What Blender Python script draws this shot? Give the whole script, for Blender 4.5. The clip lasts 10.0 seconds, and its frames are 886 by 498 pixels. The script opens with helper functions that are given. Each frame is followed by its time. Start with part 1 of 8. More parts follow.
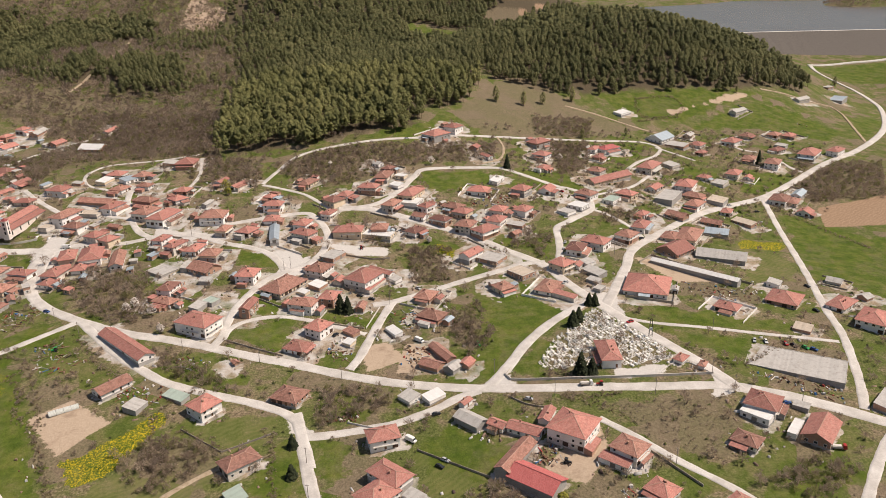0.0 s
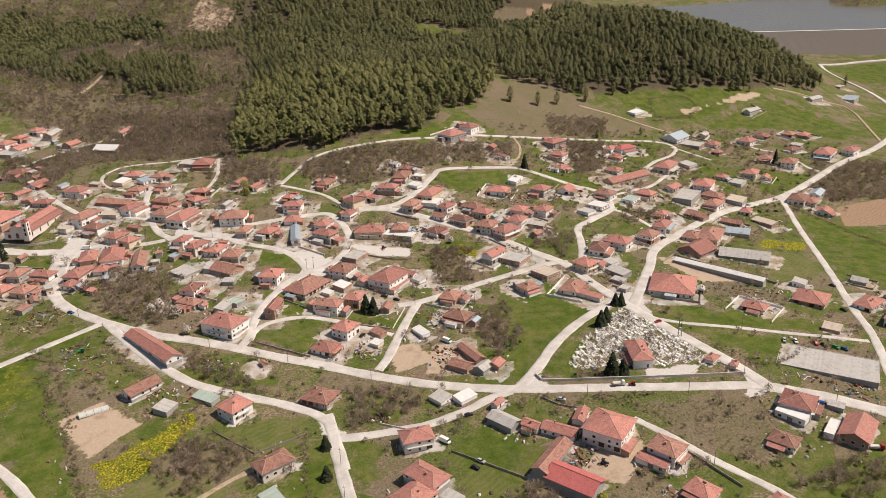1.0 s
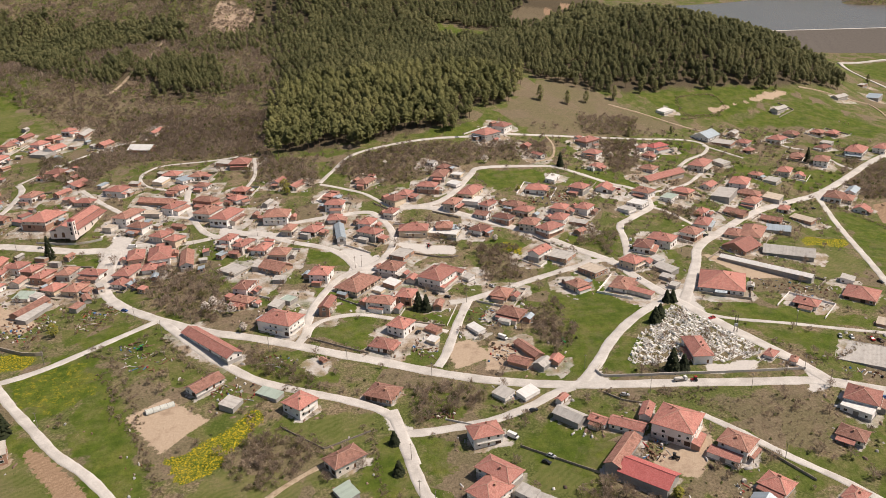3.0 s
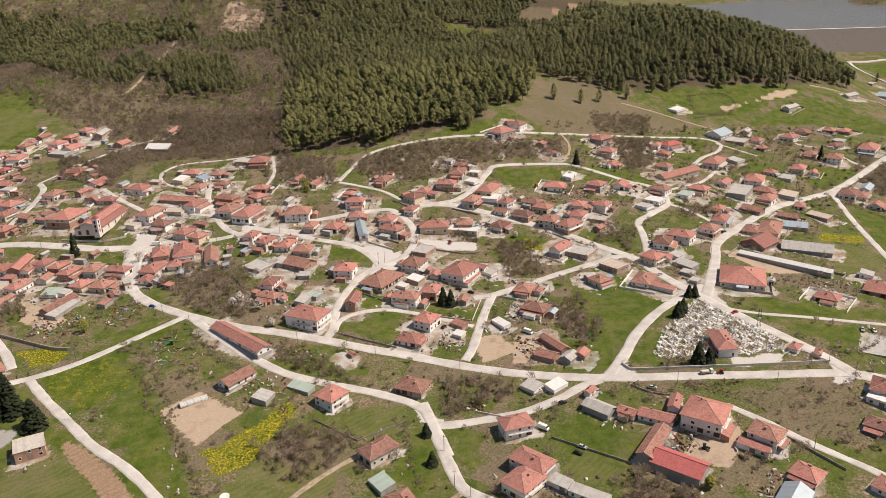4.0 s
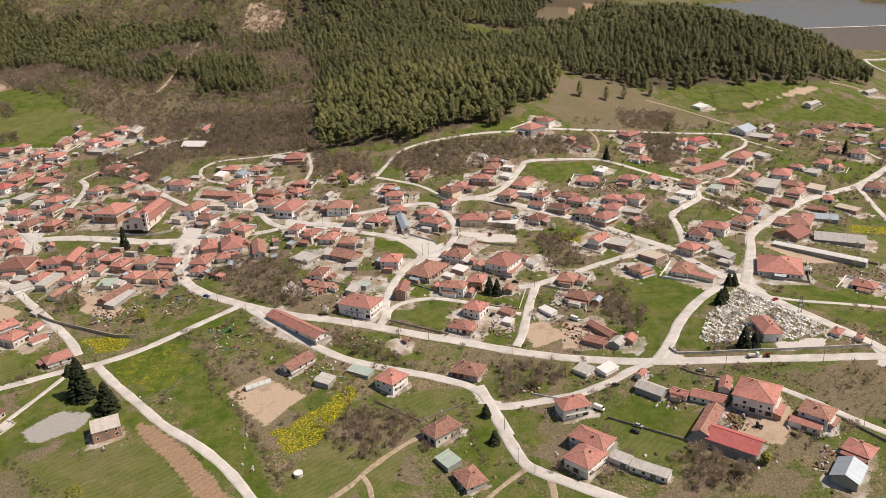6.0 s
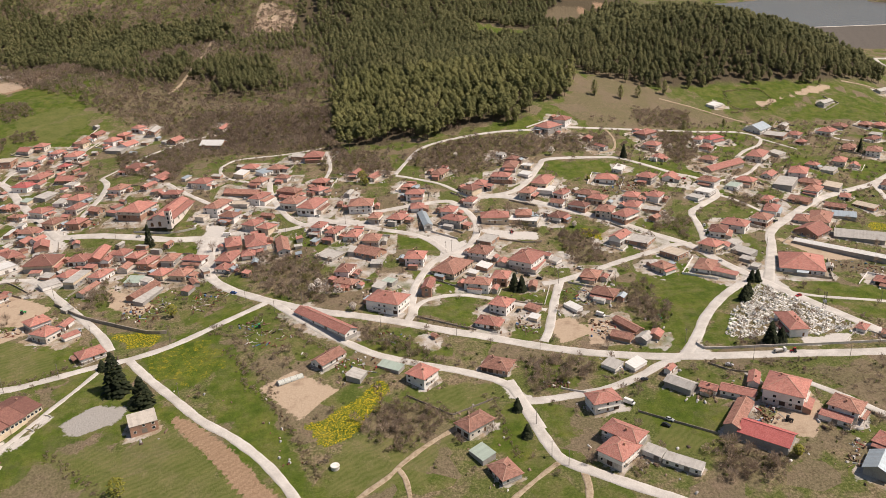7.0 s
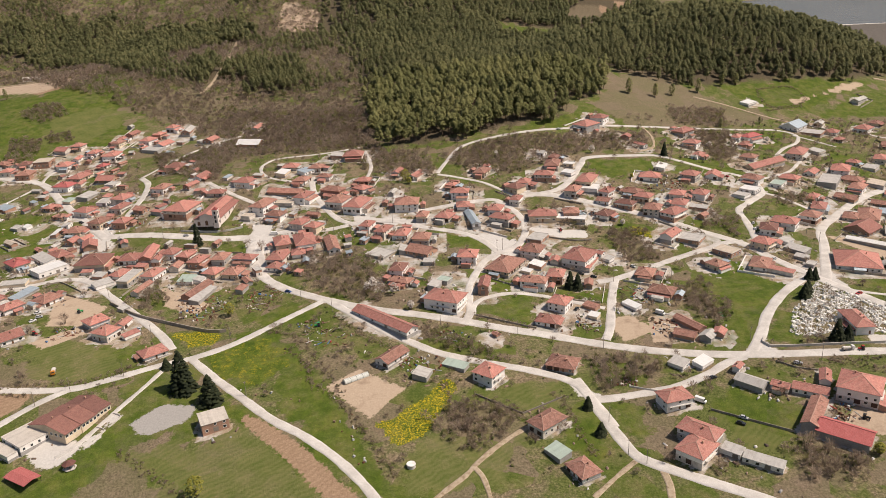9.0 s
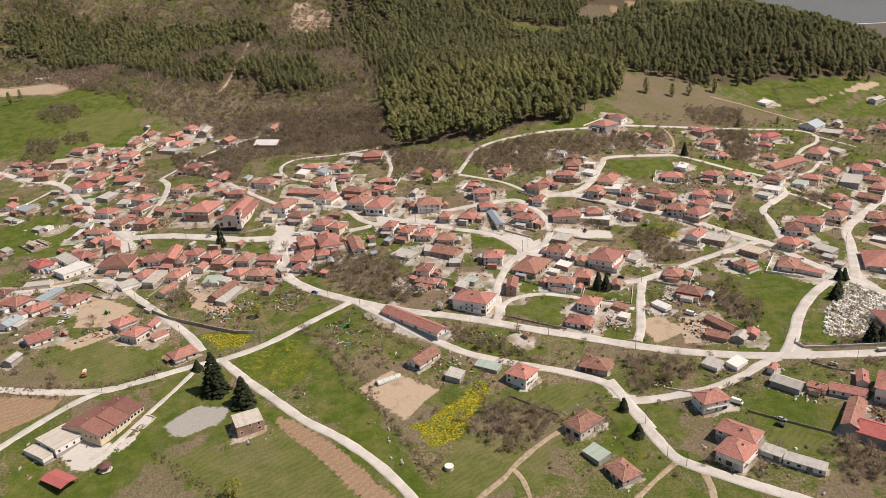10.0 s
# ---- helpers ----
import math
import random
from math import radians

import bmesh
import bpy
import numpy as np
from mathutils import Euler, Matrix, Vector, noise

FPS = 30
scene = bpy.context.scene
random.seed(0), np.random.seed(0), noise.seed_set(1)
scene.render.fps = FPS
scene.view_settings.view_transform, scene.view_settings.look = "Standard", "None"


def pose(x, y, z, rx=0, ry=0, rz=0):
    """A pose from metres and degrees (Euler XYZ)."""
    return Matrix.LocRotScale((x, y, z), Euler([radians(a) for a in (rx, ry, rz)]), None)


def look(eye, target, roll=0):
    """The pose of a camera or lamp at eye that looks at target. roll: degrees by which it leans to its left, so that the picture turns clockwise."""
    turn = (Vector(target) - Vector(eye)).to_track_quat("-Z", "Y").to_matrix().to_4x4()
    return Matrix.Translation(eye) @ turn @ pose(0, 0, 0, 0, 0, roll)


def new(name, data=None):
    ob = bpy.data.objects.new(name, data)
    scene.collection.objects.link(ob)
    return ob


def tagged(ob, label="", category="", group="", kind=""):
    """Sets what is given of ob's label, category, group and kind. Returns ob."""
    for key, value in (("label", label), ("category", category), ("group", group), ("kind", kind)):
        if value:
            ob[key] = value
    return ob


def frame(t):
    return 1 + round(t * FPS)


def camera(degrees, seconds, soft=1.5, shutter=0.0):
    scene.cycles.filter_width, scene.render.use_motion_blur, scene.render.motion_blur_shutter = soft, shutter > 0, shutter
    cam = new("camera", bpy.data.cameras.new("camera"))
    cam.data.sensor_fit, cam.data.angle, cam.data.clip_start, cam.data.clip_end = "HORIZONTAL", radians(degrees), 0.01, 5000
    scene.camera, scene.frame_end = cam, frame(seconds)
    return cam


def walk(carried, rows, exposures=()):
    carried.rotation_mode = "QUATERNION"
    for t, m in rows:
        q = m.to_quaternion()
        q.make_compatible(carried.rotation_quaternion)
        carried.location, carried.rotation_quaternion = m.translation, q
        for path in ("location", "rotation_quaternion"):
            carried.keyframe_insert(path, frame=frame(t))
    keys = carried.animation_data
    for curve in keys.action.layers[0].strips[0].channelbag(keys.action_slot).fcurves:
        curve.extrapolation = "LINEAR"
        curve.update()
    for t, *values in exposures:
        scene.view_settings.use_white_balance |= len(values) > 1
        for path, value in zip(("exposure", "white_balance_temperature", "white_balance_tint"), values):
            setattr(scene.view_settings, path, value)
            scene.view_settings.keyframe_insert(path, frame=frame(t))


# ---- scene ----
cam = camera(60.00, 10.0, 0.8)
# seconds, place, heading, tilt, lean
ROWS = [
    (0.0, 0.00, 0.00, 200.45, -0.000, 68.719, -1.727),
    (0.5, -7.49, 0.88, 200.06, -0.004, 68.764, -1.785),
    (1.0, -15.08, 1.65, 200.03, -0.007, 68.759, -1.842),
    (1.5, -22.42, 2.19, 200.06, 0.021, 68.758, -1.893),
    (2.0, -30.05, 2.08, 199.99, 0.054, 68.771, -1.974),
    (2.5, -37.52, 1.07, 200.06, 0.090, 68.789, -2.004),
    (4.0, -58.21, -6.40, 199.51, 0.258, 68.881, -2.183),
    (4.5, -64.72, -9.98, 199.27, 0.315, 68.920, -2.254),
    (5.0, -71.05, -13.80, 199.09, 0.383, 68.954, -2.319),
    (5.5, -77.72, -17.65, 199.00, 0.452, 68.989, -2.382),
    (7.0, -98.84, -25.60, 199.36, 0.679, 69.009, -2.564),
    (7.5, -106.46, -26.46, 199.29, 0.789, 69.012, -2.625),
    (8.0, -114.19, -26.56, 199.37, 0.891, 69.011, -2.698),
    (8.5, -121.98, -25.80, 199.33, 0.995, 69.016, -2.758),
    (9.0, -129.71, -24.78, 199.36, 1.094, 69.019, -2.817),
    (9.5, -137.44, -23.91, 199.54, 1.190, 69.031, -2.886),
    (10.0, -145.20, -23.15, 199.84, 1.265, 69.034, -2.934),
]
walk(cam, [(t, pose(x, y, z, 0, 0, turn) @ pose(0, 0, 0, tilt) @ pose(0, 0, 0, 0, 0, lean)) for t, x, y, z, turn, tilt, lean in ROWS])

# ---- world, sun, exposure ----
SUN_EL, SUN_AZ = 55.0, 94.0        # degrees: above the horizon; clockwise from +y
world = bpy.data.worlds.new("daylight")
scene.world = world
world.use_nodes = True
wn = world.node_tree
sky = wn.nodes.new("ShaderNodeTexSky")
sky.sky_type, sky.sun_disc = "NISHITA", False
sky.sun_elevation, sky.sun_rotation = radians(SUN_EL), radians(SUN_AZ)
sky.dust_density = 2.0
back = wn.nodes["Background"]
back.inputs["Strength"].default_value = 0.072
wn.links.new(sky.outputs["Color"], back.inputs["Color"])
sun = new("sun", bpy.data.lights.new("sun", "SUN"))
sun.data.energy, sun.data.angle, sun.data.color = 5.0, radians(0.55), (1.0, 0.86, 0.74)
SUN_DIR = Vector((math.sin(radians(SUN_AZ)) * math.cos(radians(SUN_EL)), math.cos(radians(SUN_AZ)) * math.cos(radians(SUN_EL)), math.sin(radians(SUN_EL))))
sun.matrix_world = look(SUN_DIR * 900, (0, 0, 0))

scene.view_settings.exposure = 0.03

rng = np.random.default_rng(7)

# ---- lie of the land ----
COARSE = (np.arange(-1000, 1001, 200.0), 175.0)
FINE = (np.arange(-420, 301, 90.0), 75.0)
BASE_Z = 56.6
HILLS = []
HILLS.append((100.0, [-36.2, -16.8, -22.2, -33.9, -26.1, -27.8, -33.1, -27.8, -27.0, -33.7, -17.7]))
HILLS.append((300.0, [-6.6, 4.1, -1.9, -8.1, -8.4, -1.6, 4.6, -5.8, -0.9, -6.3, -21.0]))
HILLS.append((500.0, [-20.8, -8.8, -16.5, 8.3, -9.8, -33.1, -10.0, -34.4, -21.8, -11.9, -16.9]))
HILLS.append((700.0, [-1.5, -4.0, -11.3, -32.6, -17.4, 51.0, -39.2, 14.9, -10.4, -25.9, -19.3]))
HILLS.append((900.0, [13.3, -28.5, 45.6, 1.6, 4.1, 34.2, -61.4, -4.3, -44.4, 36.5, -42.6]))
HILLS.append((1100.0, [38.0, -27.7, 3.2, 3.9, 5.9, -60.9, 132.6, 43.3, -82.2, 28.9, -49.9]))
HILLS.append((1300.0, [42.3, 5.7, -8.7, 2.5, 38.5, -15.5, -55.0, -44.8, 33.2, -4.0, -16.4]))
HILLS.append((1500.0, [46.3, 24.3, 34.8, 55.6, 4.3, 26.4, 69.1, -3.8, 5.3, -39.0, 8.5]))
HILLS.append((1700.0, [60.7, 26.6, 34.0, 37.6, 32.0, 50.5, -12.4, -13.3, 22.3, -12.9, 10.5]))
SWELLS = []
SWELLS.append((230.0, [0.8, -2.7, 0.6, -0.2, -1.7, 1.8, -0.2, -1.6, 0.5]))
SWELLS.append((320.0, [2.3, 2.0, 0.9, 1.6, -2.6, 1.0, 2.4, -2.5, 0.7]))
SWELLS.append((410.0, [-3.3, -1.2, -4.3, 4.0, -0.9, -0.7, 1.6, 0.5, 1.9]))
SWELLS.append((500.0, [-4.1, -2.5, -3.5, 2.9, -2.8, -1.7, -1.8, 0.9, 0.0]))
SWELLS.append((590.0, [1.6, 12.4, 3.6, -0.2, -2.1, 2.7, 2.3, 0.2, -4.4]))
SWELLS.append((680.0, [2.2, 4.3, -2.1, -1.1, -5.6, -10.8, -3.9, 6.0, 5.7]))

MOUNDS = ((235.0, 1030.0, 130.0, 95.0, -13.0), (470.0, 1125.0, 95.0, 95.0, 16.0), (-140.0, 1150.0, 110.0, 120.0, 10.0), (-30.0, 1235.0, 90.0, 80.0, 8.0),
          (110.0, 1410.0, 100.0, 80.0, -14.0), (-320.0, 1260.0, 100.0, 90.0, -16.0), (330.0, 1230.0, 120.0, 90.0, -4.0))
BASIN = (880.0, 1760.0, 470.0, 410.0)
WATER_Z = 50.0


def lie(x, y):
    """Height of the ground at x, y (arrays or numbers)."""
    x, y = np.asarray(x, float), np.asarray(y, float)
    z = np.full(np.broadcast(x, y).shape, BASE_Z)
    for rows, (centres, s) in ((HILLS, COARSE), (SWELLS, FINE)):
        for cy, row in rows:
            gy = np.exp(-((y - cy) ** 2) / (2 * s * s))
            for cx, a in zip(centres, row):
                z = z + a * gy * np.exp(-((x - cx) ** 2) / (2 * s * s))
    bx, by, rx, ry = BASIN
    r = np.sqrt(((x - bx) / rx) ** 2 + ((y - by) / ry) ** 2) + 0.05 * np.sin(x * 0.021) + 0.04 * np.sin(y * 0.027 + 1)
    dip = np.clip((1.06 - r) / 0.22, 0, 1)
    dip = dip * dip * (3 - 2 * dip)
    z = z * (1 - dip) + 36.0 * dip
    z = z + 34 * np.exp(-((x - 1080) / 150) ** 2 - ((y - 1930) / 95) ** 2)
    for mx, my, sx, sy, a in MOUNDS:
        z = z + a * np.exp(-((x - mx) / sx) ** 2 - ((y - my) / sy) ** 2)
    far = np.clip((y - 2050) / 500, 0, 1)
    return z + far * far * 45 * (1 + 0.3 * np.sin(x * 0.006))


# ---- materials ----
def material(name, rough=0.8, metal=0.0, spec=0.3):
    m = bpy.data.materials.new(name)
    m.use_nodes = True
    b = m.node_tree.nodes["Principled BSDF"]
    b.inputs["Roughness"].default_value, b.inputs["Metallic"].default_value = rough, metal
    b.inputs["Specular IOR Level"].default_value = spec
    return m, m.node_tree, b


def node(nt, kind, **values):
    n = nt.nodes.new(kind)
    for key, value in values.items():
        n.inputs[key.replace("_", " ")].default_value = value
    return n


def noise_tex(nt, where, scale, detail=4.0, rough=0.55):
    n = node(nt, "ShaderNodeTexNoise", Scale=scale, Detail=detail, Roughness=rough)
    nt.links.new(where, n.inputs["Vector"])
    return n.outputs["Fac"]


def ramp(nt, fac, *stops):
    n = nt.nodes.new("ShaderNodeValToRGB")
    while len(n.color_ramp.elements) < len(stops):
        n.color_ramp.elements.new(0.5)
    for e, (p, c) in zip(n.color_ramp.elements, stops):
        e.position, e.color = p, (*c, 1.0) if len(c) == 3 else c
    nt.links.new(fac, n.inputs["Fac"])
    return n.outputs["Color"]


def mix(nt, fac, a, b, mode="MIX"):
    n = nt.nodes.new("ShaderNodeMix")
    n.data_type, n.blend_type = "RGBA", mode
    for value, key in ((fac, 0), (a, 6), (b, 7)):
        if isinstance(value, (int, float)):
            n.inputs[key].default_value = value
        elif isinstance(value, tuple):
            n.inputs[key].default_value = (*value, 1.0)
        else:
            nt.links.new(value, n.inputs[key])
    return n.outputs[2]


def calc(nt, op, a, b=0.5, c=0.0):
    n = nt.nodes.new("ShaderNodeMath")
    n.operation = op
    for i, value in enumerate((a, b, c)):
        if isinstance(value, (int, float)):
            n.inputs[i].default_value = value
        else:
            nt.links.new(value, n.inputs[i])
    return n.outputs[0]


def position(nt):
    return nt.nodes.new("ShaderNodeNewGeometry").outputs["Position"]


def bump(nt, b, height, strength=0.3, distance=0.05):
    n = node(nt, "ShaderNodeBump", Strength=strength, Distance=distance)
    nt.links.new(height, n.inputs["Height"])
    nt.links.new(n.outputs["Normal"], b.inputs["Normal"])


def plaster(name, colour, dirt=(0.30, 0.26, 0.22), much=0.35, rough=0.85):
    """A rendered, stone or sheet surface: grain, stains, and a small change from thing to thing."""
    m, nt, b = material(name, rough)
    p = position(nt)
    fine, wide = noise_tex(nt, p, 3.0, 5), noise_tex(nt, p, 0.35, 4)
    stain = calc(nt, "MULTIPLY", ramp(nt, wide, (0.45, (0, 0, 0)), (0.75, (1, 1, 1))), much)
    c = mix(nt, stain, colour, dirt)
    c = mix(nt, 0.22, c, ramp(nt, fine, (0.3, (0.25, 0.25, 0.25)), (0.7, (0.9, 0.9, 0.9))), "OVERLAY")
    r = nt.nodes.new("ShaderNodeObjectInfo").outputs["Random"]
    c = mix(nt, 0.30, c, ramp(nt, r, (0.0, (0.34, 0.32, 0.30)), (0.5, (0.5, 0.49, 0.47)), (1.0, (0.62, 0.60, 0.56))), "OVERLAY")
    nt.links.new(c, b.inputs["Base Color"])
    bump(nt, b, fine, 0.25, 0.03)
    return m


def roof_tiles(name, colour, pale, dark, wear=0.5):
    """Clay tiles in courses, by the roof's own u (along) and v (up the slope) in metres."""
    m, nt, b = material(name, 0.82)
    uv = nt.nodes.new("ShaderNodeUVMap").outputs["UV"]
    split = nt.nodes.new("ShaderNodeSeparateXYZ")
    nt.links.new(uv, split.inputs[0])
    u, v = calc(nt, "MULTIPLY", split.outputs[0], 3.2), calc(nt, "MULTIPLY", split.outputs[1], 2.6)
    cell = nt.nodes.new("ShaderNodeCombineXYZ")
    nt.links.new(calc(nt, "FLOOR", u), cell.inputs[0])
    nt.links.new(calc(nt, "FLOOR", v), cell.inputs[1])
    r = nt.nodes.new("ShaderNodeObjectInfo").outputs["Random"]
    nt.links.new(calc(nt, "MULTIPLY", r, 97.0), cell.inputs[2])
    white = nt.nodes.new("ShaderNodeTexWhiteNoise")
    nt.links.new(cell.outputs[0], white.inputs["Vector"])
    p = position(nt)
    c = mix(nt, calc(nt, "MULTIPLY", white.outputs["Value"], 0.75), colour, pale)
    patch = ramp(nt, noise_tex(nt, p, 0.55, 5, 0.65), (0.44, (0, 0, 0)), (0.68, (1, 1, 1)))
    c = mix(nt, calc(nt, "MULTIPLY", patch, wear), c, dark)
    old = ramp(nt, noise_tex(nt, p, 2.4, 3), (0.52, (0, 0, 0)), (0.72, (1, 1, 1)))
    c = mix(nt, calc(nt, "MULTIPLY", old, wear * 0.45), c, pale)
    c = mix(nt, 0.75, c, ramp(nt, r, (0.0, (0.33, 0.31, 0.30)), (0.35, (0.50, 0.47, 0.46)), (0.7, (0.54, 0.52, 0.50)), (1.0, (0.66, 0.60, 0.58))), "OVERLAY")
    course = calc(nt, "FRACT", v)
    roll = calc(nt, "ABSOLUTE", calc(nt, "SUBTRACT", calc(nt, "FRACT", u), 0.5))
    gap = ramp(nt, course, (0.0, (0.62, 0.6, 0.6)), (0.2, (1, 1, 1)))
    c = mix(nt, 1.0, c, gap, "MULTIPLY")
    nt.links.new(c, b.inputs["Base Color"])
    bump(nt, b, calc(nt, "ADD", calc(nt, "MULTIPLY", roll, -1.2), course), 0.6, 0.06)
    return m


def sheet(name, colour, rust=(0.22, 0.12, 0.07), much=0.3, metal=0.25, rough=0.5):
    """Corrugated sheet or slab roofing with rust and dirt."""
    m, nt, b = material(name, rough, metal)
    uv = nt.nodes.new("ShaderNodeUVMap").outputs["UV"]
    split = nt.nodes.new("ShaderNodeSeparateXYZ")
    nt.links.new(uv, split.inputs[0])
    p = position(nt)
    wide = ramp(nt, noise_tex(nt, p, 0.4, 5, 0.65), (0.48, (0, 0, 0)), (0.75, (1, 1, 1)))
    panel = nt.nodes.new("ShaderNodeTexWhiteNoise")
    panel.noise_dimensions = "1D"
    nt.links.new(calc(nt, "FLOOR", calc(nt, "MULTIPLY", split.outputs[0], 1.0)), panel.inputs["W"])
    c = mix(nt, calc(nt, "MULTIPLY", wide, much), colour, rust)
    c = mix(nt, 0.35, c, ramp(nt, panel.outputs["Value"], (0.0, (0.40, 0.40, 0.40)), (1.0, (0.6, 0.6, 0.6))), "OVERLAY")
    c = mix(nt, 0.25, c, ramp(nt, noise_tex(nt, p, 4.0), (0.3, (0.3, 0.3, 0.3)), (0.7, (0.75, 0.75, 0.75))), "OVERLAY")
    nt.links.new(c, b.inputs["Base Color"])
    wave = calc(nt, "SINE", calc(nt, "MULTIPLY", split.outputs[0], 36.0))
    bump(nt, b, wave, 0.4, 0.03)
    return m


def plain(name, colour, rough=0.6, metal=0.0, vary=0.25):
    m, nt, b = material(name, rough, metal)
    p = position(nt)
    c = mix(nt, vary, colour, ramp(nt, noise_tex(nt, p, 2.0, 4), (0.3, (0.2, 0.2, 0.2)), (0.75, (0.8, 0.8, 0.8))), "OVERLAY")
    nt.links.new(c, b.inputs["Base Color"])
    return m


def foliage(name, low, mid, high, rough=0.75, scale=0.05, through_=0.3):
    """Leaf or twig colour that changes clump by clump and across the hill; some light shines through."""
    m, nt, b = material(name, rough, 0.0, 0.2)
    geo = nt.nodes.new("ShaderNodeNewGeometry")
    r, p = geo.outputs["Random Per Island"], geo.outputs["Position"]
    f = calc(nt, "ADD", calc(nt, "MULTIPLY", r, 0.42), calc(nt, "MULTIPLY_ADD", noise_tex(nt, p, scale, 4, 0.6), 1.15, -0.28))
    c = ramp(nt, f, (0.15, low), (0.5, mid), (0.85, high))
    nt.links.new(c, b.inputs["Base Color"])
    thin = nt.nodes.new("ShaderNodeBsdfTranslucent")
    nt.links.new(c, thin.inputs["Color"])
    both = nt.nodes.new("ShaderNodeMixShader")
    both.inputs[0].default_value = through_
    nt.links.new(b.outputs[0], both.inputs[1])
    nt.links.new(thin.outputs[0], both.inputs[2])
    nt.links.new(both.outputs[0], nt.nodes["Material Output"].inputs["Surface"])
    return m


ROOFS = {
    "r": roof_tiles("red clay tiles", (0.375, 0.152, 0.122), (0.48, 0.275, 0.232), (0.21, 0.102, 0.083), 0.6),
    "o": roof_tiles("old clay tiles", (0.315, 0.150, 0.113), (0.43, 0.27, 0.215), (0.155, 0.083, 0.064), 0.8),
    "c": roof_tiles("crimson tiles", (0.38, 0.105, 0.10), (0.45, 0.17, 0.16), (0.28, 0.08, 0.075), 0.45),
    "m": roof_tiles("brown tiles", (0.20, 0.094, 0.077), (0.26, 0.145, 0.118), (0.125, 0.066, 0.056), 0.5),
    "p": sheet("grey fibre sheets", (0.43, 0.41, 0.38), (0.20, 0.17, 0.14), 0.55, 0.0, 0.8),
    "b": sheet("blue-grey steel sheets", (0.36, 0.42, 0.46), (0.28, 0.22, 0.18), 0.2),
    "n": sheet("white steel sheets", (0.70, 0.69, 0.66), (0.40, 0.34, 0.28), 0.25, 0.1),
    "q": sheet("weathered concrete slab", (0.48, 0.41, 0.33), (0.24, 0.19, 0.14), 0.5, 0.0, 0.9),
    "l": sheet("pale roofing felt", (0.50, 0.455, 0.40), (0.28, 0.24, 0.20), 0.5, 0.0, 0.9),
    "t": sheet("green plastic sheets", (0.36, 0.43, 0.37), (0.25, 0.26, 0.2), 0.35, 0.0, 0.55),
}
ROOF_WORDS = {"l": "pale felt", "r": "red clay tile", "o": "weathered brown tile", "c": "crimson tile", "m": "dark brown tile", "p": "grey fibre sheet",
              "b": "blue-grey steel sheet", "n": "white steel sheet", "q": "weathered concrete", "t": "dull green sheet"}
WALLS = {
    "w": plaster("white plaster", (0.84, 0.81, 0.78), (0.48, 0.43, 0.38), 0.35),
    "y": plaster("cream plaster", (0.68, 0.56, 0.42), (0.4, 0.33, 0.26), 0.4),
    "k": plaster("bare brick and stone", (0.42, 0.25, 0.18), (0.2, 0.15, 0.12), 0.6),
    "e": plaster("dirty pale plaster", (0.66, 0.60, 0.54), (0.26, 0.22, 0.18), 0.8),
    "g": plaster("grey cement", (0.36, 0.345, 0.33), (0.2, 0.185, 0.17), 0.5),
}
WALL_WORDS = {"w": "white plastered", "e": "stained pale plastered", "y": "cream plastered", "k": "bare brick", "g": "grey cement"}
CONCRETE = plaster("pale concrete", (0.58, 0.55, 0.51), (0.36, 0.32, 0.28), 0.5)
WOOD = plain("brown wood", (0.17, 0.09, 0.05), 0.7)
GREYWOOD = plain("grey weathered wood", (0.24, 0.21, 0.18), 0.85)
FRAME = plain("white window paint", (0.72, 0.71, 0.68), 0.5)
GLASS, _nt, _b = material("window glass", 0.08, 0.0, 0.6)
_b.inputs["Base Color"].default_value = (0.025, 0.03, 0.035, 1)
RIDGE = plaster("mortared ridge tiles", (0.42, 0.26, 0.205), (0.3, 0.18, 0.14), 0.4)
IRON = plain("dark iron", (0.06, 0.058, 0.055), 0.55, 0.6)
RUBBER = plain("black rubber", (0.025, 0.025, 0.026), 0.8)


# ---- building helpers ----
def part(name, bm, mat, parent, label=""):
    """Link a bmesh (or share a mesh) as one mesh object under a thing or a part."""
    if isinstance(bm, bpy.types.Mesh):
        me = bm
    else:
        me = bpy.data.meshes.new(name)
        bm.to_mesh(me)
        bm.free()
        for m in mat if isinstance(mat, (list, tuple)) else [mat]:
            me.materials.append(m)
    ob = new(name, me)
    if parent is not None:
        ob.parent = parent
    if label:
        ob["label"] = label
    return ob


def thing(name, m, label, category, group=""):
    ob = new(name)
    ob.empty_display_size = 0.5
    ob.matrix_world = m
    return tagged(ob, label, category, group)


def box(bm, x0, x1, y0, y1, z0, z1, mat=0):
    v = [bm.verts.new((x, y, z)) for z in (z0, z1) for y in (y0, y1) for x in (x0, x1)]
    for f in ((0, 2, 3, 1), (4, 5, 7, 6), (0, 1, 5, 4), (2, 6, 7, 3), (0, 4, 6, 2), (1, 3, 7, 5)):
        bm.faces.new([v[i] for i in f]).material_index = mat
    return v


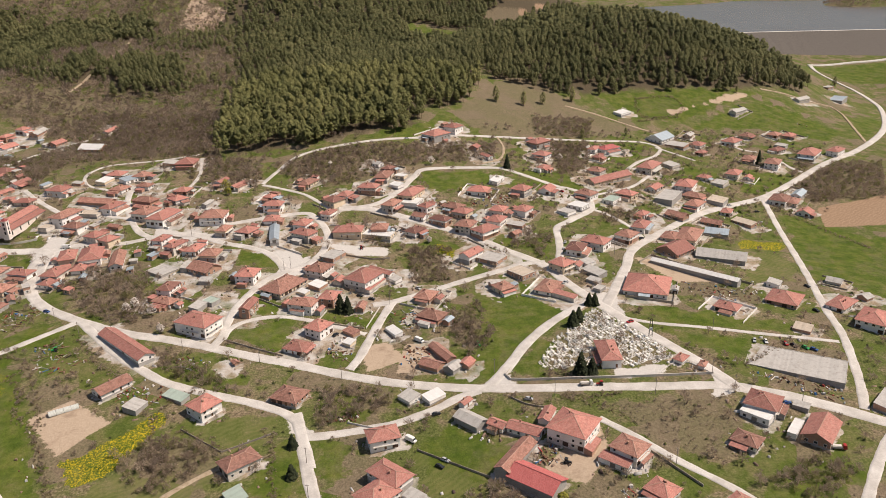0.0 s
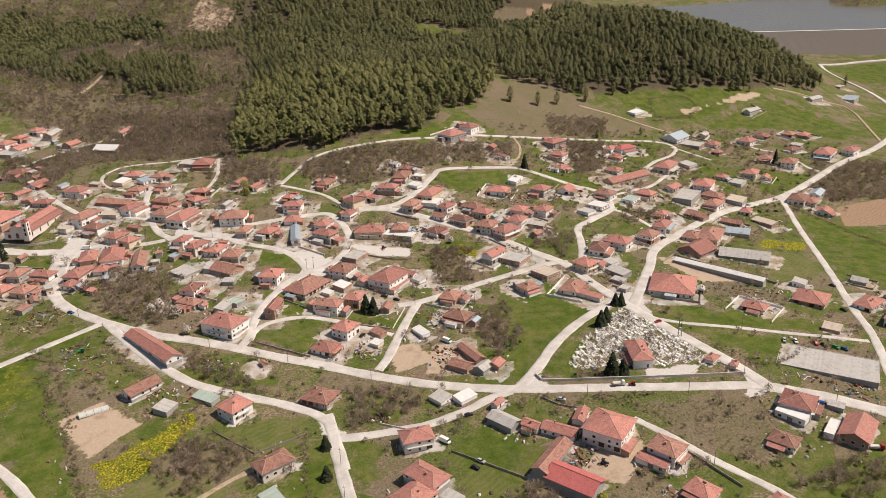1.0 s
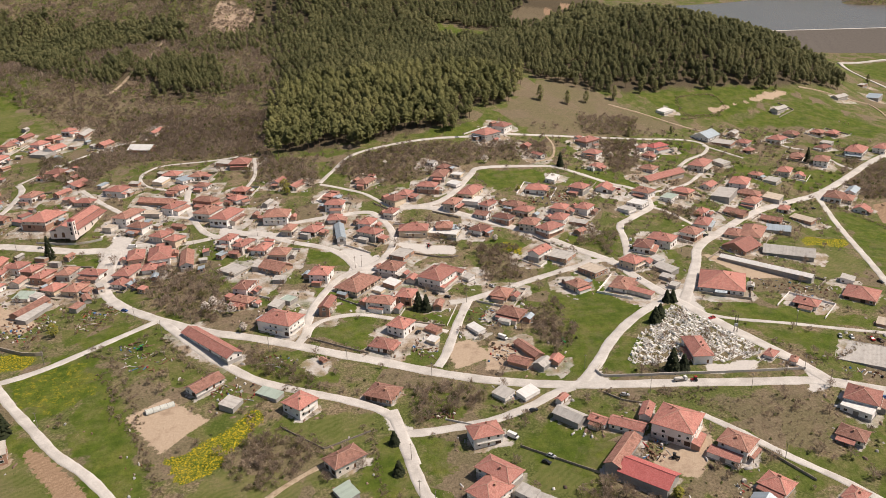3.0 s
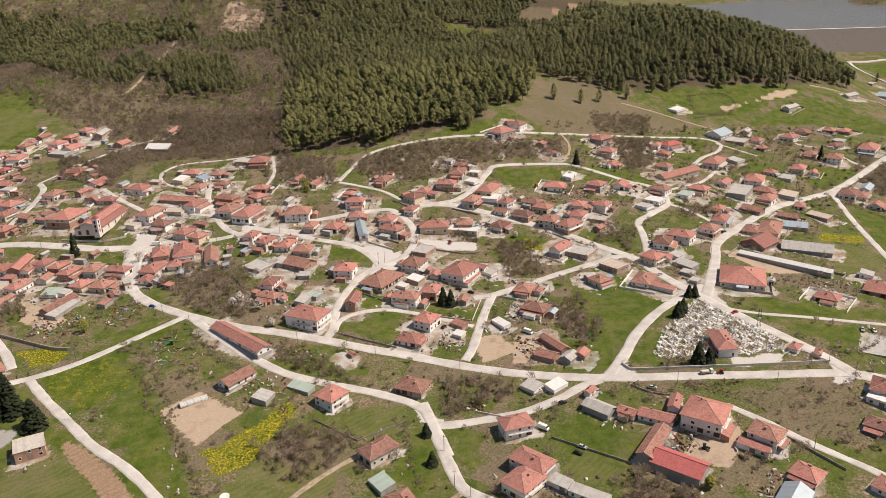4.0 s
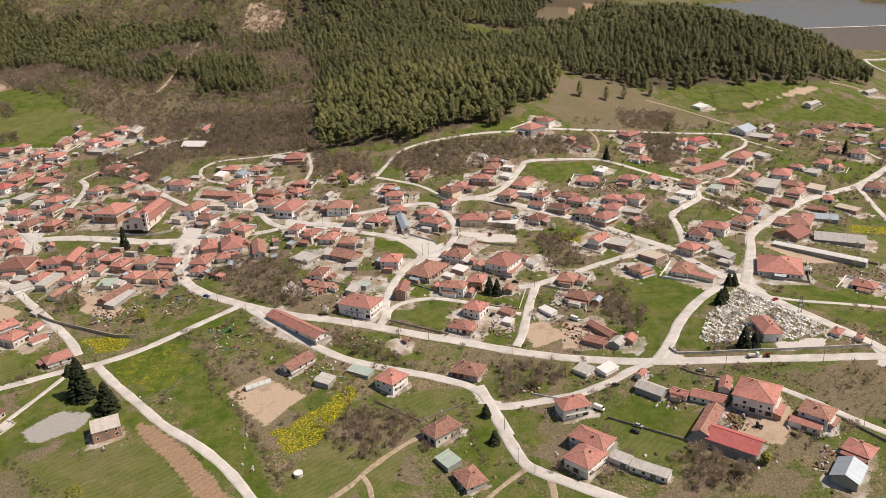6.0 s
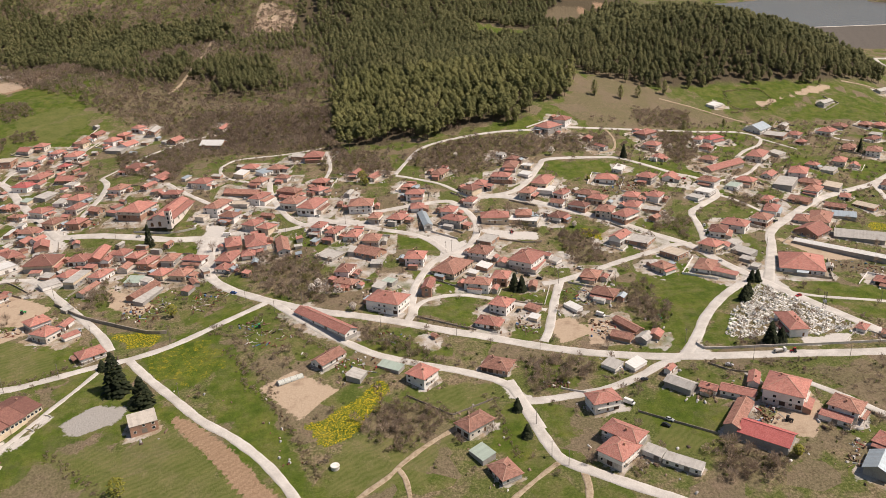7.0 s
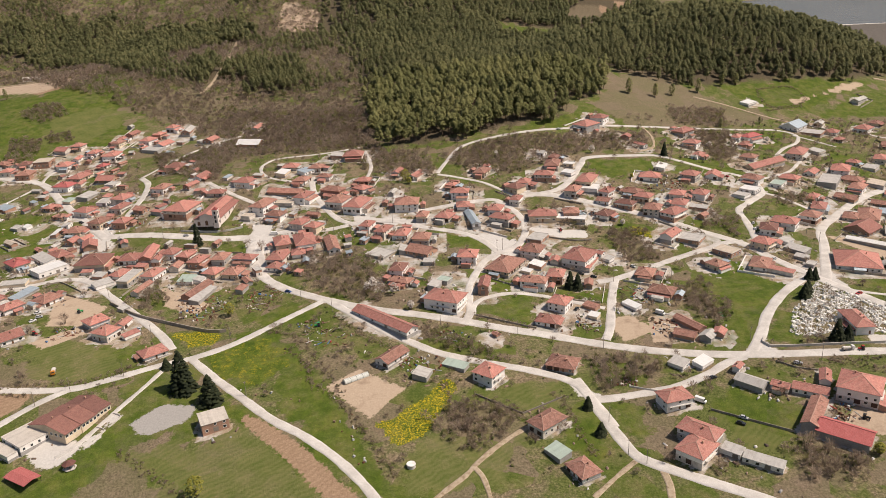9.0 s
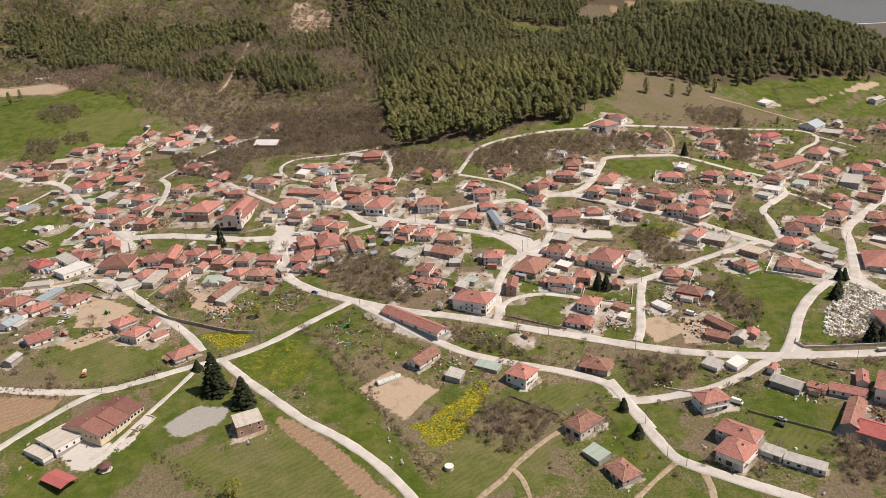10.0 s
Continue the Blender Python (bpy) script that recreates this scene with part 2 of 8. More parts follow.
def beam(bm, a, b, w, h, mat=0):
    """A square bar from a to b."""
    a, b = Vector(a), Vector(b)
    d = (b - a).normalized()
    s = d.cross(Vector((0, 0, 1)))
    s = (s.normalized() if s.length > 1e-4 else Vector((1, 0, 0))) * (w / 2)
    n = s.cross(d).normalized() * (h / 2)
    v = [bm.verts.new(e + i * s + j * n) for e in (a, b) for i, j in ((-1, -1), (1, -1), (1, 1), (-1, 1))]
    for f in ((3, 2, 1, 0), (4, 5, 6, 7), (0, 1, 5, 4), (1, 2, 6, 5), (2, 3, 7, 6), (3, 0, 4, 7)):
        bm.faces.new([v[i] for i in f]).material_index = mat


def tube(bm, a, b, r0, r1, sides=8, mat=0):
    a, b = Vector(a), Vector(b)
    d = (b - a).normalized()
    s = d.orthogonal().normalized()
    n = d.cross(s)
    rings = [[bm.verts.new(e + r * (math.cos(k * math.tau / sides) * s + math.sin(k * math.tau / sides) * n)) for k in range(sides)] for e, r in ((a, r0), (b, r1))]
    for k in range(sides):
        j = (k + 1) % sides
        bm.faces.new((rings[0][k], rings[0][j], rings[1][j], rings[1][k])).material_index = mat
    bm.faces.new(rings[1]).material_index = mat
    bm.faces.new(rings[0][::-1]).material_index = mat


def big_mesh(name, verts, tris, mats, index=None, uv=None):
    """A mesh from numpy arrays of corners and triangles."""
    me = bpy.data.meshes.new(name)
    verts, tris = np.asarray(verts, np.float32), np.asarray(tris, np.int32)
    me.vertices.add(len(verts))
    me.vertices.foreach_set("co", verts.ravel())
    me.loops.add(tris.size)
    me.loops.foreach_set("vertex_index", tris.ravel())
    me.polygons.add(len(tris))
    k = tris.shape[1]
    me.polygons.foreach_set("loop_start", np.arange(0, tris.size, k, dtype=np.int32))
    me.polygons.foreach_set("loop_total", np.full(len(tris), k, dtype=np.int32))
    if index is not None:
        me.polygons.foreach_set("material_index", np.asarray(index, np.int32))
    for m in mats:
        me.materials.append(m)
    me.update(calc_edges=True)
    return me


def inside(x, y, poly):
    """Which points of x, y lie in a polygon."""
    hit = np.zeros(np.shape(x), bool)
    for (ax, ay), (bx, by) in zip(poly, poly[1:] + poly[:1]):
        if ay != by:
            hit ^= ((ay > y) != (by > y)) & (x < (bx - ax) * (y - ay) / (by - ay) + ax)
    return hit


def edge_distance(x, y, poly):
    d = np.full(np.shape(x), 1e9)
    for (ax, ay), (bx, by) in zip(poly, poly[1:] + poly[:1]):
        l = (bx - ax) ** 2 + (by - ay) ** 2 + 1e-9
        t = np.clip(((x - ax) * (bx - ax) + (y - ay) * (by - ay)) / l, 0, 1)
        d = np.minimum(d, np.hypot(x - ax - t * (bx - ax), y - ay - t * (by - ay)))
    return d

# ---- roads: name, width and course ----
ROADS = []
ROADS.append(("main", 7.5, [(-250.6, 427.5), (-232.1, 413.5), (-206.7, 397.1), (-178.9, 383.3), (-151.2, 375.1), (-127.8, 368.0), (-105.0, 360.7), (-80.0, 353.7), (-55.4, 345.1), (-25.9, 335.6), (2.4, 328.7), (19.0, 325.7), (40.9, 323.3), (70.7, 321.1), (97.7, 319.7), (127.9, 320.1), (141.3, 319.3)]))
ROADS.append(("west", 8.0, [(-233.9, 413.7), (-253.2, 432.8), (-266.0, 454.7), (-273.6, 474.1), (-273.6, 489.2), (-268.0, 494.2)]))
ROADS.append(("lower", 6.0, [(-206.9, 395.8), (-178.5, 365.3), (-157.4, 347.8), (-139.3, 336.0), (-114.6, 327.5), (-97.0, 322.5), (-79.2, 314.9), (-69.8, 306.5)]))
ROADS.append(("lowerb", 6.5, [(-72.6, 313.9), (-67.0, 296.1), (-60.4, 275.6)]))
ROADS.append(("lowerc", 6.5, [(-67.3, 296.1), (-61.6, 275.0), (-55.9, 257.9), (-51.3, 252.5), (-44.4, 247.7), (-29.0, 237.6), (-12.7, 227.2), (-4.5, 220.9)]))
ROADS.append(("cross", 6.0, [(-68.8, 296.6), (-58.0, 297.2), (-45.2, 299.2), (-24.5, 303.4), (-6.0, 312.0), (4.9, 319.5), (16.1, 324.1)]))
ROADS.append(("meadow", 5.5, [(-212.1, 397.9), (-229.9, 379.4), (-254.0, 353.0), (-272.5, 339.7), (-291.2, 331.2), (-311.2, 320.1), (-328.4, 312.3), (-356.4, 311.0), (-380.3, 313.2), (-405.5, 317.0)]))
ROADS.append(("east_track", 5.5, [(-273.3, 337.0), (-259.2, 322.1), (-241.2, 305.1), (-221.4, 286.7), (-203.9, 274.4), (-187.1, 259.5), (-173.9, 244.1), (-166.4, 232.9)]))
ROADS.append(("alley", 3.2, [(-285.2, 331.0), (-291.4, 312.8), (-299.2, 293.7), (-307.9, 273.0), (-314.9, 264.5)]))
ROADS.append(("mill", 6.0, [(-287.5, 347.4), (-299.7, 364.0), (-319.4, 384.7), (-343.8, 409.8), (-370.3, 436.5), (-386.1, 442.8), (-399.5, 439.2), (-414.2, 430.9), (-440.0, 424.4), (-460.8, 422.8)]))
ROADS.append(("field", 5.0, [(-328.3, 311.8), (-338.5, 302.3), (-350.5, 286.2), (-359.6, 272.3), (-366.7, 261.3)]))
ROADS.append(("square", 9.0, [(-254.6, 443.1), (-267.1, 469.3), (-273.0, 494.6), (-305.3, 498.2), (-358.6, 509.4), (-388.9, 511.1)]))
ROADS.append(("upper", 8.0, [(-388.8, 508.3), (-414.3, 537.4), (-455.9, 587.3), (-491.8, 634.7), (-512.0, 650.8), (-539.6, 659.5), (-574.6, 676.6), (-613.6, 689.1)]))
ROADS.append(("lane_a", 4.0, [(-503.3, 643.1), (-506.3, 667.6), (-499.6, 683.2), (-487.3, 693.1)]))
ROADS.append(("lane_b", 3.5, [(-504.9, 629.8), (-514.2, 597.9), (-522.3, 576.7)]))
ROADS.append(("lane_c", 6.0, [(-387.0, 523.6), (-386.7, 552.3), (-386.6, 582.5), (-393.6, 613.7), (-406.8, 634.4)]))
ROADS.append(("lane_d", 4.0, [(-408.0, 634.9), (-398.3, 664.0), (-383.9, 706.3), (-353.9, 744.7), (-332.2, 752.1)]))
ROADS.append(("middle", 6.0, [(-272.5, 498.7), (-248.6, 504.7), (-223.5, 503.1), (-199.2, 510.9), (-182.5, 510.1), (-161.7, 508.0), (-149.2, 513.3)]))
ROADS.append(("lane_e", 5.5, [(-194.7, 505.6), (-214.3, 516.0), (-231.0, 541.3), (-243.4, 571.6), (-248.7, 599.2)]))
ROADS.append(("lane_f", 5.0, [(-273.3, 540.0), (-302.0, 562.9), (-319.3, 578.7), (-335.4, 596.4)]))
ROADS.append(("lane_g", 4.5, [(-274.9, 562.9), (-254.7, 548.0), (-230.9, 540.3)]))
ROADS.append(("loop", 4.0, [(-215.3, 673.2), (-251.1, 663.8), (-286.3, 656.5), (-296.9, 639.4), (-295.8, 618.8), (-286.3, 601.7), (-270.5, 592.9), (-260.7, 589.8)]))
ROADS.append(("lane_h", 4.0, [(-210.3, 662.1), (-200.6, 620.1), (-202.1, 590.7)]))
ROADS.append(("centre", 6.0, [(-181.8, 514.2), (-151.2, 495.7), (-132.1, 488.1), (-117.0, 479.1), (-106.1, 464.3), (-100.6, 455.3), (-88.6, 465.2), (-83.8, 475.8), (-80.2, 489.7), (-80.6, 506.3), (-85.3, 521.6), (-93.0, 533.9), (-101.4, 541.1), (-125.3, 534.7), (-156.0, 524.1)]))
ROADS.append(("link", 5.5, [(-100.6, 455.3), (-111.7, 442.1), (-118.5, 424.2), (-123.0, 407.0), (-123.4, 390.4), (-123.4, 377.3), (-125.8, 369.6)]))
ROADS.append(("lane_i", 4.5, [(-121.9, 375.1), (-120.5, 386.4), (-112.3, 394.9), (-97.1, 399.8), (-80.5, 397.5), (-60.2, 389.7), (-44.3, 382.6)]))
ROADS.append(("lane_j", 6.0, [(-31.2, 419.0), (-36.8, 399.1), (-41.8, 377.9), (-46.4, 358.6), (-50.5, 348.5)]))
ROADS.append(("mid", 6.0, [(-42.8, 415.5), (-31.2, 419.0), (-16.1, 427.9), (1.4, 438.4), (19.6, 449.0), (38.5, 459.3), (54.1, 467.9), (67.5, 470.2)]))
ROADS.append(("north", 8.0, [(140.3, 316.5), (132.3, 333.2), (122.9, 349.2), (112.7, 366.0), (102.1, 385.5), (92.6, 404.2), (86.1, 418.6), (76.1, 441.2), (65.2, 466.8), (44.6, 486.3), (26.3, 502.9), (6.9, 516.9), (-9.3, 526.0), (-25.9, 535.3), (-43.0, 544.8), (-60.3, 550.0), (-77.1, 548.8)]))
ROADS.append(("south", 9.0, [(136.1, 320.1), (150.7, 315.4), (162.8, 311.6), (180.4, 303.5), (198.4, 293.5), (219.5, 280.8)]))
ROADS.append(("cemetery", 7.0, [(19.5, 325.6), (31.8, 344.1), (42.7, 364.2), (57.6, 384.6), (72.9, 400.5), (86.6, 412.2)]))
ROADS.append(("east", 7.5, [(93.0, 402.6), (104.5, 428.2), (119.7, 463.4), (131.1, 492.5), (160.3, 527.0), (198.8, 569.3), (236.0, 598.1), (273.9, 622.5), (312.7, 656.9), (368.5, 711.1), (425.8, 759.1), (481.1, 822.6), (527.3, 894.3), (570.6, 980.1), (583.5, 1025.4), (582.4, 1077.1), (559.9, 1134.4), (571.3, 1194.7)]))
ROADS.append(("farm", 5.5, [(272.9, 620.0), (264.5, 575.3), (250.6, 512.4), (235.6, 453.6), (222.6, 403.9), (216.8, 372.2), (208.2, 342.9), (199.8, 318.0), (193.2, 302.5)]))
ROADS.append(("gravel", 4.0, [(99.9, 389.8), (117.1, 382.1), (143.7, 376.5), (169.6, 370.7), (192.5, 366.5), (210.7, 362.8)]))
ROADS.append(("lane_k", 6.0, [(77.2, 471.8), (81.4, 500.1), (83.3, 524.0), (95.6, 538.8), (115.4, 562.9), (116.0, 590.6), (105.9, 601.8), (94.9, 605.5), (80.1, 617.8), (67.0, 628.2), (51.0, 637.9), (24.2, 633.2), (-13.1, 623.6), (-20.9, 609.9), (-29.6, 588.6), (-39.9, 568.2), (-52.2, 555.7), (-70.8, 548.9)]))
ROADS.append(("lane_l", 4.0, [(117.4, 588.5), (139.0, 603.7), (162.1, 622.3), (184.8, 654.0)]))
ROADS.append(("lane_m", 4.5, [(115.4, 562.9), (128.2, 552.6), (140.3, 530.8), (143.6, 510.8)]))
ROADS.append(("hill", 4.5, [(-143.1, 594.7), (-135.8, 617.4), (-121.7, 649.3), (-89.3, 667.4), (-50.0, 681.2), (-19.6, 689.1), (11.6, 701.0), (43.4, 708.0), (92.6, 719.2), (149.5, 733.0), (196.9, 745.2), (214.2, 733.5), (204.1, 708.1), (182.6, 686.3), (167.0, 664.1)]))
ROADS.append(("lane_n", 4.0, [(-142.7, 592.5), (-125.4, 583.9), (-106.0, 572.9), (-90.7, 556.2), (-81.0, 545.0)]))
ROADS.append(("dirt_a", 3.0, [(54.1, 708.9), (58.2, 687.9), (52.3, 660.0), (34.5, 644.7)]))
ROADS.append(("dam_road", 6.0, [(571.3, 1194.7), (640.9, 1215.8), (705.9, 1225.8), (858.2, 1278.8)]))
ROADS.append(("dirt_b", 4.0, [(479.5, 933.0), (480.1, 905.2), (464.2, 846.7), (447.6, 787.7)]))
ROADS.append(("dirt_c", 3.5, [(386.3, 924.3), (420.5, 930.1), (448.1, 927.6), (479.5, 933.0)]))
ROADS.append(("yard_road", 5.0, [(68.7, 297.1), (81.2, 284.5), (96.3, 267.8), (112.6, 252.9), (123.9, 240.8)]))
ROADS.append(("edge_road", 5.5, [(203.0, 291.6), (186.1, 273.4), (173.1, 256.4), (164.3, 243.9)]))
ROADS.append(("dirt_d", 3.2, [(-93.8, 281.1), (-103.0, 276.0), (-114.0, 266.5), (-124.0, 255.8), (-130.0, 247.5), (-138.0, 239.5), (-147.0, 230.0)]))
ROADS.append(("dirt_e", 3.0, [(-126.5, 253.0), (-123.0, 247.5), (-121.0, 240.0), (-119.5, 230.0)]))
ROADS.append(("dirt_h", 3.0, [(-55.1, 253.6), (-64.4, 245.6), (-77.6, 232.7)]))
ROADS.append(("dirt_i", 4.0, [(-46.1, 245.8), (-45.4, 238.3), (-47.0, 228.2)]))
ROADS.append(("dirt_terrace", 4.0, [(230.3, 774.2), (206.9, 786.2), (169.4, 806.8), (134.8, 816.9)]))
ROADS.append(("lane_o", 4.0, [(210.6, 732.6), (221.6, 722.0), (240.0, 701.6)]))
ROADS.append(("lane_p", 5.0, [(324.4, 723.5), (329.0, 695.4), (335.5, 685.7)]))
ROADS.append(("lane_q", 4.0, [(287.4, 769.5), (299.3, 745.8), (313.8, 739.1)]))
ROADS.append(("dirt_f", 4.0, [(-448.7, 1169.3), (-430.4, 1056.6), (-420.2, 967.6), (-416.5, 909.0), (-421.6, 875.1)]))
ROADS.append(("dirt_g", 5.0, [(-784.9, 1031.2), (-728.9, 1028.8), (-689.9, 1030.2)]))



def smooth(points, step=3.0):
    """A rounded course through the points, at even steps."""
    p = np.array([points[0], *points, points[-1]], float)
    out = []
    for a, b, c, d in zip(p, p[1:], p[2:], p[3:]):
        n = max(2, int(np.hypot(*(c - b)) / step))
        for t in np.arange(n) / n:
            out.append(0.5 * (2 * b + (c - a) * t + (2 * a - 5 * b + 4 * c - d) * t * t + (3 * b - a - 3 * c + d) * t ** 3))
    out.append(p[-1])
    return np.array(out)


# ---- fields and yards: cover and outline ----
FIELDS = []
FIELDS.append(("green", [(278, 598), (298, 568), (335, 539), (347, 509), (277, 394), (254, 426), (236, 439), (255, 513)]))
FIELDS.append(("soil", [(313, 606), (386, 634), (428, 645), (392, 584), (353, 572), (301, 566)]))
FIELDS.append(("green", [(15, 432), (62, 440), (74, 404), (49, 369), (25, 335), (3, 338), (0, 352), (19, 373), (17, 399)]))
FIELDS.append(("green", [(33, 337), (53, 374), (60, 362), (48, 333)]))
FIELDS.append(("green", [(-119, 376), (-114, 389), (-87, 397), (-82, 389), (-87, 362)]))
FIELDS.append(("green", [(268, 801), (337, 872), (395, 883), (438, 819), (402, 784), (335, 810)]))
FIELDS.append(("green", [(174, 862), (249, 883), (380, 917), (339, 876), (257, 817), (204, 825)]))
FIELDS.append(("green", [(479, 889), (556, 967), (501, 855), (449, 792)]))
FIELDS.append(("green", [(559, 1191), (703, 1220), (757, 1203), (703, 1109), (595, 1120)]))
FIELDS.append(("yellow", [(-171, 281), (-156, 292), (-137, 315), (-132, 307), (-140, 288), (-149, 271), (-160, 266)]))
FIELDS.append(("sand", [(-199, 309), (-183, 324), (-159, 307), (-174, 285)]))
FIELDS.append(("sand", [(-46, 369), (-31, 375), (-23, 355), (-41, 346)]))
FIELDS.append(("sand", [(-23, 372), (-1, 367), (-3, 345), (-26, 344)]))
FIELDS.append(("green", [(-267, 337), (-250, 364), (-229, 344), (-220, 326), (-229, 314), (-242, 311)]))
FIELDS.append(("flowers", [(-264, 334), (-261, 350), (-248, 360), (-232, 351), (-221, 331), (-223, 321), (-237, 313), (-252, 318)]))
FIELDS.append(("yellow", [(-296, 367), (-263, 365), (-266, 349), (-280, 351)]))
FIELDS.append(("green", [(-300, 330), (-263, 326), (-262, 299), (-234, 297), (-191, 245), (-176, 237), (-214, 269), (-240, 288), (-282, 272), (-294, 249), (-301, 243), (-316, 243), (-299, 284)]))
FIELDS.append(("olive", [(-284, 267), (-271, 272), (-255, 270), (-246, 274), (-236, 284), (-213, 265), (-186, 234), (-250, 234)]))
FIELDS.append(("brown", [(-302, 262), (-286, 265), (-255, 241), (-250, 232), (-305, 232), (-291, 255)]))
FIELDS.append(("green", [(-308, 259), (-288, 269), (-275, 278), (-256, 273), (-246, 278), (-239, 292), (-249, 307), (-255, 305), (-262, 293), (-277, 283), (-293, 276)]))
FIELDS.append(("green", [(-350, 253), (-341, 265), (-333, 256), (-334, 250), (-316, 238), (-345, 238)]))
FIELDS.append(("olive", [(-550, 737), (-561, 798), (-525, 833), (-489, 820), (-483, 784), (-506, 750)]))
FIELDS.append(("soil", [(-634, 905), (-612, 930), (-640, 1120), (-626, 1098), (-596, 910), (-618, 886)]))
FIELDS.append(("soil", [(-237, 290), (-226, 287), (-203, 267), (-172, 233), (-186, 233), (-212, 262), (-231, 281)]))
FIELDS.append(("grey", [(-289, 287), (-276, 300), (-261, 298), (-261, 287), (-276, 279), (-284, 280)]))
FIELDS.append(("soil", [(-394, 307), (-346, 308), (-347, 297), (-375, 271)]))
FIELDS.append(("green", [(-742, 917), (-609, 880), (-618, 1148), (-517, 905), (-498, 819), (-556, 757), (-614, 689)]))
FIELDS.append(("brown", [(-406, 350), (-375, 338), (-350, 330), (-352, 313), (-386, 313)]))
FIELDS.append(("olive", [(-374, 362), (-341, 358), (-301, 332), (-332, 313), (-348, 318)]))
FIELDS.append(("green", [(-342, 361), (-310, 361), (-287, 337), (-310, 325)]))
FIELDS.append(("green", [(-15, 283), (3, 302), (27, 281), (17, 251), (-6, 253)]))
FIELDS.append(("olive", [(-15, 281), (19, 258), (14, 249), (-9, 252)]))
FIELDS.append(("brown", [(78, 306), (133, 312), (131, 289), (111, 263), (86, 294)]))
FIELDS.append(("green", [(131, 256), (171, 273), (175, 260), (156, 244), (118, 244)]))
FIELDS.append(("green", [(117, 375), (164, 364), (148, 340), (126, 361)]))
FIELDS.append(("green", [(110, 406), (174, 391), (206, 382), (200, 370), (126, 382)]))
FIELDS.append(("olive", [(204, 499), (240, 493), (221, 443), (190, 441)]))
FIELDS.append(("yellow", [(216, 524), (250, 524), (243, 505), (211, 505)]))
FIELDS.append(("green", [(-60, 296), (-42, 289), (-47, 265), (-52, 257), (-57, 272)]))
FIELDS.append(("brown", [(-58, 290), (-39, 293), (-32, 264), (-46, 258)]))
FIELDS.append(("green", [(-78, 291), (-69, 295), (-62, 266), (-69, 257), (-85, 264)]))
FIELDS.append(("green", [(-236, 360), (-224, 353), (-192, 303), (-170, 259), (-195, 259), (-249, 360)]))
FIELDS.append(("green", [(-164, 350), (-110, 356), (-102, 332), (-130, 332)]))
FIELDS.append(("olive", [(-122, 303), (-84, 313), (-83, 291), (-100, 288)]))
FIELDS.append(("brown", [(-150, 288), (-119, 295), (-93, 281), (-111, 264), (-126, 261), (-141, 271)]))
FIELDS.append(("green", [(-69, 411), (-48, 402), (-29, 409), (-41, 384), (-75, 402)]))
FIELDS.append(("green", [(-143, 487), (-115, 478), (-108, 459), (-130, 462)]))
FIELDS.append(("green", [(-130, 436), (-109, 426), (-94, 401), (-113, 400)]))
FIELDS.append(("green", [(138, 557), (107, 636), (78, 642), (57, 623), (41, 595), (80, 584)]))
FIELDS.append(("green", [(-19, 617), (48, 628), (41, 601), (-9, 574)]))
FIELDS.append(("green", [(48, 525), (81, 509), (70, 478), (42, 499)]))
FIELDS.append(("green", [(-9, 507), (18, 491), (6, 475), (-13, 491)]))
FIELDS.append(("yellow", [(-7, 499), (10, 487), (6, 479), (-5, 487)]))
FIELDS.append(("green", [(226, 691), (255, 668), (234, 621), (209, 633)]))
FIELDS.append(("green", [(277, 686), (321, 677), (287, 630), (258, 631)]))
FIELDS.append(("green", [(-53, 327), (-39, 324), (-41, 307), (-54, 306)]))
FIELDS.append(("green", [(222, 756), (170, 679), (145, 681), (176, 726)]))
FIELDS.append(("green", [(-71, 688), (7, 729), (12, 701), (-65, 680)]))
FIELDS.append(("brown", [(-505, 898), (-368, 876), (-225, 791), (-197, 688), (-335, 711), (-468, 821)]))
FIELDS.append(("green", [(-605, 714), (-553, 750), (-500, 764), (-461, 736), (-519, 698)]))
FIELDS.append(("green", [(-509, 553), (-470, 566), (-422, 509), (-439, 481), (-492, 505)]))
FIELDS.append(("green", [(-294, 484), (-270, 486), (-274, 466), (-295, 472)]))
FIELDS.append(("green", [(-335, 437), (-306, 427), (-304, 395), (-341, 412)]))
FIELDS.append(("green", [(-253, 378), (-233, 397), (-219, 395), (-210, 380), (-228, 369)]))
FIELDS.append(("brown", [(-211, 333), (-194, 343), (-174, 303), (-196, 304)]))
FIELDS.append(("olive", [(-157, 275), (-101, 270), (-119, 243), (-152, 237)]))
FIELDS.append(("sand", [(-385, 423), (-344, 400), (-347, 375), (-370, 375)]))
FIELDS.append(("green", [(89, 501), (118, 493), (106, 456), (95, 465)]))
FIELDS.append(("sand", [(50, 278), (68, 293), (69, 278), (56, 255), (39, 266)]))
FIELDS.append(("brown", [(57, 262), (77, 257), (74, 245), (45, 247)]))
FIELDS.append(("sand", [(128, 480), (156, 472), (183, 440), (146, 439)]))
FIELDS.append(("brown", [(146, 439), (194, 423), (184, 406), (138, 421)]))
FIELDS.append(("brown", [(385, 798), (396, 653), (420, 697), (388, 729)]))
FIELDS.append(("sand", [(-403, 1260), (-407, 1335), (-343, 1325), (-330, 1214), (-354, 1186)]))
FIELDS.append(("sand", [(-782, 1025), (-696, 1027), (-664, 1042), (-627, 1176), (-608, 1150), (-581, 945), (-624, 896), (-762, 989)]))
FIELDS.append(("green", [(-50, 1308), (-25, 1308), (34, 1282), (42, 1208), (-15, 1218), (-43, 1246)]))
FIELDS.append(("brown", [(13, 748), (81, 892), (164, 812), (206, 783), (151, 741), (44, 710)]))
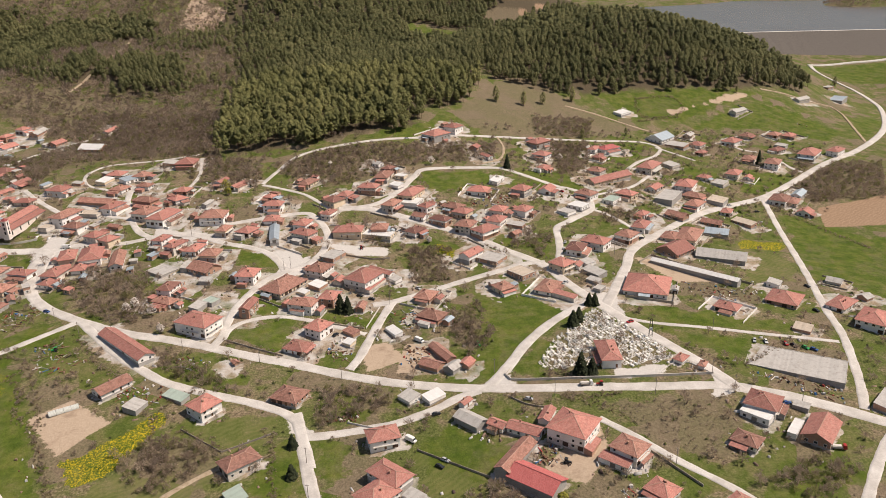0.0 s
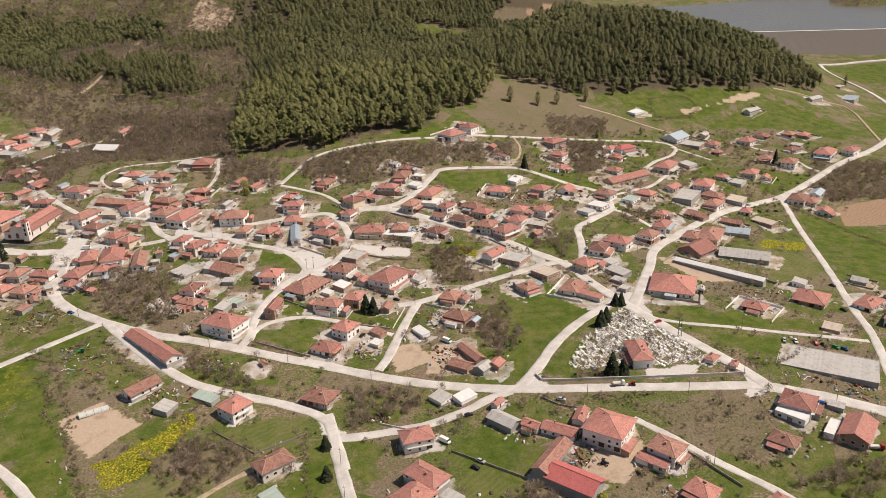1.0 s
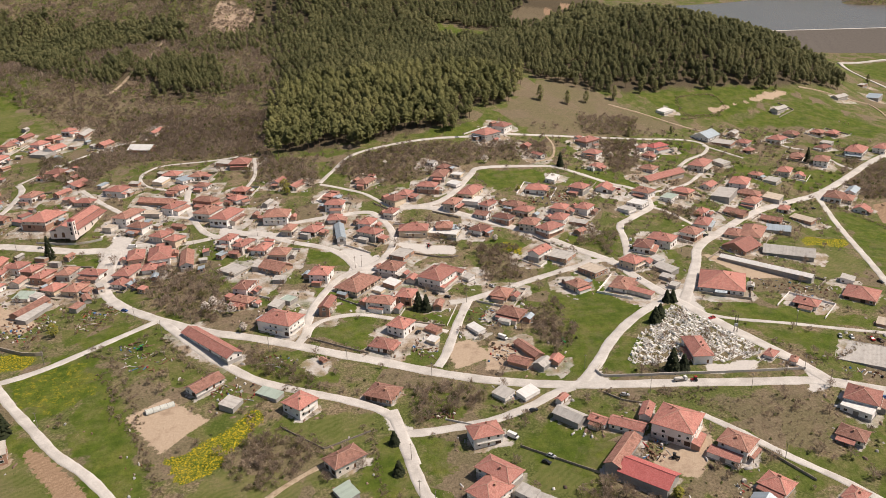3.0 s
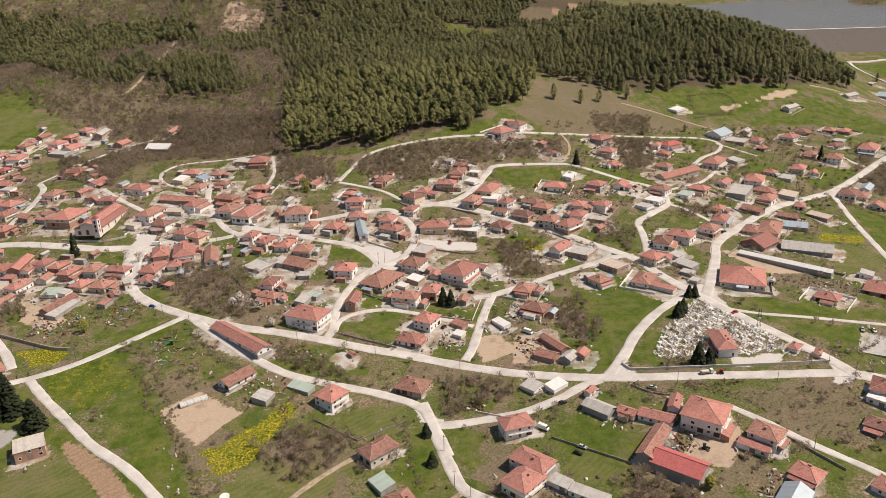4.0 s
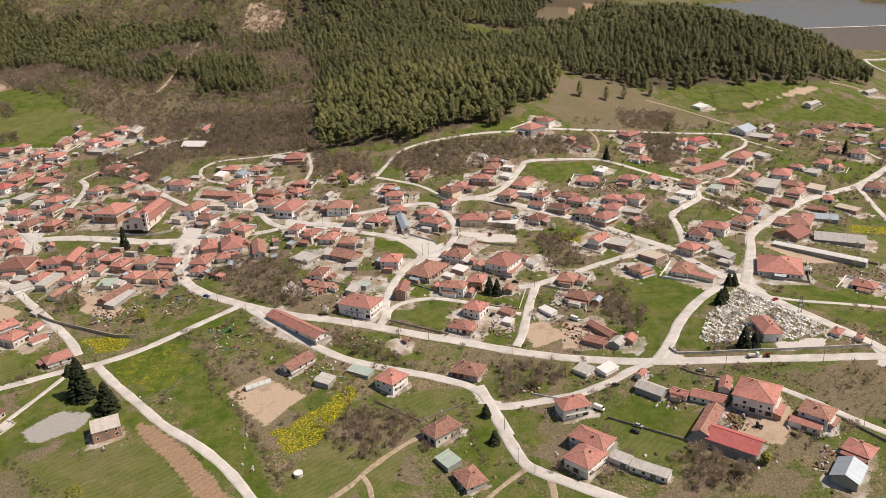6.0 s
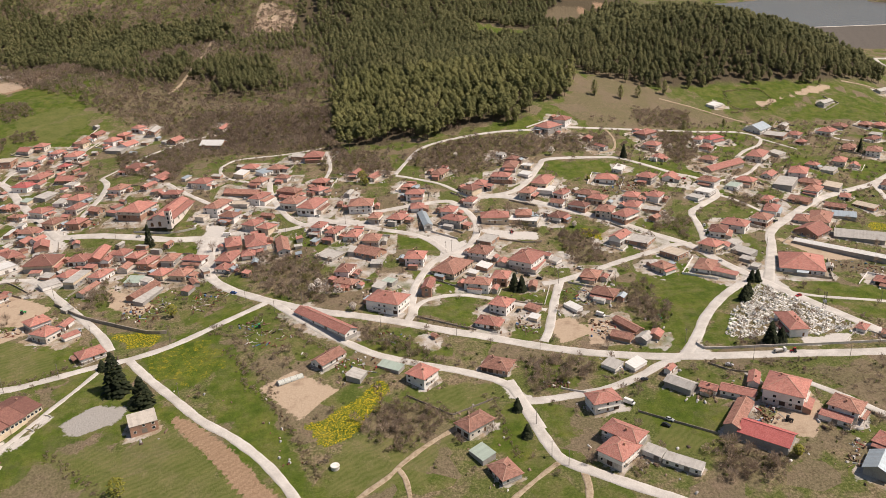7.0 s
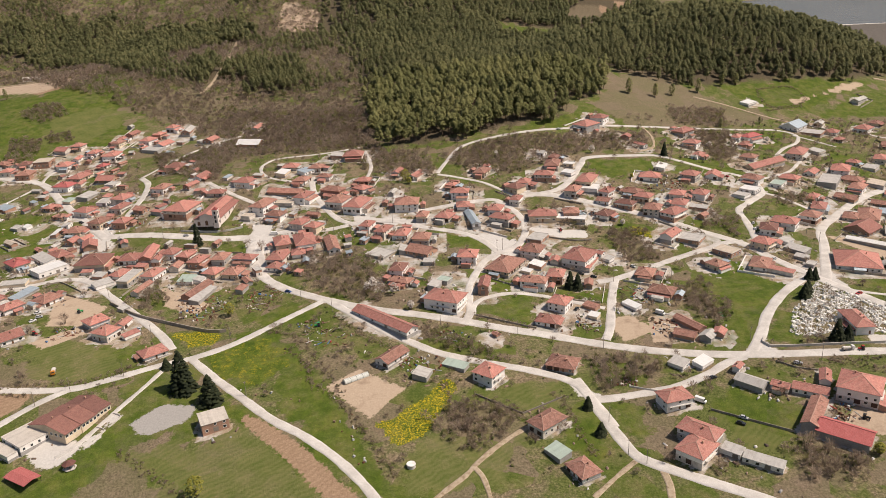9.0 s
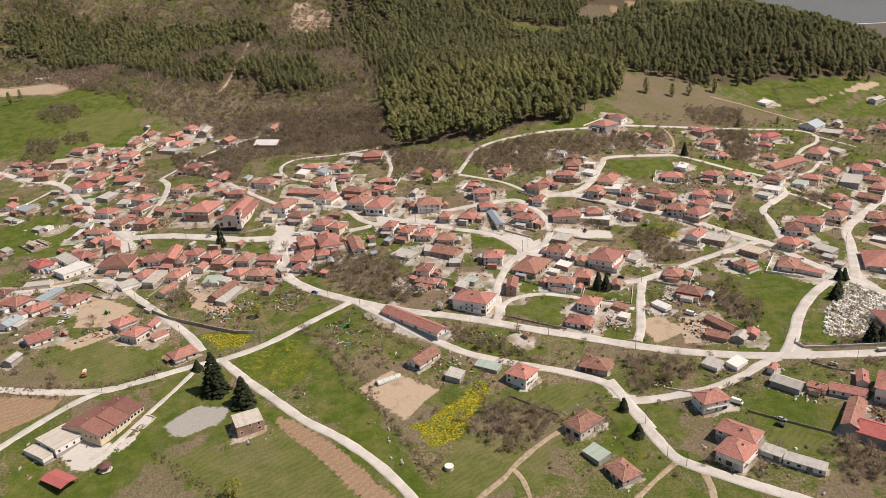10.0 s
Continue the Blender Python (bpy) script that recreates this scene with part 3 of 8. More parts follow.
FIELDS.append(("soil", [(130, 1395), (150, 1425), (184, 1445), (225, 1475), (205, 1480), (150, 1440)]))
FIELDS.append(("brown", [(74, 1348), (131, 1339), (157, 1414), (152, 1447), (93, 1431)]))
FIELDS.append(("sand", [(251, 842), (340, 879), (369, 905), (338, 895), (254, 830)]))
FIELDS.append(("green", [(-556, 757), (-492, 812), (-460, 750), (-519, 737)]))
FIELDS.append(("sand", [(-371, 355), (-359, 365), (-336, 389), (-334, 374), (-359, 349)]))
FIELDS.append(("sand", [(-321, 428), (-282, 402), (-285, 387), (-309, 399)]))
FIELDS.append(("green", [(-229, 335), (-196, 304), (-172, 264), (-155, 234), (-171, 235), (-193, 269), (-218, 297)]))
FIELDS.append(("paved", [(-407, 531), (-391, 532), (-379, 493), (-385, 483), (-400, 506)]))
FIELDS.append(("paved", [(-281, 516), (-266, 517), (-260, 481), (-266, 463), (-276, 482)]))
FIELDS.append(("paved", [(86, 419), (100, 428), (104, 390), (94, 390)]))
FIELDS.append(("paved", [(84, 336), (111, 339), (120, 343), (105, 330), (83, 328)]))
FIELDS.append(("paved", [(-105, 463), (-88, 478), (-87, 452), (-102, 446)]))
FIELDS.append(("paved", [(-114, 481), (-102, 487), (-89, 466), (-97, 447), (-108, 441), (-105, 462)]))
FIELDS.append(("paved", [(-208, 527), (-180, 514), (-164, 512), (-179, 499), (-204, 513)]))
FIELDS.append(("paved", [(11, 325), (33, 340), (34, 323)]))
FIELDS.append(("paved", [(132, 327), (150, 317), (127, 311)]))
FIELDS.append(("paved", [(-75, 314), (-59, 296), (-74, 298)]))
FIELDS.append(("paved", [(-77, 495), (-36, 490), (-40, 478), (-74, 484)]))
FIELDS.append(("paved", [(-283, 494), (-265, 500), (-255, 476), (-270, 469)]))
FIELDS.append(("paved", [(-335, 270), (-324, 281), (-305, 273), (-312, 259), (-320, 260)]))
FIELDS.append(("paved", [(-307, 275), (-301, 280), (-301, 290), (-296, 292), (-303, 271)]))
FIELDS.append(("green", [(-219, 310), (-201, 296), (-177, 254), (-203, 265)]))
FIELDS.append(("brown", [(84, 399), (90, 398), (98, 383), (109, 364), (117, 347), (110, 341), (89, 337), (49, 339), (48, 345), (60, 368), (70, 382)]))
FIELDS.append(("brown", [(227, 858), (268, 869), (266, 838), (221, 822)]))

# ---- outlines of woods and thickets ----
WOODS = []
PINEWOOD = []
PINEWOOD.append([(-199, 671), (-154, 665), (-111, 681), (-71, 690), (-22, 710), (-20, 752), (13, 767), (33, 831), (50, 909), (-38, 1226), (-49, 1325), (-126, 1376), (-341, 1313), (-311, 1174), (-253, 991), (-228, 828), (-215, 739)])
PINEWOOD.append([(50, 905), (78, 862), (107, 848), (140, 858), (172, 862), (207, 876), (249, 889), (311, 900), (364, 916), (446, 973), (495, 1040), (470, 1130), (400, 1190), (300, 1230), (180, 1220), (80, 1150), (40, 1240), (-38, 1236)])
PINEWOOD.append([(-49, 1330), (60, 1290), (160, 1330), (260, 1420), (300, 1600), (100, 1750), (-200, 1700), (-341, 1450), (-341, 1313), (-126, 1376)])
PINEWOOD.append([(-450, 913), (-458, 989), (-444, 1025), (-408, 952), (-424, 907)])
PINEWOOD.append([(-380, 893), (-408, 1008), (-357, 1028), (-302, 912), (-340, 867)])
PINEWOOD.append([(-697, 1275), (-652, 1275), (-500, 958), (-538, 965)])
PINEWOOD.append([(-623, 1293), (-463, 1286), (-414, 1157), (-557, 1160)])
PINEWOOD.append([(-864, 1285), (-690, 1338), (-628, 1154), (-685, 1126), (-816, 1175)])
PINEWOOD.append([(-667, 1296), (-607, 1286), (-504, 972), (-558, 997)])
CLEARING = []
CLEARING.append([(-55, 1310), (-25, 1312), (36, 1285), (45, 1205), (-15, 1212), (-46, 1240)])
CLEARING.append([(74, 1348), (131, 1339), (157, 1414), (235, 1490), (140, 1470), (93, 1431)])
BAREWOOD = []
BAREWOOD.append([(-200, 670), (-215, 739), (-228, 828), (-253, 991), (-311, 1174), (-341, 1313), (-341, 1450), (-200, 1700), (-600, 1800), (-1100, 1700), (-1050, 1000), (-700, 1040), (-600, 900), (-520, 850), (-440, 790), (-330, 720), (-290, 690)])
THICKET = []
THICKET.append([(-241, 445), (-228, 466), (-189, 452), (-170, 414), (-178, 389), (-207, 405)])
THICKET.append([(-143, 630), (-89, 663), (-19, 676), (53, 695), (45, 654), (-19, 635), (-81, 588), (-119, 599)])
LOWSCRUB = [[(78, 306), (133, 312), (131, 289), (111, 263), (86, 294)]]
THICKET.append([(-65, 332), (-31, 333), (-25, 316), (-46, 309), (-61, 302)])
THICKET.append([(-160, 366), (-136, 355), (-105, 332), (-128, 327), (-145, 345)])
THICKET.append([(-150, 288), (-119, 295), (-93, 281), (-111, 264), (-126, 261), (-141, 271)])
THICKET.append([(-25, 490), (6, 491), (5, 443), (-20, 444)])
THICKET.append([(-2, 401), (21, 413), (28, 372), (12, 351)])
THICKET.append([(5, 253), (20, 262), (46, 248), (23, 243)])
THICKET.append([(-333, 420), (-324, 436), (-307, 403), (-321, 396)])
THICKET.append([(-427, 719), (-337, 675), (-329, 602), (-391, 640)])
THICKET.append([(-384, 728), (-259, 727), (-211, 691), (-230, 665), (-306, 676), (-349, 639)])
THICKET.append([(102, 711), (142, 723), (130, 656), (102, 634)])
THICKET.append([(93, 773), (160, 789), (145, 739), (94, 727)])
THICKET.append([(335, 708), (425, 714), (383, 627), (315, 616), (305, 638)])
THICKET.append([(122, 253), (161, 273), (171, 263), (152, 244)])
THICKET.append([(19, 263), (50, 256), (32, 231), (6, 234)])
THICKET.append([(-602, 813), (-600, 846), (-566, 842), (-546, 811), (-569, 788)])
THICKET.append([(-551, 757), (-531, 768), (-517, 750), (-537, 740)])
THICKET.append([(-583, 752), (-547, 750), (-536, 698), (-558, 686)])
THICKET.append([(-59, 527), (-34, 523), (-36, 490), (-56, 497)])
THICKET.append([(48, 525), (81, 509), (67, 478), (46, 499)])
THICKET.append([(122, 564), (161, 562), (146, 537), (121, 538)])
THICKET.append([(-225, 667), (-197, 673), (-172, 593), (-204, 608)])
THICKET.append([(-199, 655), (-158, 644), (-139, 591), (-185, 586)])
THICKET.append([(-382, 828), (-232, 794), (-193, 659), (-297, 683), (-368, 752)])
MIXEDWOOD = []
MIXEDWOOD.append([(-600, 1261), (-452, 1110), (-348, 985), (-278, 891), (-210, 872), (-228, 1195), (-406, 1337), (-641, 1408)])
MIXEDWOOD.append([(-747, 1391), (-325, 1325), (-261, 1025), (-283, 868), (-365, 868), (-445, 895), (-529, 947)])
MIXEDWOOD.append([(-920, 1368), (-641, 1408), (-535, 1063), (-685, 1126), (-801, 1108)])
MIXEDWOOD.append([(-1000, 1250), (-300, 1350), (-200, 1600), (-600, 1800), (-1100, 1700)])
WOODS += PINEWOOD
HEDGES = []
HEDGES.append([(-286.0, 266.1), (-278.0, 261.1), (-265.3, 251.9), (-255.4, 244.4), (-248.2, 237.9)])
HEDGES.append([(-210.9, 333.5), (-205.7, 313.7), (-193.2, 302.0), (-178.2, 279.2), (-159.6, 246.9)])
HEDGES.append([(-224.7, 345.2), (-214.0, 333.7), (-209.7, 323.4)])
HEDGES.append([(-85.9, 297.7), (-81.8, 298.5), (-79.3, 286.5), (-75.9, 269.1), (-72.6, 258.1)])
HEDGES.append([(29.7, 494.6), (37.2, 489.7), (44.4, 483.8)])
HEDGES.append([(-202.6, 379.5), (-183.9, 356.2), (-166.5, 340.8)])
HEDGES.append([(-123.9, 302.1), (-111.8, 295.4), (-101.6, 287.3)])
HEDGES.append([(-237.7, 362.3), (-223.9, 358.7), (-205.8, 333.0), (-189.5, 303.2)])
HEDGES.append([(-24.5, 240.4), (-18.1, 249.7), (-13.3, 256.0)])
HEDGES.append([(83.5, 294.1), (70.8, 307.5), (53.2, 313.6)])
HEDGES.append([(-31.9, 399.0), (-28.0, 383.4), (-21.1, 365.5)])
HEDGES.append([(-47.5, 389.9), (-60.9, 395.8), (-73.6, 394.2)])
HEDGES.append([(-120.1, 374.0), (-103.3, 367.0), (-87.1, 360.7)])
HEDGES.append([(150.7, 337.1), (185.7, 365.0)])
HEDGES.append([(274.5, 599.9), (293.0, 567.8), (312.7, 520.2)])
HEDGES.append([(-138.4, 306.6), (-131.2, 327.2), (-104.6, 332.0)])
HEDGES.append([(-137.8, 302.8), (-126.7, 267.0), (-132.0, 263.4)])
HEDGES.append([(125.5, 357.8), (141.7, 335.9)])
HEDGES.append([(-5.7, 436.4), (4.2, 407.2), (15.8, 373.6)])
HEDGES.append([(-383.2, 313.2), (-352.1, 314.1), (-324.8, 317.8), (-304.8, 327.3)])
HEDGES.append([(-310.8, 327.4), (-293.1, 337.5)])
HEDGES.append([(-378.0, 308.7), (-348.7, 306.6)])
HEDGES.append([(80.0, 313.4), (56.0, 314.6)])
HEDGES.append([(44.4, 307.9), (29.5, 318.7)])
HEDGES.append([(221.1, 860.5), (265.6, 871.6), (266.1, 838.1), (220.7, 818.7), (220.2, 856.7)])
HEDGES.append([(211.7, 806.6), (259.9, 826.8)])


# ---- paved or trodden yards: house plan, roof and wall kind ----
PLANS = []
PLANS.append((55.2, 285.8, 19.0, 19.0, 57, 6.9, "h", "r", "w"))
PLANS.append((45.2, 298.8, 12.1, 5.8, 65, 2.8, "g", "r", "w"))
PLANS.append((34.5, 289.9, 16.3, 8.1, -29, 2.8, "g", "r", "w"))
PLANS.append((28.4, 271.9, 25.6, 7.9, 56, 3.7, "g", "o", "g"))
PLANS.append((35.6, 257.6, 22.2, 13.4, -38, 3.5, "g", "c", "g"))
PLANS.append((76.7, 271.8, 14.0, 12.7, -42, 5.2, "h", "o", "w"))
PLANS.append((69.5, 266.3, 13.7, 5.3, -39, 2.8, "s", "r", "w"))
PLANS.append((84.6, 249.2, 12.1, 11.0, -47, 2.8, "h", "r", "w"))
PLANS.append((73.5, 235.9, 15.0, 11.4, 51, 3.2, "g", "b", "g"))
PLANS.append((10.4, 299.7, 14.7, 8.9, -43, 2.8, "g", "p", "g"))
PLANS.append((8.5, 313.0, 7.1, 4.2, 50, 2.8, "g", "r", "w"))
PLANS.append((22.5, 294.6, 9.0, 6.5, -37, 2.8, "g", "r", "w"))
PLANS.append((-29.5, 290.3, 15.0, 11.5, 16, 5.2, "h", "r", "w"))
PLANS.append((-25.0, 264.8, 18.5, 11.6, -41, 5.2, "h", "r", "w"))
PLANS.append((-29.7, 253.7, 16.0, 13.6, 46, 5.2, "h", "r", "w"))
PLANS.append((-4.2, 244.9, 16.8, 5.7, -34, 2.8, "s", "p", "w"))
PLANS.append((-14.5, 253.1, 9.0, 5.9, -40, 2.8, "s", "p", "w"))
PLANS.append((-91.3, 278.1, 16.9, 11.2, 40, 4.2, "h", "o", "w"))
PLANS.append((-79.7, 247.4, 13.3, 11.1, -62, 2.8, "h", "o", "w"))
PLANS.append((-88.8, 259.1, 10.2, 7.7, -54, 2.2, "s", "t", "g"))
PLANS.append((-116.2, 315.0, 13.2, 13.0, 53, 5.2, "h", "r", "w"))
PLANS.append((-77.2, 325.0, 15.8, 13.4, -24, 2.8, "h", "o", "k"))
PLANS.append((-172.3, 368.2, 46.5, 10.2, -43.5, 2.7, "g", "r", "w"))
PLANS.append((-166.1, 331.6, 18.1, 10.1, 53, 2.8, "g", "o", "w"))
PLANS.append((-149.8, 317.1, 9.0, 8.3, 69, 2.2, "s", "p", "g"))
PLANS.append((-137.5, 385.6, 22.5, 16.4, -25, 6.4, "h", "r", "w"))
PLANS.append((-79.7, 366.8, 13.2, 11.9, -23, 2.8, "h", "r", "w"))
PLANS.append((-70.5, 383.6, 13.1, 12.3, 59, 5.2, "h", "r", "w"))
PLANS.append((-83.2, 408.4, 16.8, 10.7, -18, 5.2, "h", "o", "w"))
PLANS.append((-113.7, 404.3, 16.0, 6.9, 80, 5.2, "g", "r", "k"))
PLANS.append((-122.5, 442.9, 14.6, 13.4, 80, 5.2, "h", "r", "w"))
PLANS.append((-98.8, 433.2, 26.3, 18.2, 59, 2.8, "h", "o", "y"))
PLANS.append((-79.0, 452.0, 15.6, 14.1, 65, 5.2, "h", "o", "w"))
PLANS.append((-73.4, 474.6, 14.6, 11.4, 61, 2.8, "f", "p", "k"))
PLANS.append((-49.9, 441.4, 21.4, 17.7, 58, 6.2, "h", "r", "w"))
PLANS.append((-43.7, 437.5, 20.2, 6.1, 63, 2.5, "s", "r", "w"))
PLANS.append((-39.9, 454.4, 19.3, 6.0, -39, 2.8, "g", "r", "w"))
PLANS.append((-68.3, 417.4, 13.4, 10.8, 73, 5.2, "h", "r", "w"))
PLANS.append((-49.2, 409.9, 9.6, 5.7, 78, 2.8, "g", "o", "k"))
PLANS.append((-11.1, 422.9, 14.2, 11.6, 65, 2.8, "h", "o", "k"))
PLANS.append((-7.4, 397.3, 15.4, 12.5, -31, 3.5, "h", "o", "k"))
PLANS.append((-2.1, 358.7, 20.0, 6.6, -60, 2.5, "g", "o", "k"))
PLANS.append((-7.5, 347.6, 12.0, 8.5, -32, 2.5, "g", "o", "k"))
PLANS.append((10.5, 347.0, 8.0, 7.0, 58, 2.4, "g", "r", "k"))
PLANS.append((3.6, 344.4, 9.5, 7.5, 50, 2.5, "g", "p", "g"))
PLANS.append((18.4, 474.8, 16.9, 9.9, 51, 5.2, "g", "r", "w"))
PLANS.append((32.2, 473.0, 15.8, 14.4, -36, 2.8, "f", "p", "k"))
PLANS.append((49.5, 451.2, 14.5, 12.3, -50, 3.2, "f", "q", "k"))
PLANS.append((36.2, 429.9, 11.7, 11.4, -57, 3.7, "h", "o", "y"))
PLANS.append((63.7, 429.7, 19.0, 12.1, 60, 2.8, "h", "r", "w"))
PLANS.append((71.9, 417.1, 15.9, 5.2, -40, 2.8, "s", "r", "w"))
PLANS.append((76.9, 459.3, 13.7, 13.6, 43, 5.2, "h", "r", "y"))
PLANS.append((96.2, 451.2, 15.4, 8.1, -54, 2.5, "s", "p", "g"))
PLANS.append((93.7, 438.6, 8.8, 5.3, -46, 2.2, "s", "p", "g"))
PLANS.append((94.8, 426.9, 7.2, 5.2, 49, 2.2, "f", "p", "g"))
PLANS.append((124.7, 429.1, 28.6, 27.1, 69, 3.2, "h", "r", "w"))
PLANS.append((106.1, 495.7, 18.0, 14.6, -36, 5.2, "h", "r", "w"))
PLANS.append((90.8, 486.0, 15.9, 12.3, 65, 4.2, "h", "m", "w"))
PLANS.append((130.5, 508.8, 14.7, 13.2, 48, 5.2, "h", "r", "w"))
PLANS.append((163.4, 399.2, 13.9, 11.2, -39, 2.8, "h", "r", "w"))
PLANS.append((202.1, 412.1, 19.1, 18.7, 53, 2.8, "h", "r", "w"))
PLANS.append((205.8, 435.7, 8.6, 8.0, 55, 2.8, "s", "p", "w"))
PLANS.append((233.3, 406.1, 19.3, 11.6, 40, 2.8, "h", "r", "w"))
PLANS.append((239.9, 382.7, 20.9, 16.4, 48, 5.2, "h", "r", "w"))
PLANS.append((247.5, 443.0, 9.9, 8.4, -39, 2.2, "g", "p", "w"))
PLANS.append((253.2, 417.2, 7.4, 7.4, 30, 2.2, "g", "p", "k"))
PLANS.append((177.0, 339.1, 46.0, 23.9, -29, 1.2, "f", "p", "g"))
PLANS.append((145.1, 301.5, 15.3, 15.0, 55, 5.2, "h", "r", "w"))
PLANS.append((140.5, 295.5, 13.6, 8.6, -44, 3.5, "s", "n", "w"))
PLANS.append((129.0, 277.8, 12.3, 10.4, -41, 2.8, "h", "o", "w"))
PLANS.append((164.1, 284.1, 20.4, 13.2, 52, 3.5, "g", "r", "k"))
PLANS.append((153.6, 285.9, 13.6, 4.3, 52, 2.8, "f", "n", "w"))
PLANS.append((119.2, 341.7, 8.7, 5.6, 47, 2.2, "h", "r", "w"))
PLANS.append((128.3, 335.7, 6.7, 4.0, 57, 2.2, "h", "o", "w"))
PLANS.append((112.3, 241.8, 10.8, 7.7, 40, 2.8, "h", "r", "w"))
PLANS.append((163.5, 302.5, 7.3, 4.7, -37, 2.2, "s", "p", "g"))
PLANS.append((284.6, 614.1, 19.4, 14.5, 54, 4.2, "h", "r", "w"))
PLANS.append((295.3, 612.7, 16.9, 10.2, 54, 2.8, "h", "r", "w"))
PLANS.append((307.7, 629.4, 19.2, 9.3, 50, 2.8, "g", "b", "w"))
PLANS.append((296.5, 591.1, 12.1, 11.8, 49, 2.8, "g", "r", "w"))
PLANS.append((361.4, 730.2, 27.7, 17.0, 51, 5.2, "h", "r", "w"))
PLANS.append((391.9, 740.0, 19.7, 12.5, 43, 5.2, "h", "r", "w"))
PLANS.append((312.0, 697.3, 19.8, 13.8, 58, 5.2, "h", "r", "w"))
PLANS.append((334.7, 743.1, 15.7, 11.5, 33, 2.8, "h", "r", "w"))
PLANS.append((345.4, 758.0, 11.4, 7.7, -47, 2.5, "s", "p", "g"))
PLANS.append((295.3, 712.0, 15.7, 12.3, 60, 2.8, "h", "o", "w"))
PLANS.append((263.8, 665.7, 17.3, 11.9, 56, 4.2, "h", "r", "w"))
PLANS.append((275.3, 661.4, 10.4, 6.6, 56, 2.5, "g", "r", "w"))
PLANS.append((208.8, 627.4, 21.7, 15.5, 60, 5.2, "h", "r", "w"))
PLANS.append((233.1, 653.9, 11.4, 10.0, -46, 2.8, "h", "r", "w"))
PLANS.append((243.7, 643.4, 11.5, 10.7, -46, 2.5, "s", "p", "w"))
PLANS.append((185.9, 599.1, 28.8, 14.6, 57, 4.2, "f", "p", "g"))
PLANS.append((203.8, 586.6, 17.7, 12.3, 50, 4.2, "h", "o", "w"))
PLANS.append((209.6, 608.3, 17.5, 12.3, -41, 2.8, "h", "o", "k"))
PLANS.append((146.3, 530.9, 18.1, 10.9, 60, 4.2, "h", "r", "w"))
PLANS.append((181.8, 560.4, 16.7, 11.0, -46, 2.8, "g", "o", "k"))
PLANS.append((177.6, 517.6, 26.8, 16.1, 59, 4.2, "h", "r", "w"))
PLANS.append((163.8, 516.0, 15.0, 11.7, 57, 2.8, "h", "r", "w"))
PLANS.append((159.8, 491.2, 20.9, 19.0, 39, 2.8, "g", "r", "k"))
PLANS.append((202.4, 530.7, 17.3, 10.9, -24, 2.8, "s", "b", "g"))
PLANS.append((233.6, 559.0, 18.3, 7.9, -55, 2.8, "s", "q", "k"))
PLANS.append((206.2, 551.8, 15.9, 9.2, -38, 2.8, "g", "o", "k"))
PLANS.append((189.1, 482.4, 32.8, 16.0, -24, 3.0, "g", "p", "g"))
PLANS.append((161.3, 453.1, 59.2, 6.7, -42, 3.2, "g", "n", "g"))
PLANS.append((227.7, 580.1, 12.4, 8.5, 59, 2.8, "h", "r", "w"))
PLANS.append((228.2, 603.5, 16.4, 13.6, 55, 2.8, "s", "q", "g"))
PLANS.append((221.5, 758.4, 24.9, 20.2, 44, 3.2, "g", "b", "w"))
PLANS.append((234.1, 742.1, 20.4, 13.0, -41, 2.5, "s", "p", "k"))
PLANS.append((256.0, 775.5, 15.5, 8.7, 56, 2.8, "g", "p", "w"))
PLANS.append((256.4, 747.7, 14.2, 13.3, 49, 2.8, "h", "r", "w"))
PLANS.append((252.2, 722.1, 10.6, 9.5, 49, 2.8, "h", "r", "w"))
PLANS.append((295.7, 761.1, 18.4, 15.4, 44, 4.2, "h", "r", "w"))
PLANS.append((319.3, 784.2, 15.2, 11.4, 48, 2.8, "h", "r", "w"))
PLANS.append((351.1, 790.6, 13.7, 12.5, 44, 2.8, "h", "o", "k"))
PLANS.append((366.4, 790.1, 15.3, 11.3, 46, 2.8, "h", "r", "k"))
PLANS.append((186.8, 665.8, 25.3, 15.2, 54, 5.2, "h", "r", "w"))
PLANS.append((210.8, 680.0, 12.5, 12.3, 38, 2.5, "s", "p", "w"))
PLANS.append((179.0, 618.1, 16.0, 10.1, 50, 2.8, "g", "r", "w"))
PLANS.append((29.4, 579.3, 16.5, 14.6, -20, 3.5, "h", "r", "w"))
PLANS.append((63.4, 582.6, 14.0, 13.6, -37, 5.2, "h", "r", "w"))
PLANS.append((85.0, 590.7, 15.3, 11.3, 63, 2.8, "g", "r", "w"))
PLANS.append((115.8, 586.4, 16.4, 13.0, -43, 4.2, "h", "r", "w"))
PLANS.append((135.1, 580.9, 14.6, 10.0, 51, 3.2, "f", "t", "w"))
PLANS.append((150.2, 594.4, 15.7, 12.4, -42, 4.2, "h", "r", "y"))
PLANS.append((143.1, 631.5, 44.8, 13.1, 33, 2.8, "g", "r", "y"))
PLANS.append((136.1, 649.2, 14.0, 13.0, -38, 2.8, "h", "r", "w"))
PLANS.append((158.8, 708.2, 20.6, 12.4, 32, 4.2, "h", "c", "w"))
PLANS.append((144.3, 704.4, 14.0, 8.4, 58, 3.5, "h", "r", "w"))
PLANS.append((144.3, 685.1, 10.8, 8.2, 55, 2.8, "h", "r", "w"))
PLANS.append((92.0, 704.2, 20.0, 14.5, 41, 4.2, "h", "r", "w"))
PLANS.append((91.4, 673.8, 14.9, 13.1, -37, 4.2, "h", "r", "w"))
PLANS.append((88.6, 643.6, 13.5, 9.4, 54, 2.8, "h", "r", "w"))
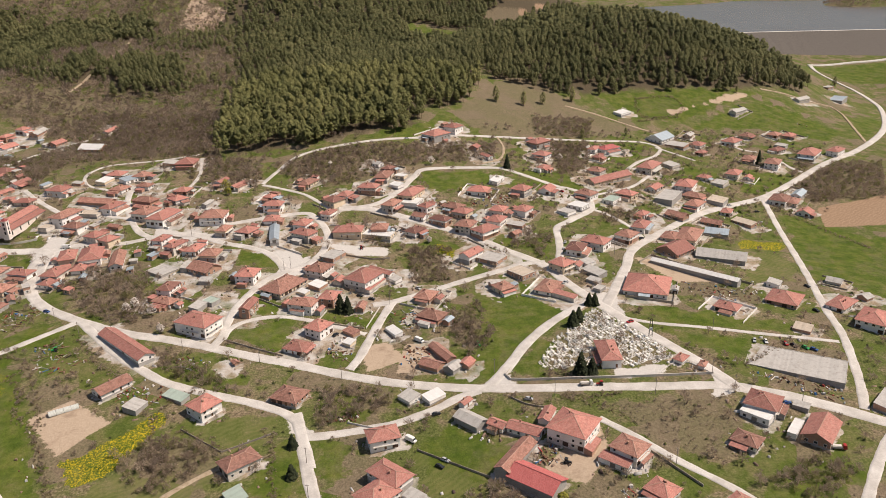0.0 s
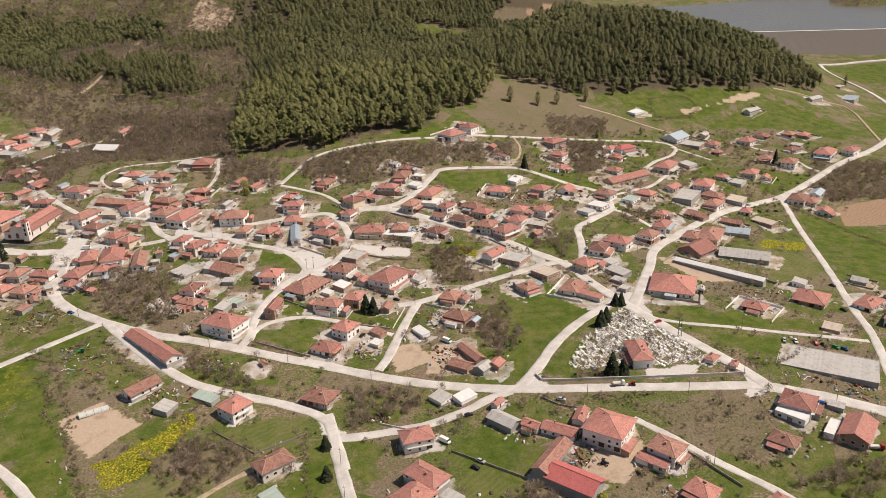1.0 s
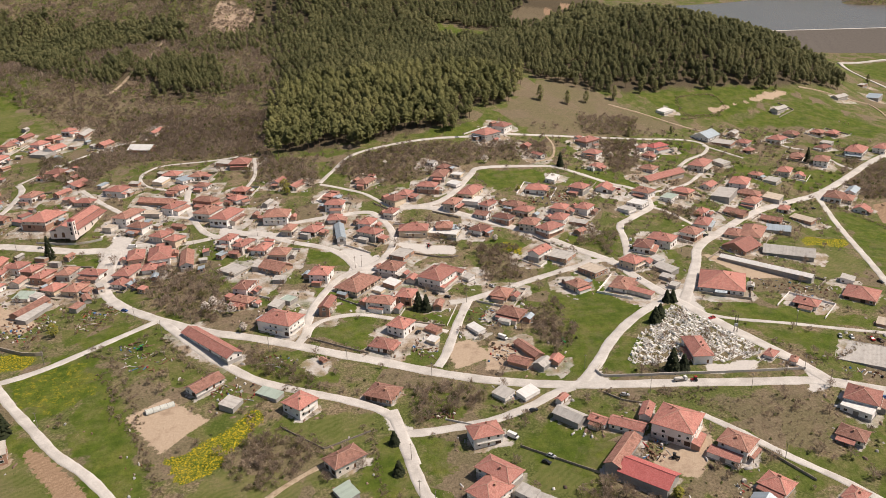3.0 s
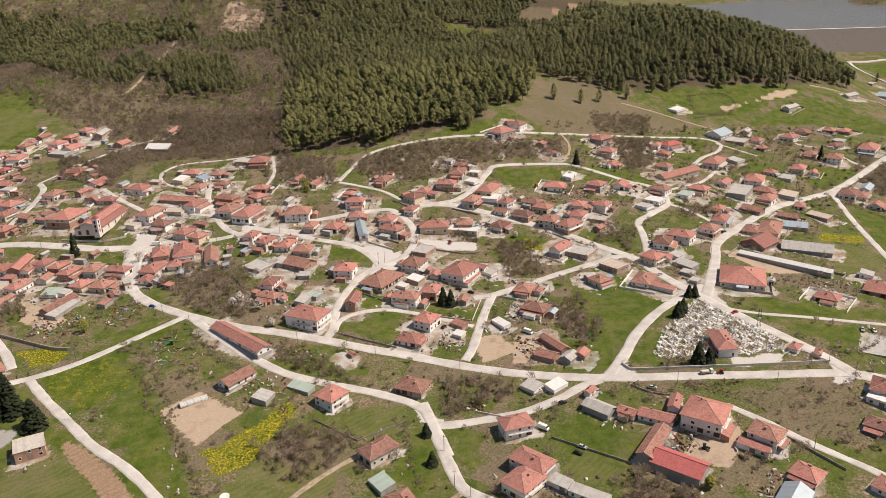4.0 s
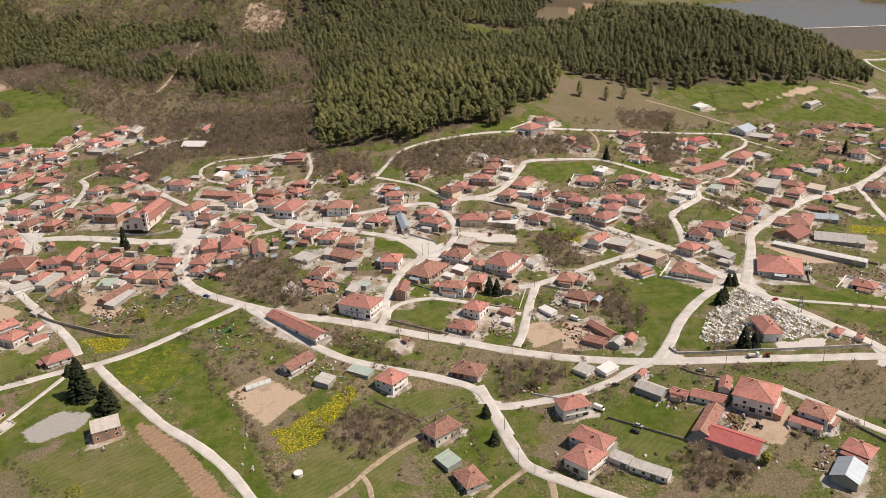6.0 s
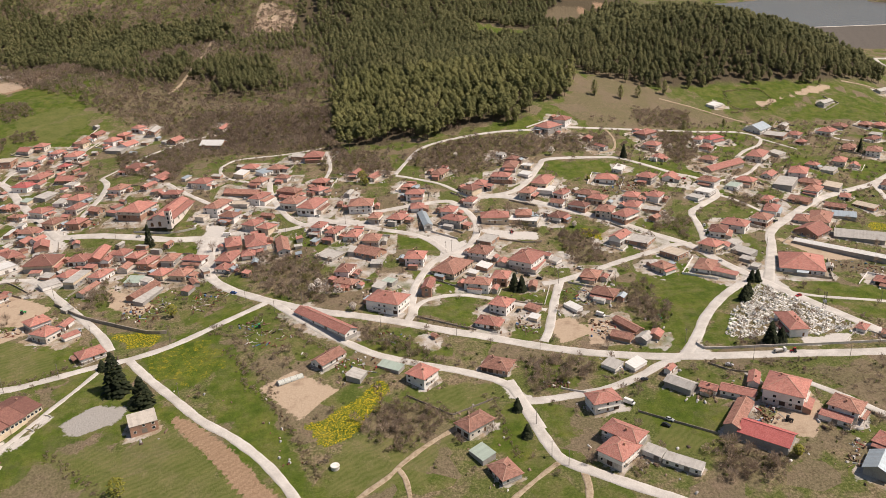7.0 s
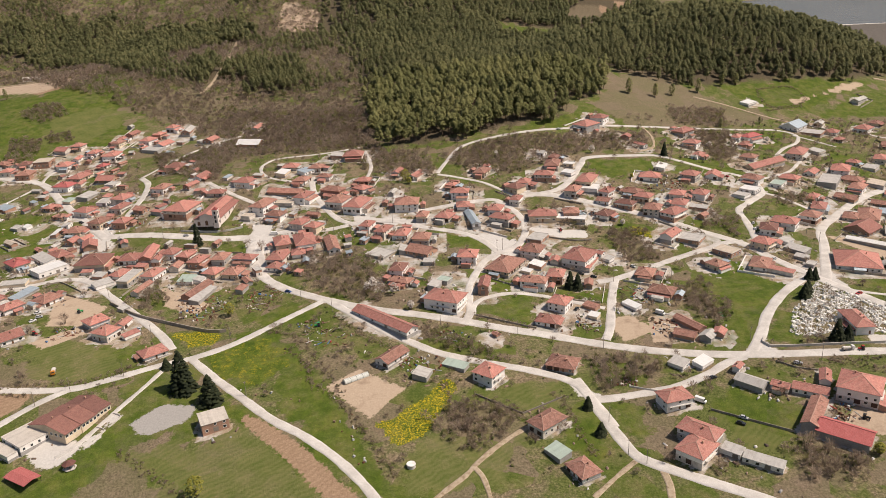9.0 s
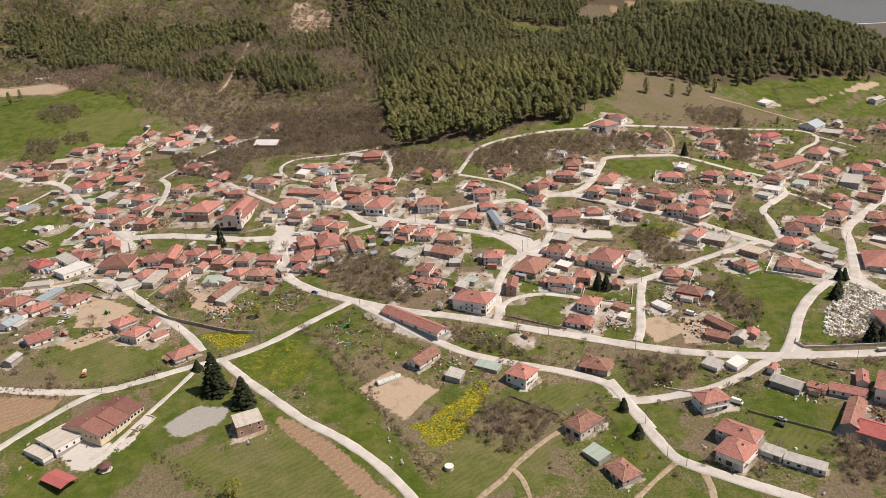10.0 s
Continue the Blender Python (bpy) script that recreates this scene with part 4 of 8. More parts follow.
PLANS.append((31.3, 676.3, 9.9, 9.2, 65, 2.8, "g", "r", "k"))
PLANS.append((40.7, 659.0, 13.4, 6.0, -56, 2.8, "g", "r", "w"))
PLANS.append((105.8, 563.5, 13.4, 12.9, -41, 2.8, "f", "n", "w"))
PLANS.append((45.6, 604.3, 17.0, 7.5, 65, 2.8, "s", "n", "w"))
PLANS.append((42.5, 544.3, 12.8, 11.9, 63, 4.2, "h", "r", "w"))
PLANS.append((61.1, 546.3, 13.9, 11.7, 55, 4.2, "h", "r", "w"))
PLANS.append((15.2, 539.4, 13.8, 11.8, -34, 4.2, "h", "r", "y"))
PLANS.append((39.7, 527.7, 14.7, 11.7, 63, 4.2, "h", "r", "w"))
PLANS.append((16.8, 517.5, 15.0, 13.1, 65, 5.2, "h", "r", "w"))
PLANS.append((30.2, 510.6, 18.5, 13.2, 44, 5.2, "h", "r", "w"))
PLANS.append((-1.2, 527.4, 15.1, 10.2, -34, 4.2, "h", "r", "w"))
PLANS.append((9.0, 550.3, 16.1, 12.3, -37, 2.8, "h", "o", "y"))
PLANS.append((-11.7, 547.8, 11.2, 10.0, 52, 4.2, "h", "r", "w"))
PLANS.append((-37.4, 549.2, 16.4, 10.8, 64, 5.2, "h", "r", "w"))
PLANS.append((-23.2, 570.2, 23.2, 13.9, 65, 4.2, "h", "r", "w"))
PLANS.append((-22.4, 557.7, 15.1, 13.5, 70, 2.8, "f", "n", "w"))
PLANS.append((-46.3, 603.3, 20.9, 12.5, 76, 3.2, "h", "r", "w"))
PLANS.append((-43.2, 618.2, 10.5, 9.1, 63, 2.8, "h", "r", "w"))
PLANS.append((-56.4, 577.6, 15.8, 12.0, -16, 5.2, "h", "r", "w"))
PLANS.append((-81.4, 556.6, 13.3, 13.3, -41, 4.2, "h", "r", "w"))
PLANS.append((-73.7, 565.6, 13.1, 10.2, 70, 4.2, "h", "r", "w"))
PLANS.append((-105.9, 590.7, 17.9, 11.1, 67, 2.8, "h", "o", "y"))
PLANS.append((-82.9, 535.3, 12.8, 8.5, 69, 4.2, "h", "r", "w"))
PLANS.append((-125.4, 546.9, 14.8, 12.0, -6, 5.2, "h", "r", "w"))
PLANS.append((-131.7, 565.6, 9.1, 8.6, 68, 2.8, "h", "r", "w"))
PLANS.append((-123.5, 527.3, 13.5, 10.5, 89, 2.8, "h", "r", "w"))
PLANS.append((-117.4, 505.2, 31.2, 6.9, -80, 2.8, "g", "b", "w"))
PLANS.append((-96.1, 501.7, 17.1, 12.0, -31, 5.2, "h", "r", "w"))
PLANS.append((-99.3, 518.3, 14.0, 10.9, 72, 4.2, "h", "r", "w"))
PLANS.append((-66.1, 508.6, 21.1, 14.1, -3, 4.5, "h", "r", "y"))
PLANS.append((-44.8, 506.5, 21.1, 10.9, -18, 2.8, "f", "n", "w"))
PLANS.append((-44.4, 513.6, 12.8, 12.4, 86, 4.2, "h", "o", "k"))
PLANS.append((-19.2, 511.9, 14.1, 10.8, 54, 3.2, "h", "r", "w"))
PLANS.append((-52.5, 626.8, 8.2, 7.6, -37, 2.8, "g", "p", "w"))
PLANS.append((-32.3, 603.8, 9.1, 8.1, -24, 2.8, "f", "n", "w"))
PLANS.append((-3.0, 692.9, 21.5, 18.2, 42, 4.2, "h", "r", "w"))
PLANS.append((13.0, 710.8, 14.6, 14.5, 54, 4.7, "h", "r", "w"))
PLANS.append((-236.7, 482.5, 24.7, 14.8, -74, 4.2, "h", "r", "w"))
PLANS.append((-252.6, 482.3, 19.3, 11.6, -73, 4.2, "h", "r", "w"))
PLANS.append((-238.4, 466.9, 13.1, 9.9, -81, 2.8, "h", "r", "w"))
PLANS.append((-216.4, 475.5, 28.5, 9.2, -75, 2.8, "g", "o", "w"))
PLANS.append((-193.3, 497.4, 13.2, 8.8, 71, 5.2, "h", "r", "w"))
PLANS.append((-181.0, 486.9, 14.8, 8.9, 67, 5.2, "h", "r", "w"))
PLANS.append((-166.8, 483.6, 15.9, 9.5, 76, 3.2, "h", "r", "w"))
PLANS.append((-153.5, 473.3, 13.4, 12.9, 82, 4.2, "h", "o", "y"))
PLANS.append((-153.2, 455.5, 18.5, 14.5, -31, 2.8, "g", "o", "k"))
PLANS.append((-165.8, 459.8, 11.7, 4.9, 84, 2.5, "s", "p", "g"))
PLANS.append((-167.2, 427.2, 14.1, 10.0, 77, 5.2, "h", "r", "w"))
PLANS.append((-165.2, 414.1, 14.7, 9.3, -25, 2.8, "h", "o", "w"))
PLANS.append((-144.0, 406.9, 9.9, 6.6, 71, 2.8, "s", "p", "g"))
PLANS.append((-138.2, 414.1, 8.2, 7.4, -30, 2.2, "f", "t", "g"))
PLANS.append((-148.0, 439.0, 7.8, 5.9, -7, 2.5, "s", "p", "g"))
PLANS.append((-181.2, 457.9, 15.6, 14.1, -34, 1.1, "f", "p", "g"))
PLANS.append((-137.2, 509.5, 14.0, 12.5, 66, 2.8, "h", "r", "w"))
PLANS.append((-153.6, 509.7, 13.0, 8.6, 78, 4.2, "h", "r", "w"))
PLANS.append((-165.9, 531.2, 18.8, 17.7, -1, 5.2, "h", "r", "w"))
PLANS.append((-217.7, 643.7, 18.1, 17.2, 88, 4.2, "h", "r", "k"))
PLANS.append((-233.4, 650.2, 13.6, 10.8, 88, 2.5, "s", "p", "k"))
PLANS.append((-269.9, 622.2, 14.0, 12.9, -9, 2.8, "h", "r", "w"))
PLANS.append((-247.2, 617.3, 13.7, 11.9, 80, 3.2, "h", "r", "w"))
PLANS.append((-255.4, 608.6, 11.5, 10.3, 52, 2.8, "s", "b", "w"))
PLANS.append((-274.2, 607.2, 15.4, 8.4, 81, 2.5, "s", "n", "w"))
PLANS.append((-237.1, 593.7, 12.6, 9.6, -14, 3.2, "h", "r", "w"))
PLANS.append((-255.2, 588.8, 13.5, 12.6, 73, 2.8, "h", "r", "w"))
PLANS.append((-226.1, 562.9, 19.0, 11.5, -23, 4.5, "h", "r", "w"))
PLANS.append((-219.8, 544.0, 18.6, 15.5, 71, 4.5, "h", "r", "w"))
PLANS.append((-204.0, 536.5, 26.0, 15.6, 73, 4.5, "h", "r", "w"))
PLANS.append((-203.3, 567.7, 13.0, 12.1, -40, 2.8, "h", "r", "w"))
PLANS.append((-203.5, 583.1, 12.2, 11.5, -12, 2.8, "h", "r", "w"))
PLANS.append((-248.2, 554.8, 18.3, 11.0, 68, 4.2, "h", "r", "w"))
PLANS.append((-264.4, 565.9, 29.7, 10.7, -15, 2.5, "g", "o", "k"))
PLANS.append((-263.3, 547.6, 17.2, 10.0, -10, 2.2, "f", "q", "w"))
PLANS.append((-301.8, 585.5, 15.5, 13.8, -15, 4.2, "h", "r", "w"))
PLANS.append((-380.2, 652.8, 18.6, 15.6, -13, 2.8, "h", "r", "w"))
PLANS.append((-345.1, 610.4, 18.7, 7.9, 78, 2.8, "g", "r", "w"))
PLANS.append((-348.2, 590.1, 15.1, 7.1, 69, 2.8, "g", "r", "w"))
PLANS.append((-372.1, 588.9, 16.1, 11.9, 77, 4.2, "h", "r", "w"))
PLANS.append((-321.1, 568.6, 14.7, 10.5, -6, 2.8, "h", "r", "w"))
PLANS.append((-340.8, 541.8, 25.8, 20.8, 78, 5.2, "h", "r", "w"))
PLANS.append((-286.2, 526.0, 9.0, 8.0, 71, 3.2, "f", "q", "w"))
PLANS.append((-277.5, 540.0, 23.0, 13.5, 72, 5.4, "h", "r", "w"))
PLANS.append((-264.8, 525.0, 14.5, 11.8, -21, 4.2, "h", "r", "w"))
PLANS.append((-244.7, 510.6, 13.2, 12.5, 67, 4.2, "h", "r", "w"))
PLANS.append((-232.8, 503.9, 11.8, 11.6, 62, 4.2, "h", "r", "y"))
PLANS.append((-356.1, 469.0, 14.7, 13.1, -88, 3.2, "h", "r", "w"))
PLANS.append((-343.8, 472.6, 26.3, 9.2, -85, 4.5, "g", "r", "k"))
PLANS.append((-343.4, 455.8, 8.0, 5.8, -11, 2.8, "s", "r", "k"))
PLANS.append((-335.2, 464.0, 10.7, 6.5, -90, 4.2, "g", "r", "w"))
PLANS.append((-328.4, 473.5, 12.8, 11.3, 77, 4.2, "h", "r", "w"))
PLANS.append((-316.7, 468.3, 12.7, 10.5, 76, 4.2, "h", "r", "w"))
PLANS.append((-318.9, 453.4, 11.0, 7.7, 85, 3.2, "g", "o", "w"))
PLANS.append((-305.7, 460.4, 15.4, 10.2, 74, 4.2, "h", "r", "w"))
PLANS.append((-291.0, 463.2, 14.6, 10.5, 83, 4.2, "h", "r", "w"))
PLANS.append((-274.4, 462.2, 16.4, 10.2, -14, 3.7, "h", "r", "w"))
PLANS.append((-291.0, 443.1, 12.9, 11.4, 71, 3.5, "h", "r", "y"))
PLANS.append((-277.1, 441.4, 13.4, 12.6, 76, 3.5, "h", "r", "y"))
PLANS.append((-261.7, 442.0, 8.1, 4.5, -58, 4.2, "f", "p", "k"))
PLANS.append((-330.5, 442.2, 16.2, 10.4, 75, 4.0, "h", "r", "w"))
PLANS.append((-344.2, 437.3, 21.1, 7.8, 82, 4.2, "f", "p", "w"))
PLANS.append((-353.6, 445.7, 14.2, 10.2, 69, 2.8, "h", "r", "w"))
PLANS.append((-330.9, 422.0, 18.5, 6.2, 77, 2.8, "g", "o", "w"))
PLANS.append((-305.6, 433.9, 10.6, 9.7, -7, 2.5, "s", "t", "w"))
PLANS.append((-297.7, 433.7, 7.1, 6.4, 74, 2.5, "s", "p", "w"))
PLANS.append((-294.2, 417.8, 25.4, 8.2, 72, 2.8, "g", "o", "k"))
PLANS.append((-289.1, 412.2, 23.4, 7.0, 77, 2.2, "s", "p", "g"))
PLANS.append((-251.1, 459.7, 16.7, 13.0, 81, 4.2, "h", "r", "w"))
PLANS.append((-251.0, 448.9, 11.9, 9.0, 74, 2.8, "h", "r", "w"))
PLANS.append((-176.2, 597.2, 14.8, 7.1, 73, 3.2, "g", "r", "w"))
PLANS.append((-161.0, 590.0, 18.3, 5.5, 66, 2.8, "g", "r", "w"))
PLANS.append((-178.3, 558.2, 11.7, 5.1, 77, 2.2, "g", "p", "g"))
PLANS.append((-559.6, 690.8, 12.2, 12.1, 75, 2.8, "h", "r", "k"))
PLANS.append((-538.8, 689.9, 12.4, 11.8, -79, 2.8, "h", "r", "w"))
PLANS.append((-522.0, 692.5, 17.8, 14.9, -83, 4.7, "f", "q", "k"))
PLANS.append((-546.2, 670.5, 12.6, 10.9, -89, 4.2, "h", "r", "w"))
PLANS.append((-525.9, 663.5, 17.2, 14.4, -86, 4.2, "h", "r", "k"))
PLANS.append((-503.5, 729.3, 12.9, 11.8, 83, 4.2, "h", "r", "w"))
PLANS.append((-515.8, 721.4, 14.2, 12.8, -15, 2.8, "g", "r", "w"))
PLANS.append((-482.2, 714.9, 14.4, 10.6, 83, 3.2, "h", "r", "w"))
PLANS.append((-460.3, 703.9, 19.7, 14.1, 89, 4.7, "h", "r", "w"))
PLANS.append((-492.9, 701.1, 16.5, 6.5, -85, 2.8, "g", "r", "w"))
PLANS.append((-496.7, 682.4, 16.3, 12.3, 87, 4.2, "h", "r", "w"))
PLANS.append((-459.6, 680.0, 10.8, 9.3, 69, 2.8, "h", "c", "w"))
PLANS.append((-460.3, 761.4, 17.8, 9.2, 81, 2.8, "g", "r", "w"))
PLANS.append((-466.1, 736.4, 13.7, 10.3, 77, 4.2, "h", "r", "w"))
PLANS.append((-467.2, 749.5, 13.6, 8.3, -89, 2.8, "h", "r", "w"))
PLANS.append((-437.4, 741.9, 16.5, 12.6, 72, 4.2, "h", "r", "w"))
PLANS.append((-430.9, 756.7, 13.4, 8.9, 79, 4.2, "h", "r", "w"))
PLANS.append((-419.0, 732.2, 20.0, 12.7, 74, 2.8, "g", "r", "w"))
PLANS.append((-425.3, 720.1, 19.5, 14.2, -19, 2.5, "s", "p", "g"))
PLANS.append((-422.5, 775.2, 13.0, 11.4, 69, 4.2, "h", "r", "w"))
PLANS.append((-405.4, 770.3, 28.1, 10.0, -86, 3.0, "g", "p", "w"))
PLANS.append((-373.2, 739.3, 16.7, 11.3, 74, 2.8, "g", "r", "k"))
PLANS.append((-327.2, 714.8, 23.9, 16.6, -11, 3.0, "g", "n", "w"))
PLANS.append((-332.5, 769.7, 25.6, 7.8, 86, 2.8, "g", "r", "w"))
PLANS.append((-470.9, 653.5, 21.6, 14.5, 80, 3.0, "h", "r", "w"))
PLANS.append((-440.1, 639.4, 16.6, 14.3, -7, 2.8, "g", "r", "w"))
PLANS.append((-473.6, 628.3, 16.3, 15.1, -10, 4.2, "h", "c", "w"))
PLANS.append((-462.5, 634.9, 14.2, 6.1, -87, 2.8, "g", "r", "w"))
PLANS.append((-440.4, 599.6, 18.0, 10.5, 78, 2.5, "s", "p", "g"))
PLANS.append((-429.0, 624.0, 11.4, 9.4, 77, 2.5, "f", "p", "w"))
PLANS.append((-401.9, 577.6, 15.1, 14.3, 71, 4.2, "h", "r", "w"))
PLANS.append((-395.8, 558.5, 16.9, 10.1, 78, 4.2, "h", "r", "w"))
PLANS.append((-417.6, 579.0, 15.7, 9.0, 90, 2.8, "f", "p", "w"))
PLANS.append((-425.3, 559.0, 15.2, 12.8, -22, 4.2, "h", "r", "w"))
PLANS.append((-403.2, 533.9, 15.6, 12.4, 73, 4.2, "h", "r", "w"))
PLANS.append((-383.7, 529.6, 14.0, 12.0, 80, 4.2, "h", "r", "w"))
PLANS.append((-462.9, 579.0, 12.6, 9.5, 72, 2.8, "h", "r", "k"))
PLANS.append((-443.0, 555.1, 8.9, 7.6, 75, 2.8, "h", "r", "k"))
PLANS.append((-520.5, 590.7, 11.4, 11.2, -87, 2.8, "g", "r", "w"))
PLANS.append((-504.0, 583.7, 16.7, 9.6, -33, 2.5, "s", "b", "k"))
PLANS.append((-432.1, 522.7, 16.0, 4.9, -86, 2.5, "s", "n", "w"))
PLANS.append((-417.7, 523.1, 14.7, 13.7, 87, 2.8, "h", "r", "w"))
PLANS.append((-412.1, 504.2, 10.7, 9.2, 78, 2.8, "g", "r", "k"))
PLANS.append((-402.7, 505.7, 10.6, 7.7, 71, 3.2, "g", "r", "w"))
PLANS.append((-394.7, 494.5, 15.6, 10.8, -67, 3.2, "g", "r", "w"))
PLANS.append((-378.7, 464.0, 21.5, 21.2, 2, 4.7, "h", "r", "w"))
PLANS.append((-433.0, 465.5, 17.1, 12.4, -40, 4.0, "h", "c", "y"))
PLANS.append((-419.7, 475.0, 22.9, 8.6, -42, 2.8, "s", "p", "w"))
PLANS.append((-410.8, 481.6, 15.9, 11.3, -38, 2.8, "h", "r", "w"))
PLANS.append((-406.8, 456.4, 20.8, 14.3, 52, 3.7, "f", "n", "w"))
PLANS.append((-419.8, 434.8, 16.8, 8.5, 9, 2.2, "f", "p", "y"))
PLANS.append((-404.8, 418.5, 19.5, 6.7, 74, 1.6, "s", "b", "g"))
PLANS.append((-433.5, 418.0, 10.5, 9.1, -11, 4.0, "h", "r", "w"))
PLANS.append((-418.6, 403.7, 16.2, 12.6, -20, 4.0, "h", "r", "w"))
PLANS.append((-401.1, 396.4, 14.2, 10.9, 55, 3.5, "h", "r", "w"))
PLANS.append((-384.8, 408.3, 14.9, 13.6, 63, 2.8, "h", "r", "w"))
PLANS.append((-407.9, 377.1, 12.8, 9.4, 77, 3.2, "g", "b", "w"))
PLANS.append((-382.1, 358.3, 13.9, 12.4, 44, 3.2, "g", "r", "w"))
PLANS.append((-385.7, 336.8, 10.3, 6.4, 83, 2.8, "g", "p", "g"))
PLANS.append((-340.0, 374.4, 12.8, 11.8, 50, 4.5, "h", "r", "w"))
PLANS.append((-329.1, 361.9, 12.9, 12.0, -23, 4.5, "h", "r", "w"))
PLANS.append((-323.9, 374.3, 10.3, 6.0, 81, 2.8, "g", "r", "w"))
PLANS.append((-315.5, 362.0, 9.8, 4.8, 51, 2.2, "s", "r", "w"))
PLANS.append((-296.1, 342.1, 14.2, 11.6, 40, 2.8, "h", "r", "w"))
PLANS.append((-332.8, 275.8, 16.1, 14.8, -34, 3.2, "f", "l", "w"))
PLANS.append((-339.0, 267.0, 14.5, 5.4, -31, 2.5, "f", "l", "w"))
PLANS.append((-716.0, 1067.0, 24.0, 7.0, 10, 3.0, "g", "l", "w"))
PLANS.append((-247.5, 283.2, 12.8, 10.2, 27, 4.9, "s", "l", "k"))
PLANS.append((-463.5, 538.9, 6.8, 5.7, -28, 2.2, "s", "n", "w"))
PLANS.append((-470.7, 537.7, 8.3, 6.6, -26, 2.2, "s", "p", "g"))
PLANS.append((-498.4, 558.3, 7.4, 4.8, -30, 2.2, "f", "p", "w"))
PLANS.append((-458.8, 505.9, 13.1, 5.5, -39, 2.5, "g", "q", "k"))
PLANS.append((-452.9, 591.3, 8.8, 8.3, -20, 2.5, "s", "t", "w"))
PLANS.append((-376.6, 550.6, 11.6, 9.6, -25, 2.8, "g", "o", "k"))
PLANS.append((-398.4, 544.9, 6.5, 6.3, -14, 2.8, "g", "r", "w"))
PLANS.append((-366.9, 443.6, 8.5, 6.7, -16, 2.5, "s", "p", "k"))
PLANS.append((-359.6, 430.6, 12.3, 8.7, 45, 2.5, "s", "p", "w"))
PLANS.append((-332.3, 395.0, 6.1, 5.2, 62, 1.9, "s", "p", "g"))
PLANS.append((-77.9, 434.9, 9.0, 8.7, 61, 2.5, "s", "n", "w"))
PLANS.append((-85.6, 426.2, 7.1, 4.7, -36, 2.2, "s", "n", "w"))
PLANS.append((-65.7, 441.4, 8.8, 6.2, 73, 2.8, "g", "r", "w"))
PLANS.append((-31.4, 445.8, 9.4, 6.1, -47, 2.2, "s", "p", "w"))
PLANS.append((-28.7, 382.9, 11.3, 5.3, -56, 2.2, "s", "n", "w"))
PLANS.append((-52.5, 382.6, 9.3, 5.5, -42, 2.2, "s", "o", "k"))
PLANS.append((-52.7, 371.9, 6.1, 5.4, -34, 2.2, "s", "n", "w"))
PLANS.append((94.7, 465.8, 8.4, 7.6, 38, 2.5, "s", "p", "w"))
PLANS.append((87.2, 461.6, 8.0, 6.2, 57, 2.5, "g", "r", "w"))
PLANS.append((51.6, 509.3, 8.4, 6.5, 46, 2.8, "g", "o", "k"))
PLANS.append((53.3, 524.2, 13.1, 6.4, -31, 2.2, "s", "p", "k"))
PLANS.append((94.2, 550.4, 10.9, 10.2, -48, 2.5, "f", "p", "w"))
PLANS.append((-35.4, 586.9, 10.1, 7.3, -40, 2.5, "s", "n", "w"))
PLANS.append((153.7, 556.2, 10.6, 8.1, 51, 3.2, "h", "r", "w"))
PLANS.append((-15.9, 534.4, 11.0, 9.1, -31, 2.8, "g", "o", "w"))
PLANS.append((333.1, 849.4, 25.0, 10.0, 42, 2.8, "g", "p", "w"))
PLANS.append((435.6, 920.4, 23.7, 11.0, 35, 2.8, "g", "p", "w"))
PLANS.append((515.6, 987.8, 36.0, 16.3, 53, 3.2, "f", "b", "g"))
PLANS.append((529.0, 1043.7, 16.5, 7.9, 41, 2.8, "f", "p", "k"))
PLANS.append((197.0, 820.4, 18.8, 10.6, 43, 2.2, "s", "n", "w"))
PLANS.append((-132.8, 325.2, 13.5, 6.2, -30, 1.4, "s", "t", "g"))
PLANS.append((-110.1, 352.7, 4.5, 3.5, -48, 1.9, "g", "o", "k"))
PLANS.append((-18.6, 321.1, 8.9, 7.8, -45, 2.2, "s", "p", "w"))
PLANS.append((-6.6, 320.4, 10.5, 6.6, 40, 2.2, "s", "n", "w"))
PLANS.append((206.1, 306.4, 17.6, 8.5, 46, 2.5, "s", "p", "k"))
PLANS.append((196.4, 375.0, 9.5, 7.8, -36, 1.9, "s", "q", "k"))
YARDS = [(x, y, L, D, yaw, kind, wall) for x, y, L, D, yaw, eave, kind, cover_, wall in PLANS if kind != 's' or wall != 'g']


# ---- the ground sheet ----
def steps(lo, hi, core_lo, core_hi, fine, grow=1.13):
    mid = list(np.arange(core_lo, core_hi + 0.1, fine))
    s, left = fine, [core_lo]
    while left[-1] > lo:
        s = min(s * grow, 220)
        left.append(left[-1] - s)
    s, right = fine, [core_hi]
    while right[-1] < hi:
        s = min(s * grow, 220)
        right.append(right[-1] + s)
    return np.array(left[:0:-1] + mid + right[1:])


gx, gy = steps(-4200, 4200, -600, 330, 3.0), steps(-1800, 4600, 205, 720, 3.0, 1.035)
X, Y = np.meshgrid(gx, gy)
Z = lie(X, Y)


def ground(x, y):
    """Height of the ground sheet at one spot."""
    i = min(max(int(np.searchsorted(gx, x)) - 1, 0), len(gx) - 2)
    j = min(max(int(np.searchsorted(gy, y)) - 1, 0), len(gy) - 2)
    u, v = (x - gx[i]) / (gx[i + 1] - gx[i]), (y - gy[j]) / (gy[j + 1] - gy[j])
    return float((Z[j, i] * (1 - u) + Z[j, i + 1] * u) * (1 - v) + (Z[j + 1, i] * (1 - u) + Z[j + 1, i + 1] * u) * v)


